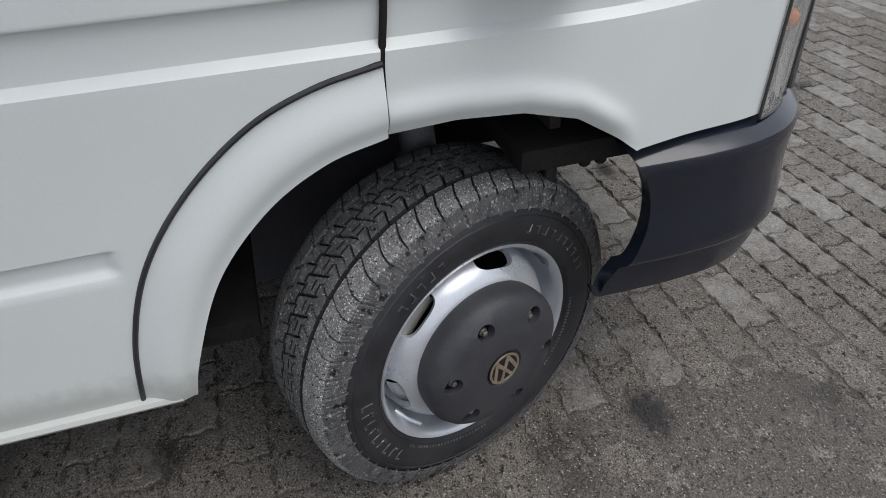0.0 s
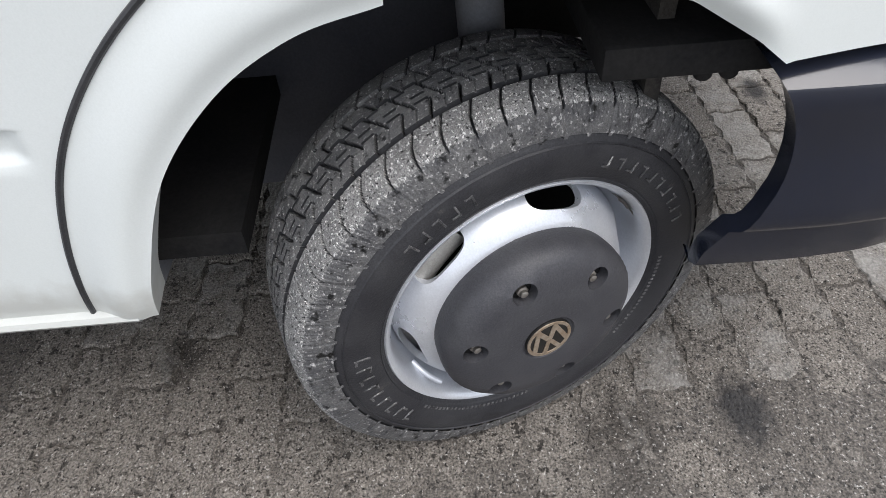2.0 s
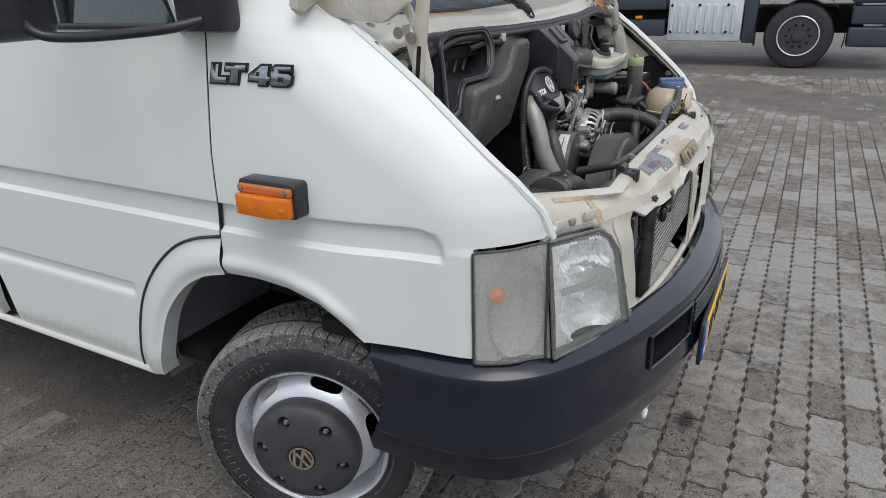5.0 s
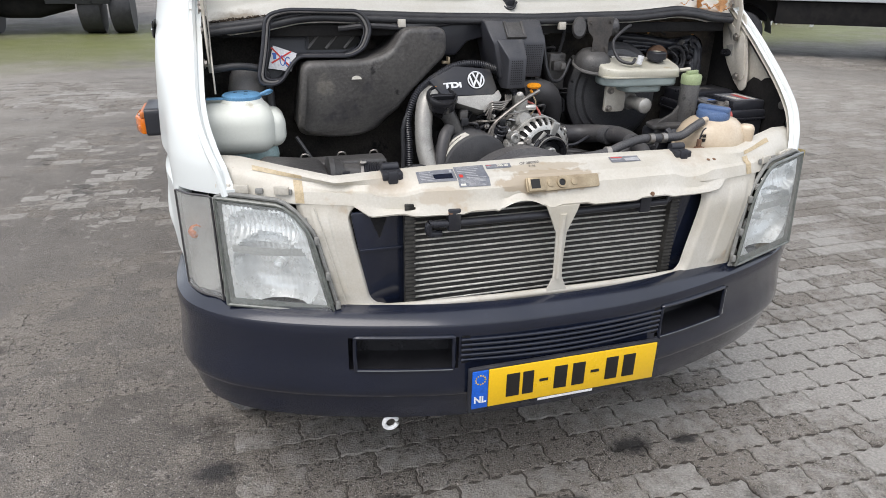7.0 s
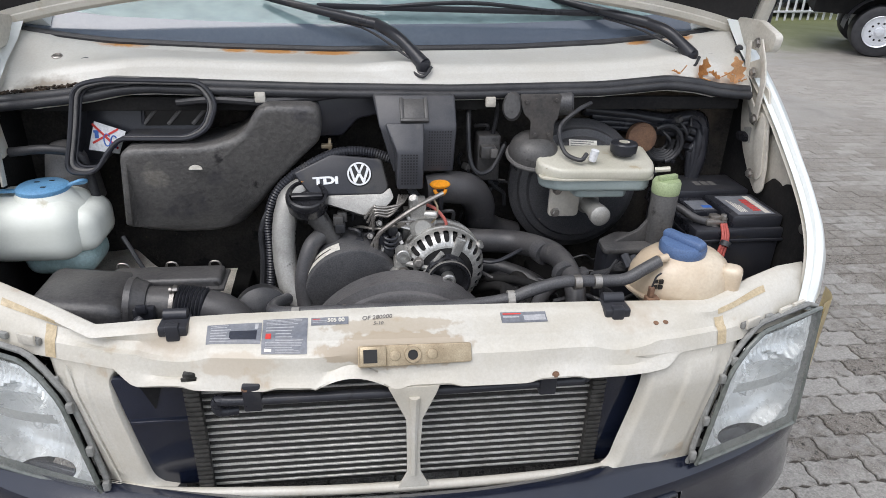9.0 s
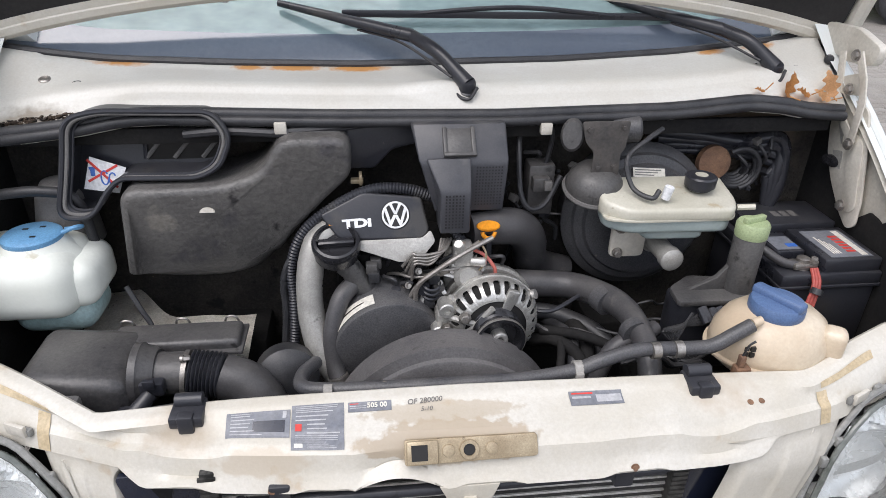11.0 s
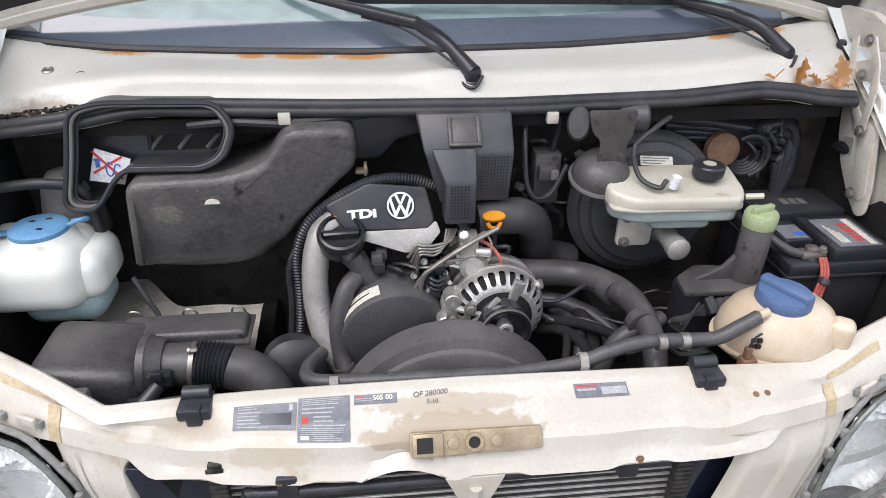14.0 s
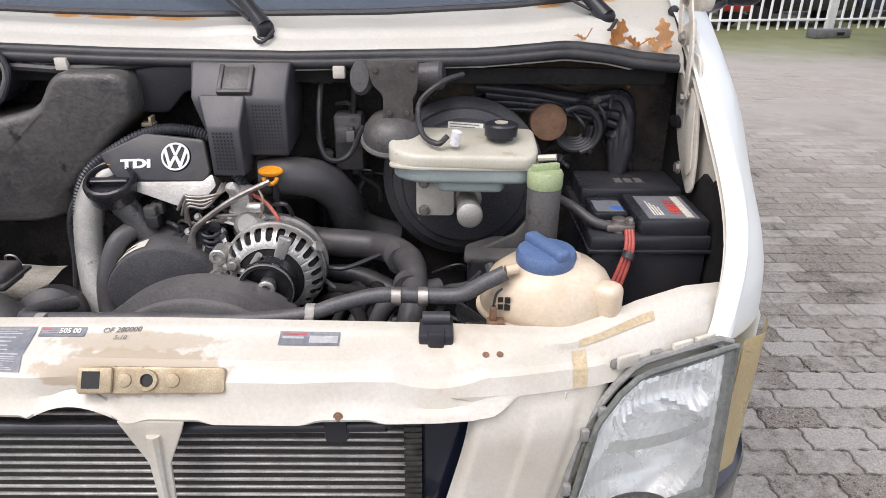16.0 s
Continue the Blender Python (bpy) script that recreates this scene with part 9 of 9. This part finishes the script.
def parked_car(at, turn, mat, label):
    c = thing("parked_car", label, "car", at, "cars behind the barrier")
    m = Matrix.Translation(at) @ Matrix.Rotation(radians(turn), 4, "Z")
    part("body", prism(rounded([(-2.1, 0.35), (2.1, 0.35), (2.12, 0.75), (1.2, 0.95), (-1.9, 0.98), (-2.12, 0.8)], 0.1), 1.75, m @ Matrix.Rotation(radians(90), 4, "X"), 0.05), mat, c)
    part("cabin", prism(rounded([(-1.8, 0.95), (0.9, 0.95), (0.2, 1.45), (-1.4, 1.48)], 0.08), 1.5, m @ Matrix.Translation((0, -0.12, 0)) @ Matrix.Rotation(radians(90), 4, "X"), 0.05), WINDOW, c)
    for x in (-1.3, 1.3):
        for y in (0.0, -1.62):
            part("wheel", lathe([(0.2, 0.0), (0.32, 0.02), (0.33, 0.16), (0.2, 0.18)], m @ Matrix.Translation((x, y, 0.33)) @ Matrix.Rotation(radians(90), 4, "X"), 28), TYRE, c)
            part("lamp", box(x * 1.58 - 0.03, x * 1.58 + 0.03, y * 0.85 - 0.2, y * 0.85, 0.66, 0.78, 0.01, None, m), ORANGE if x < 0 else LORRYWHITE, c)


CARK, CARR = material("black_car_paint", (0.02, 0.02, 0.023), rough=0.25, coat=0.6, scale=2), material("red_car_paint", (0.35, 0.02, 0.02), rough=0.3, coat=0.6, scale=2)
for k in range(6):
    parked_car((2.6 + 2.35 * k, 15.4 + 0.45 * k, 0), 96 + 3 * k, (CARK, CARR, CARK, LORRYBLUE, CARK, CARR)[k], ("black car parked behind the white barrier", "red car parked behind the white barrier")[k in (1, 5)])

# ---- paving: zigzag-edged concrete blocks in running bond ----
PX, PY = 0.2225, 0.1125


def zigzag(long_steps, short_steps, amp):
    """Outline of a block whose edges run in small waves that fit its neighbours'."""
    hx, hy, o = PX / 2 - 0.0030, PY / 2 - 0.0032, []
    wave = lambda t, k: amp * math.sin(2 * math.pi * k * t)
    o += [(-hx + 2 * hx * t, -hy + wave(t, 3)) for t in (k / long_steps for k in range(long_steps))]
    o += [(hx + wave(t, 1.5), -hy + 2 * hy * t) for t in (k / short_steps for k in range(short_steps))]
    o += [(hx - 2 * hx * t, hy + wave(1 - t, 3)) for t in (k / long_steps for k in range(long_steps))]
    o += [(-hx + wave(1 - t, 1.5), hy - 2 * hy * t) for t in (k / short_steps for k in range(short_steps))]
    return o


def block_shape(ring, rng):
    """Rounded, knocked-about upper rim and a skirt."""
    n = len(ring)
    chip = [0.0060 * rng.random() ** 3 for _ in ring]
    top = [(x * (1 - 0.032 - c * 3), y * (1 - 0.056 - c * 6), -0.0012 * rng.random()) for (x, y), c in zip(ring, chip)]
    low = [(x, y, -0.0045) for x, y in ring]
    foot = [(x, y, -0.018) for x, y in ring]
    fs = [tuple(range(n))] + [(n * r + n + i, n * r + n + (i + 1) % n, n * r + (i + 1) % n, n * r + i) for r in (0, 1) for i in range(n)]
    return top + low + foot, fs


rng = random.Random(12)
near_shapes = [block_shape(zigzag(12, 5, 0.0058), rng) for _ in range(8)]
far_shapes = [block_shape(zigzag(6, 2, 0.0050), rng) for _ in range(8)]
near_meshes = []
for vs, fs in near_shapes:
    bme = bpy.data.meshes.new("paving_block")
    bme.from_pydata(vs, [], fs)
    bme.materials.append(BLOCK)
    near_meshes.append(bme)
paving = thing("paving", "zigzag-edged grey-brown concrete paving blocks, partly under dirt", "paving", (0, 0, 0), kind="structure")
all_v, all_f, near = [], [], 0
for j in range(-44, 80):
    for i in range(-26, 57):
        x, y = 0.012 + i * PX + (PX / 2 if j % 2 else 0), 0.065 + j * PY
        if (x > 9.8 and y > -1.6) or (abs(x) < 0.9 and y > 1.9):
            continue
        # the dirt sheet follows the same waves, a few millimetres lower in the trodden parts
        sunk = 0.0070 * ease(-x, 0.65, 1.2) * ease(y, -0.6, 0.2) + 0.003 * ease(noise.noise((x * 0.8 + 3, y * 0.8, 6.0)), 0.05, 0.4)
        lift = ground_z(x, y) + 0.0078 - sunk + 0.0030 * (rng.random() - 0.5)
        lift -= 0.010 * ease(math.hypot(x, y), 4.5, 8.0) * ease(noise.noise((x * 0.35 + 3, y * 0.35, 2.0)), -0.1, 0.2)
        q = Matrix.Translation((x, y, lift)) @ Euler((0.014 * (rng.random() - 0.5), 0.010 * (rng.random() - 0.5), 0.022 * (rng.random() - 0.5))).to_matrix().to_4x4()
        if near < 298 and -1.5 < x < 1.5 and -0.72 < y < 0.75:
            ob = new("paving_block", near_meshes[rng.randrange(8)])
            ob.parent = paving
            ob.matrix_basis = q
            near += 1
        else:
            vs, fs = (near_shapes if -2.2 < x < 2.6 and -1.8 < y < 2.0 else far_shapes)[rng.randrange(8)]
            b0 = len(all_v)
            all_v += [tuple(q @ Vector(v)) for v in vs]
            all_f += [tuple(b0 + k for k in f) for f in fs]
me = bpy.data.meshes.new("paving_blocks")
me.from_pydata(all_v, [], all_f)
me.materials.append(BLOCKS)
ob = new("paving_blocks", me)
ob.parent = paving
tagged(ob, kind="stuff")
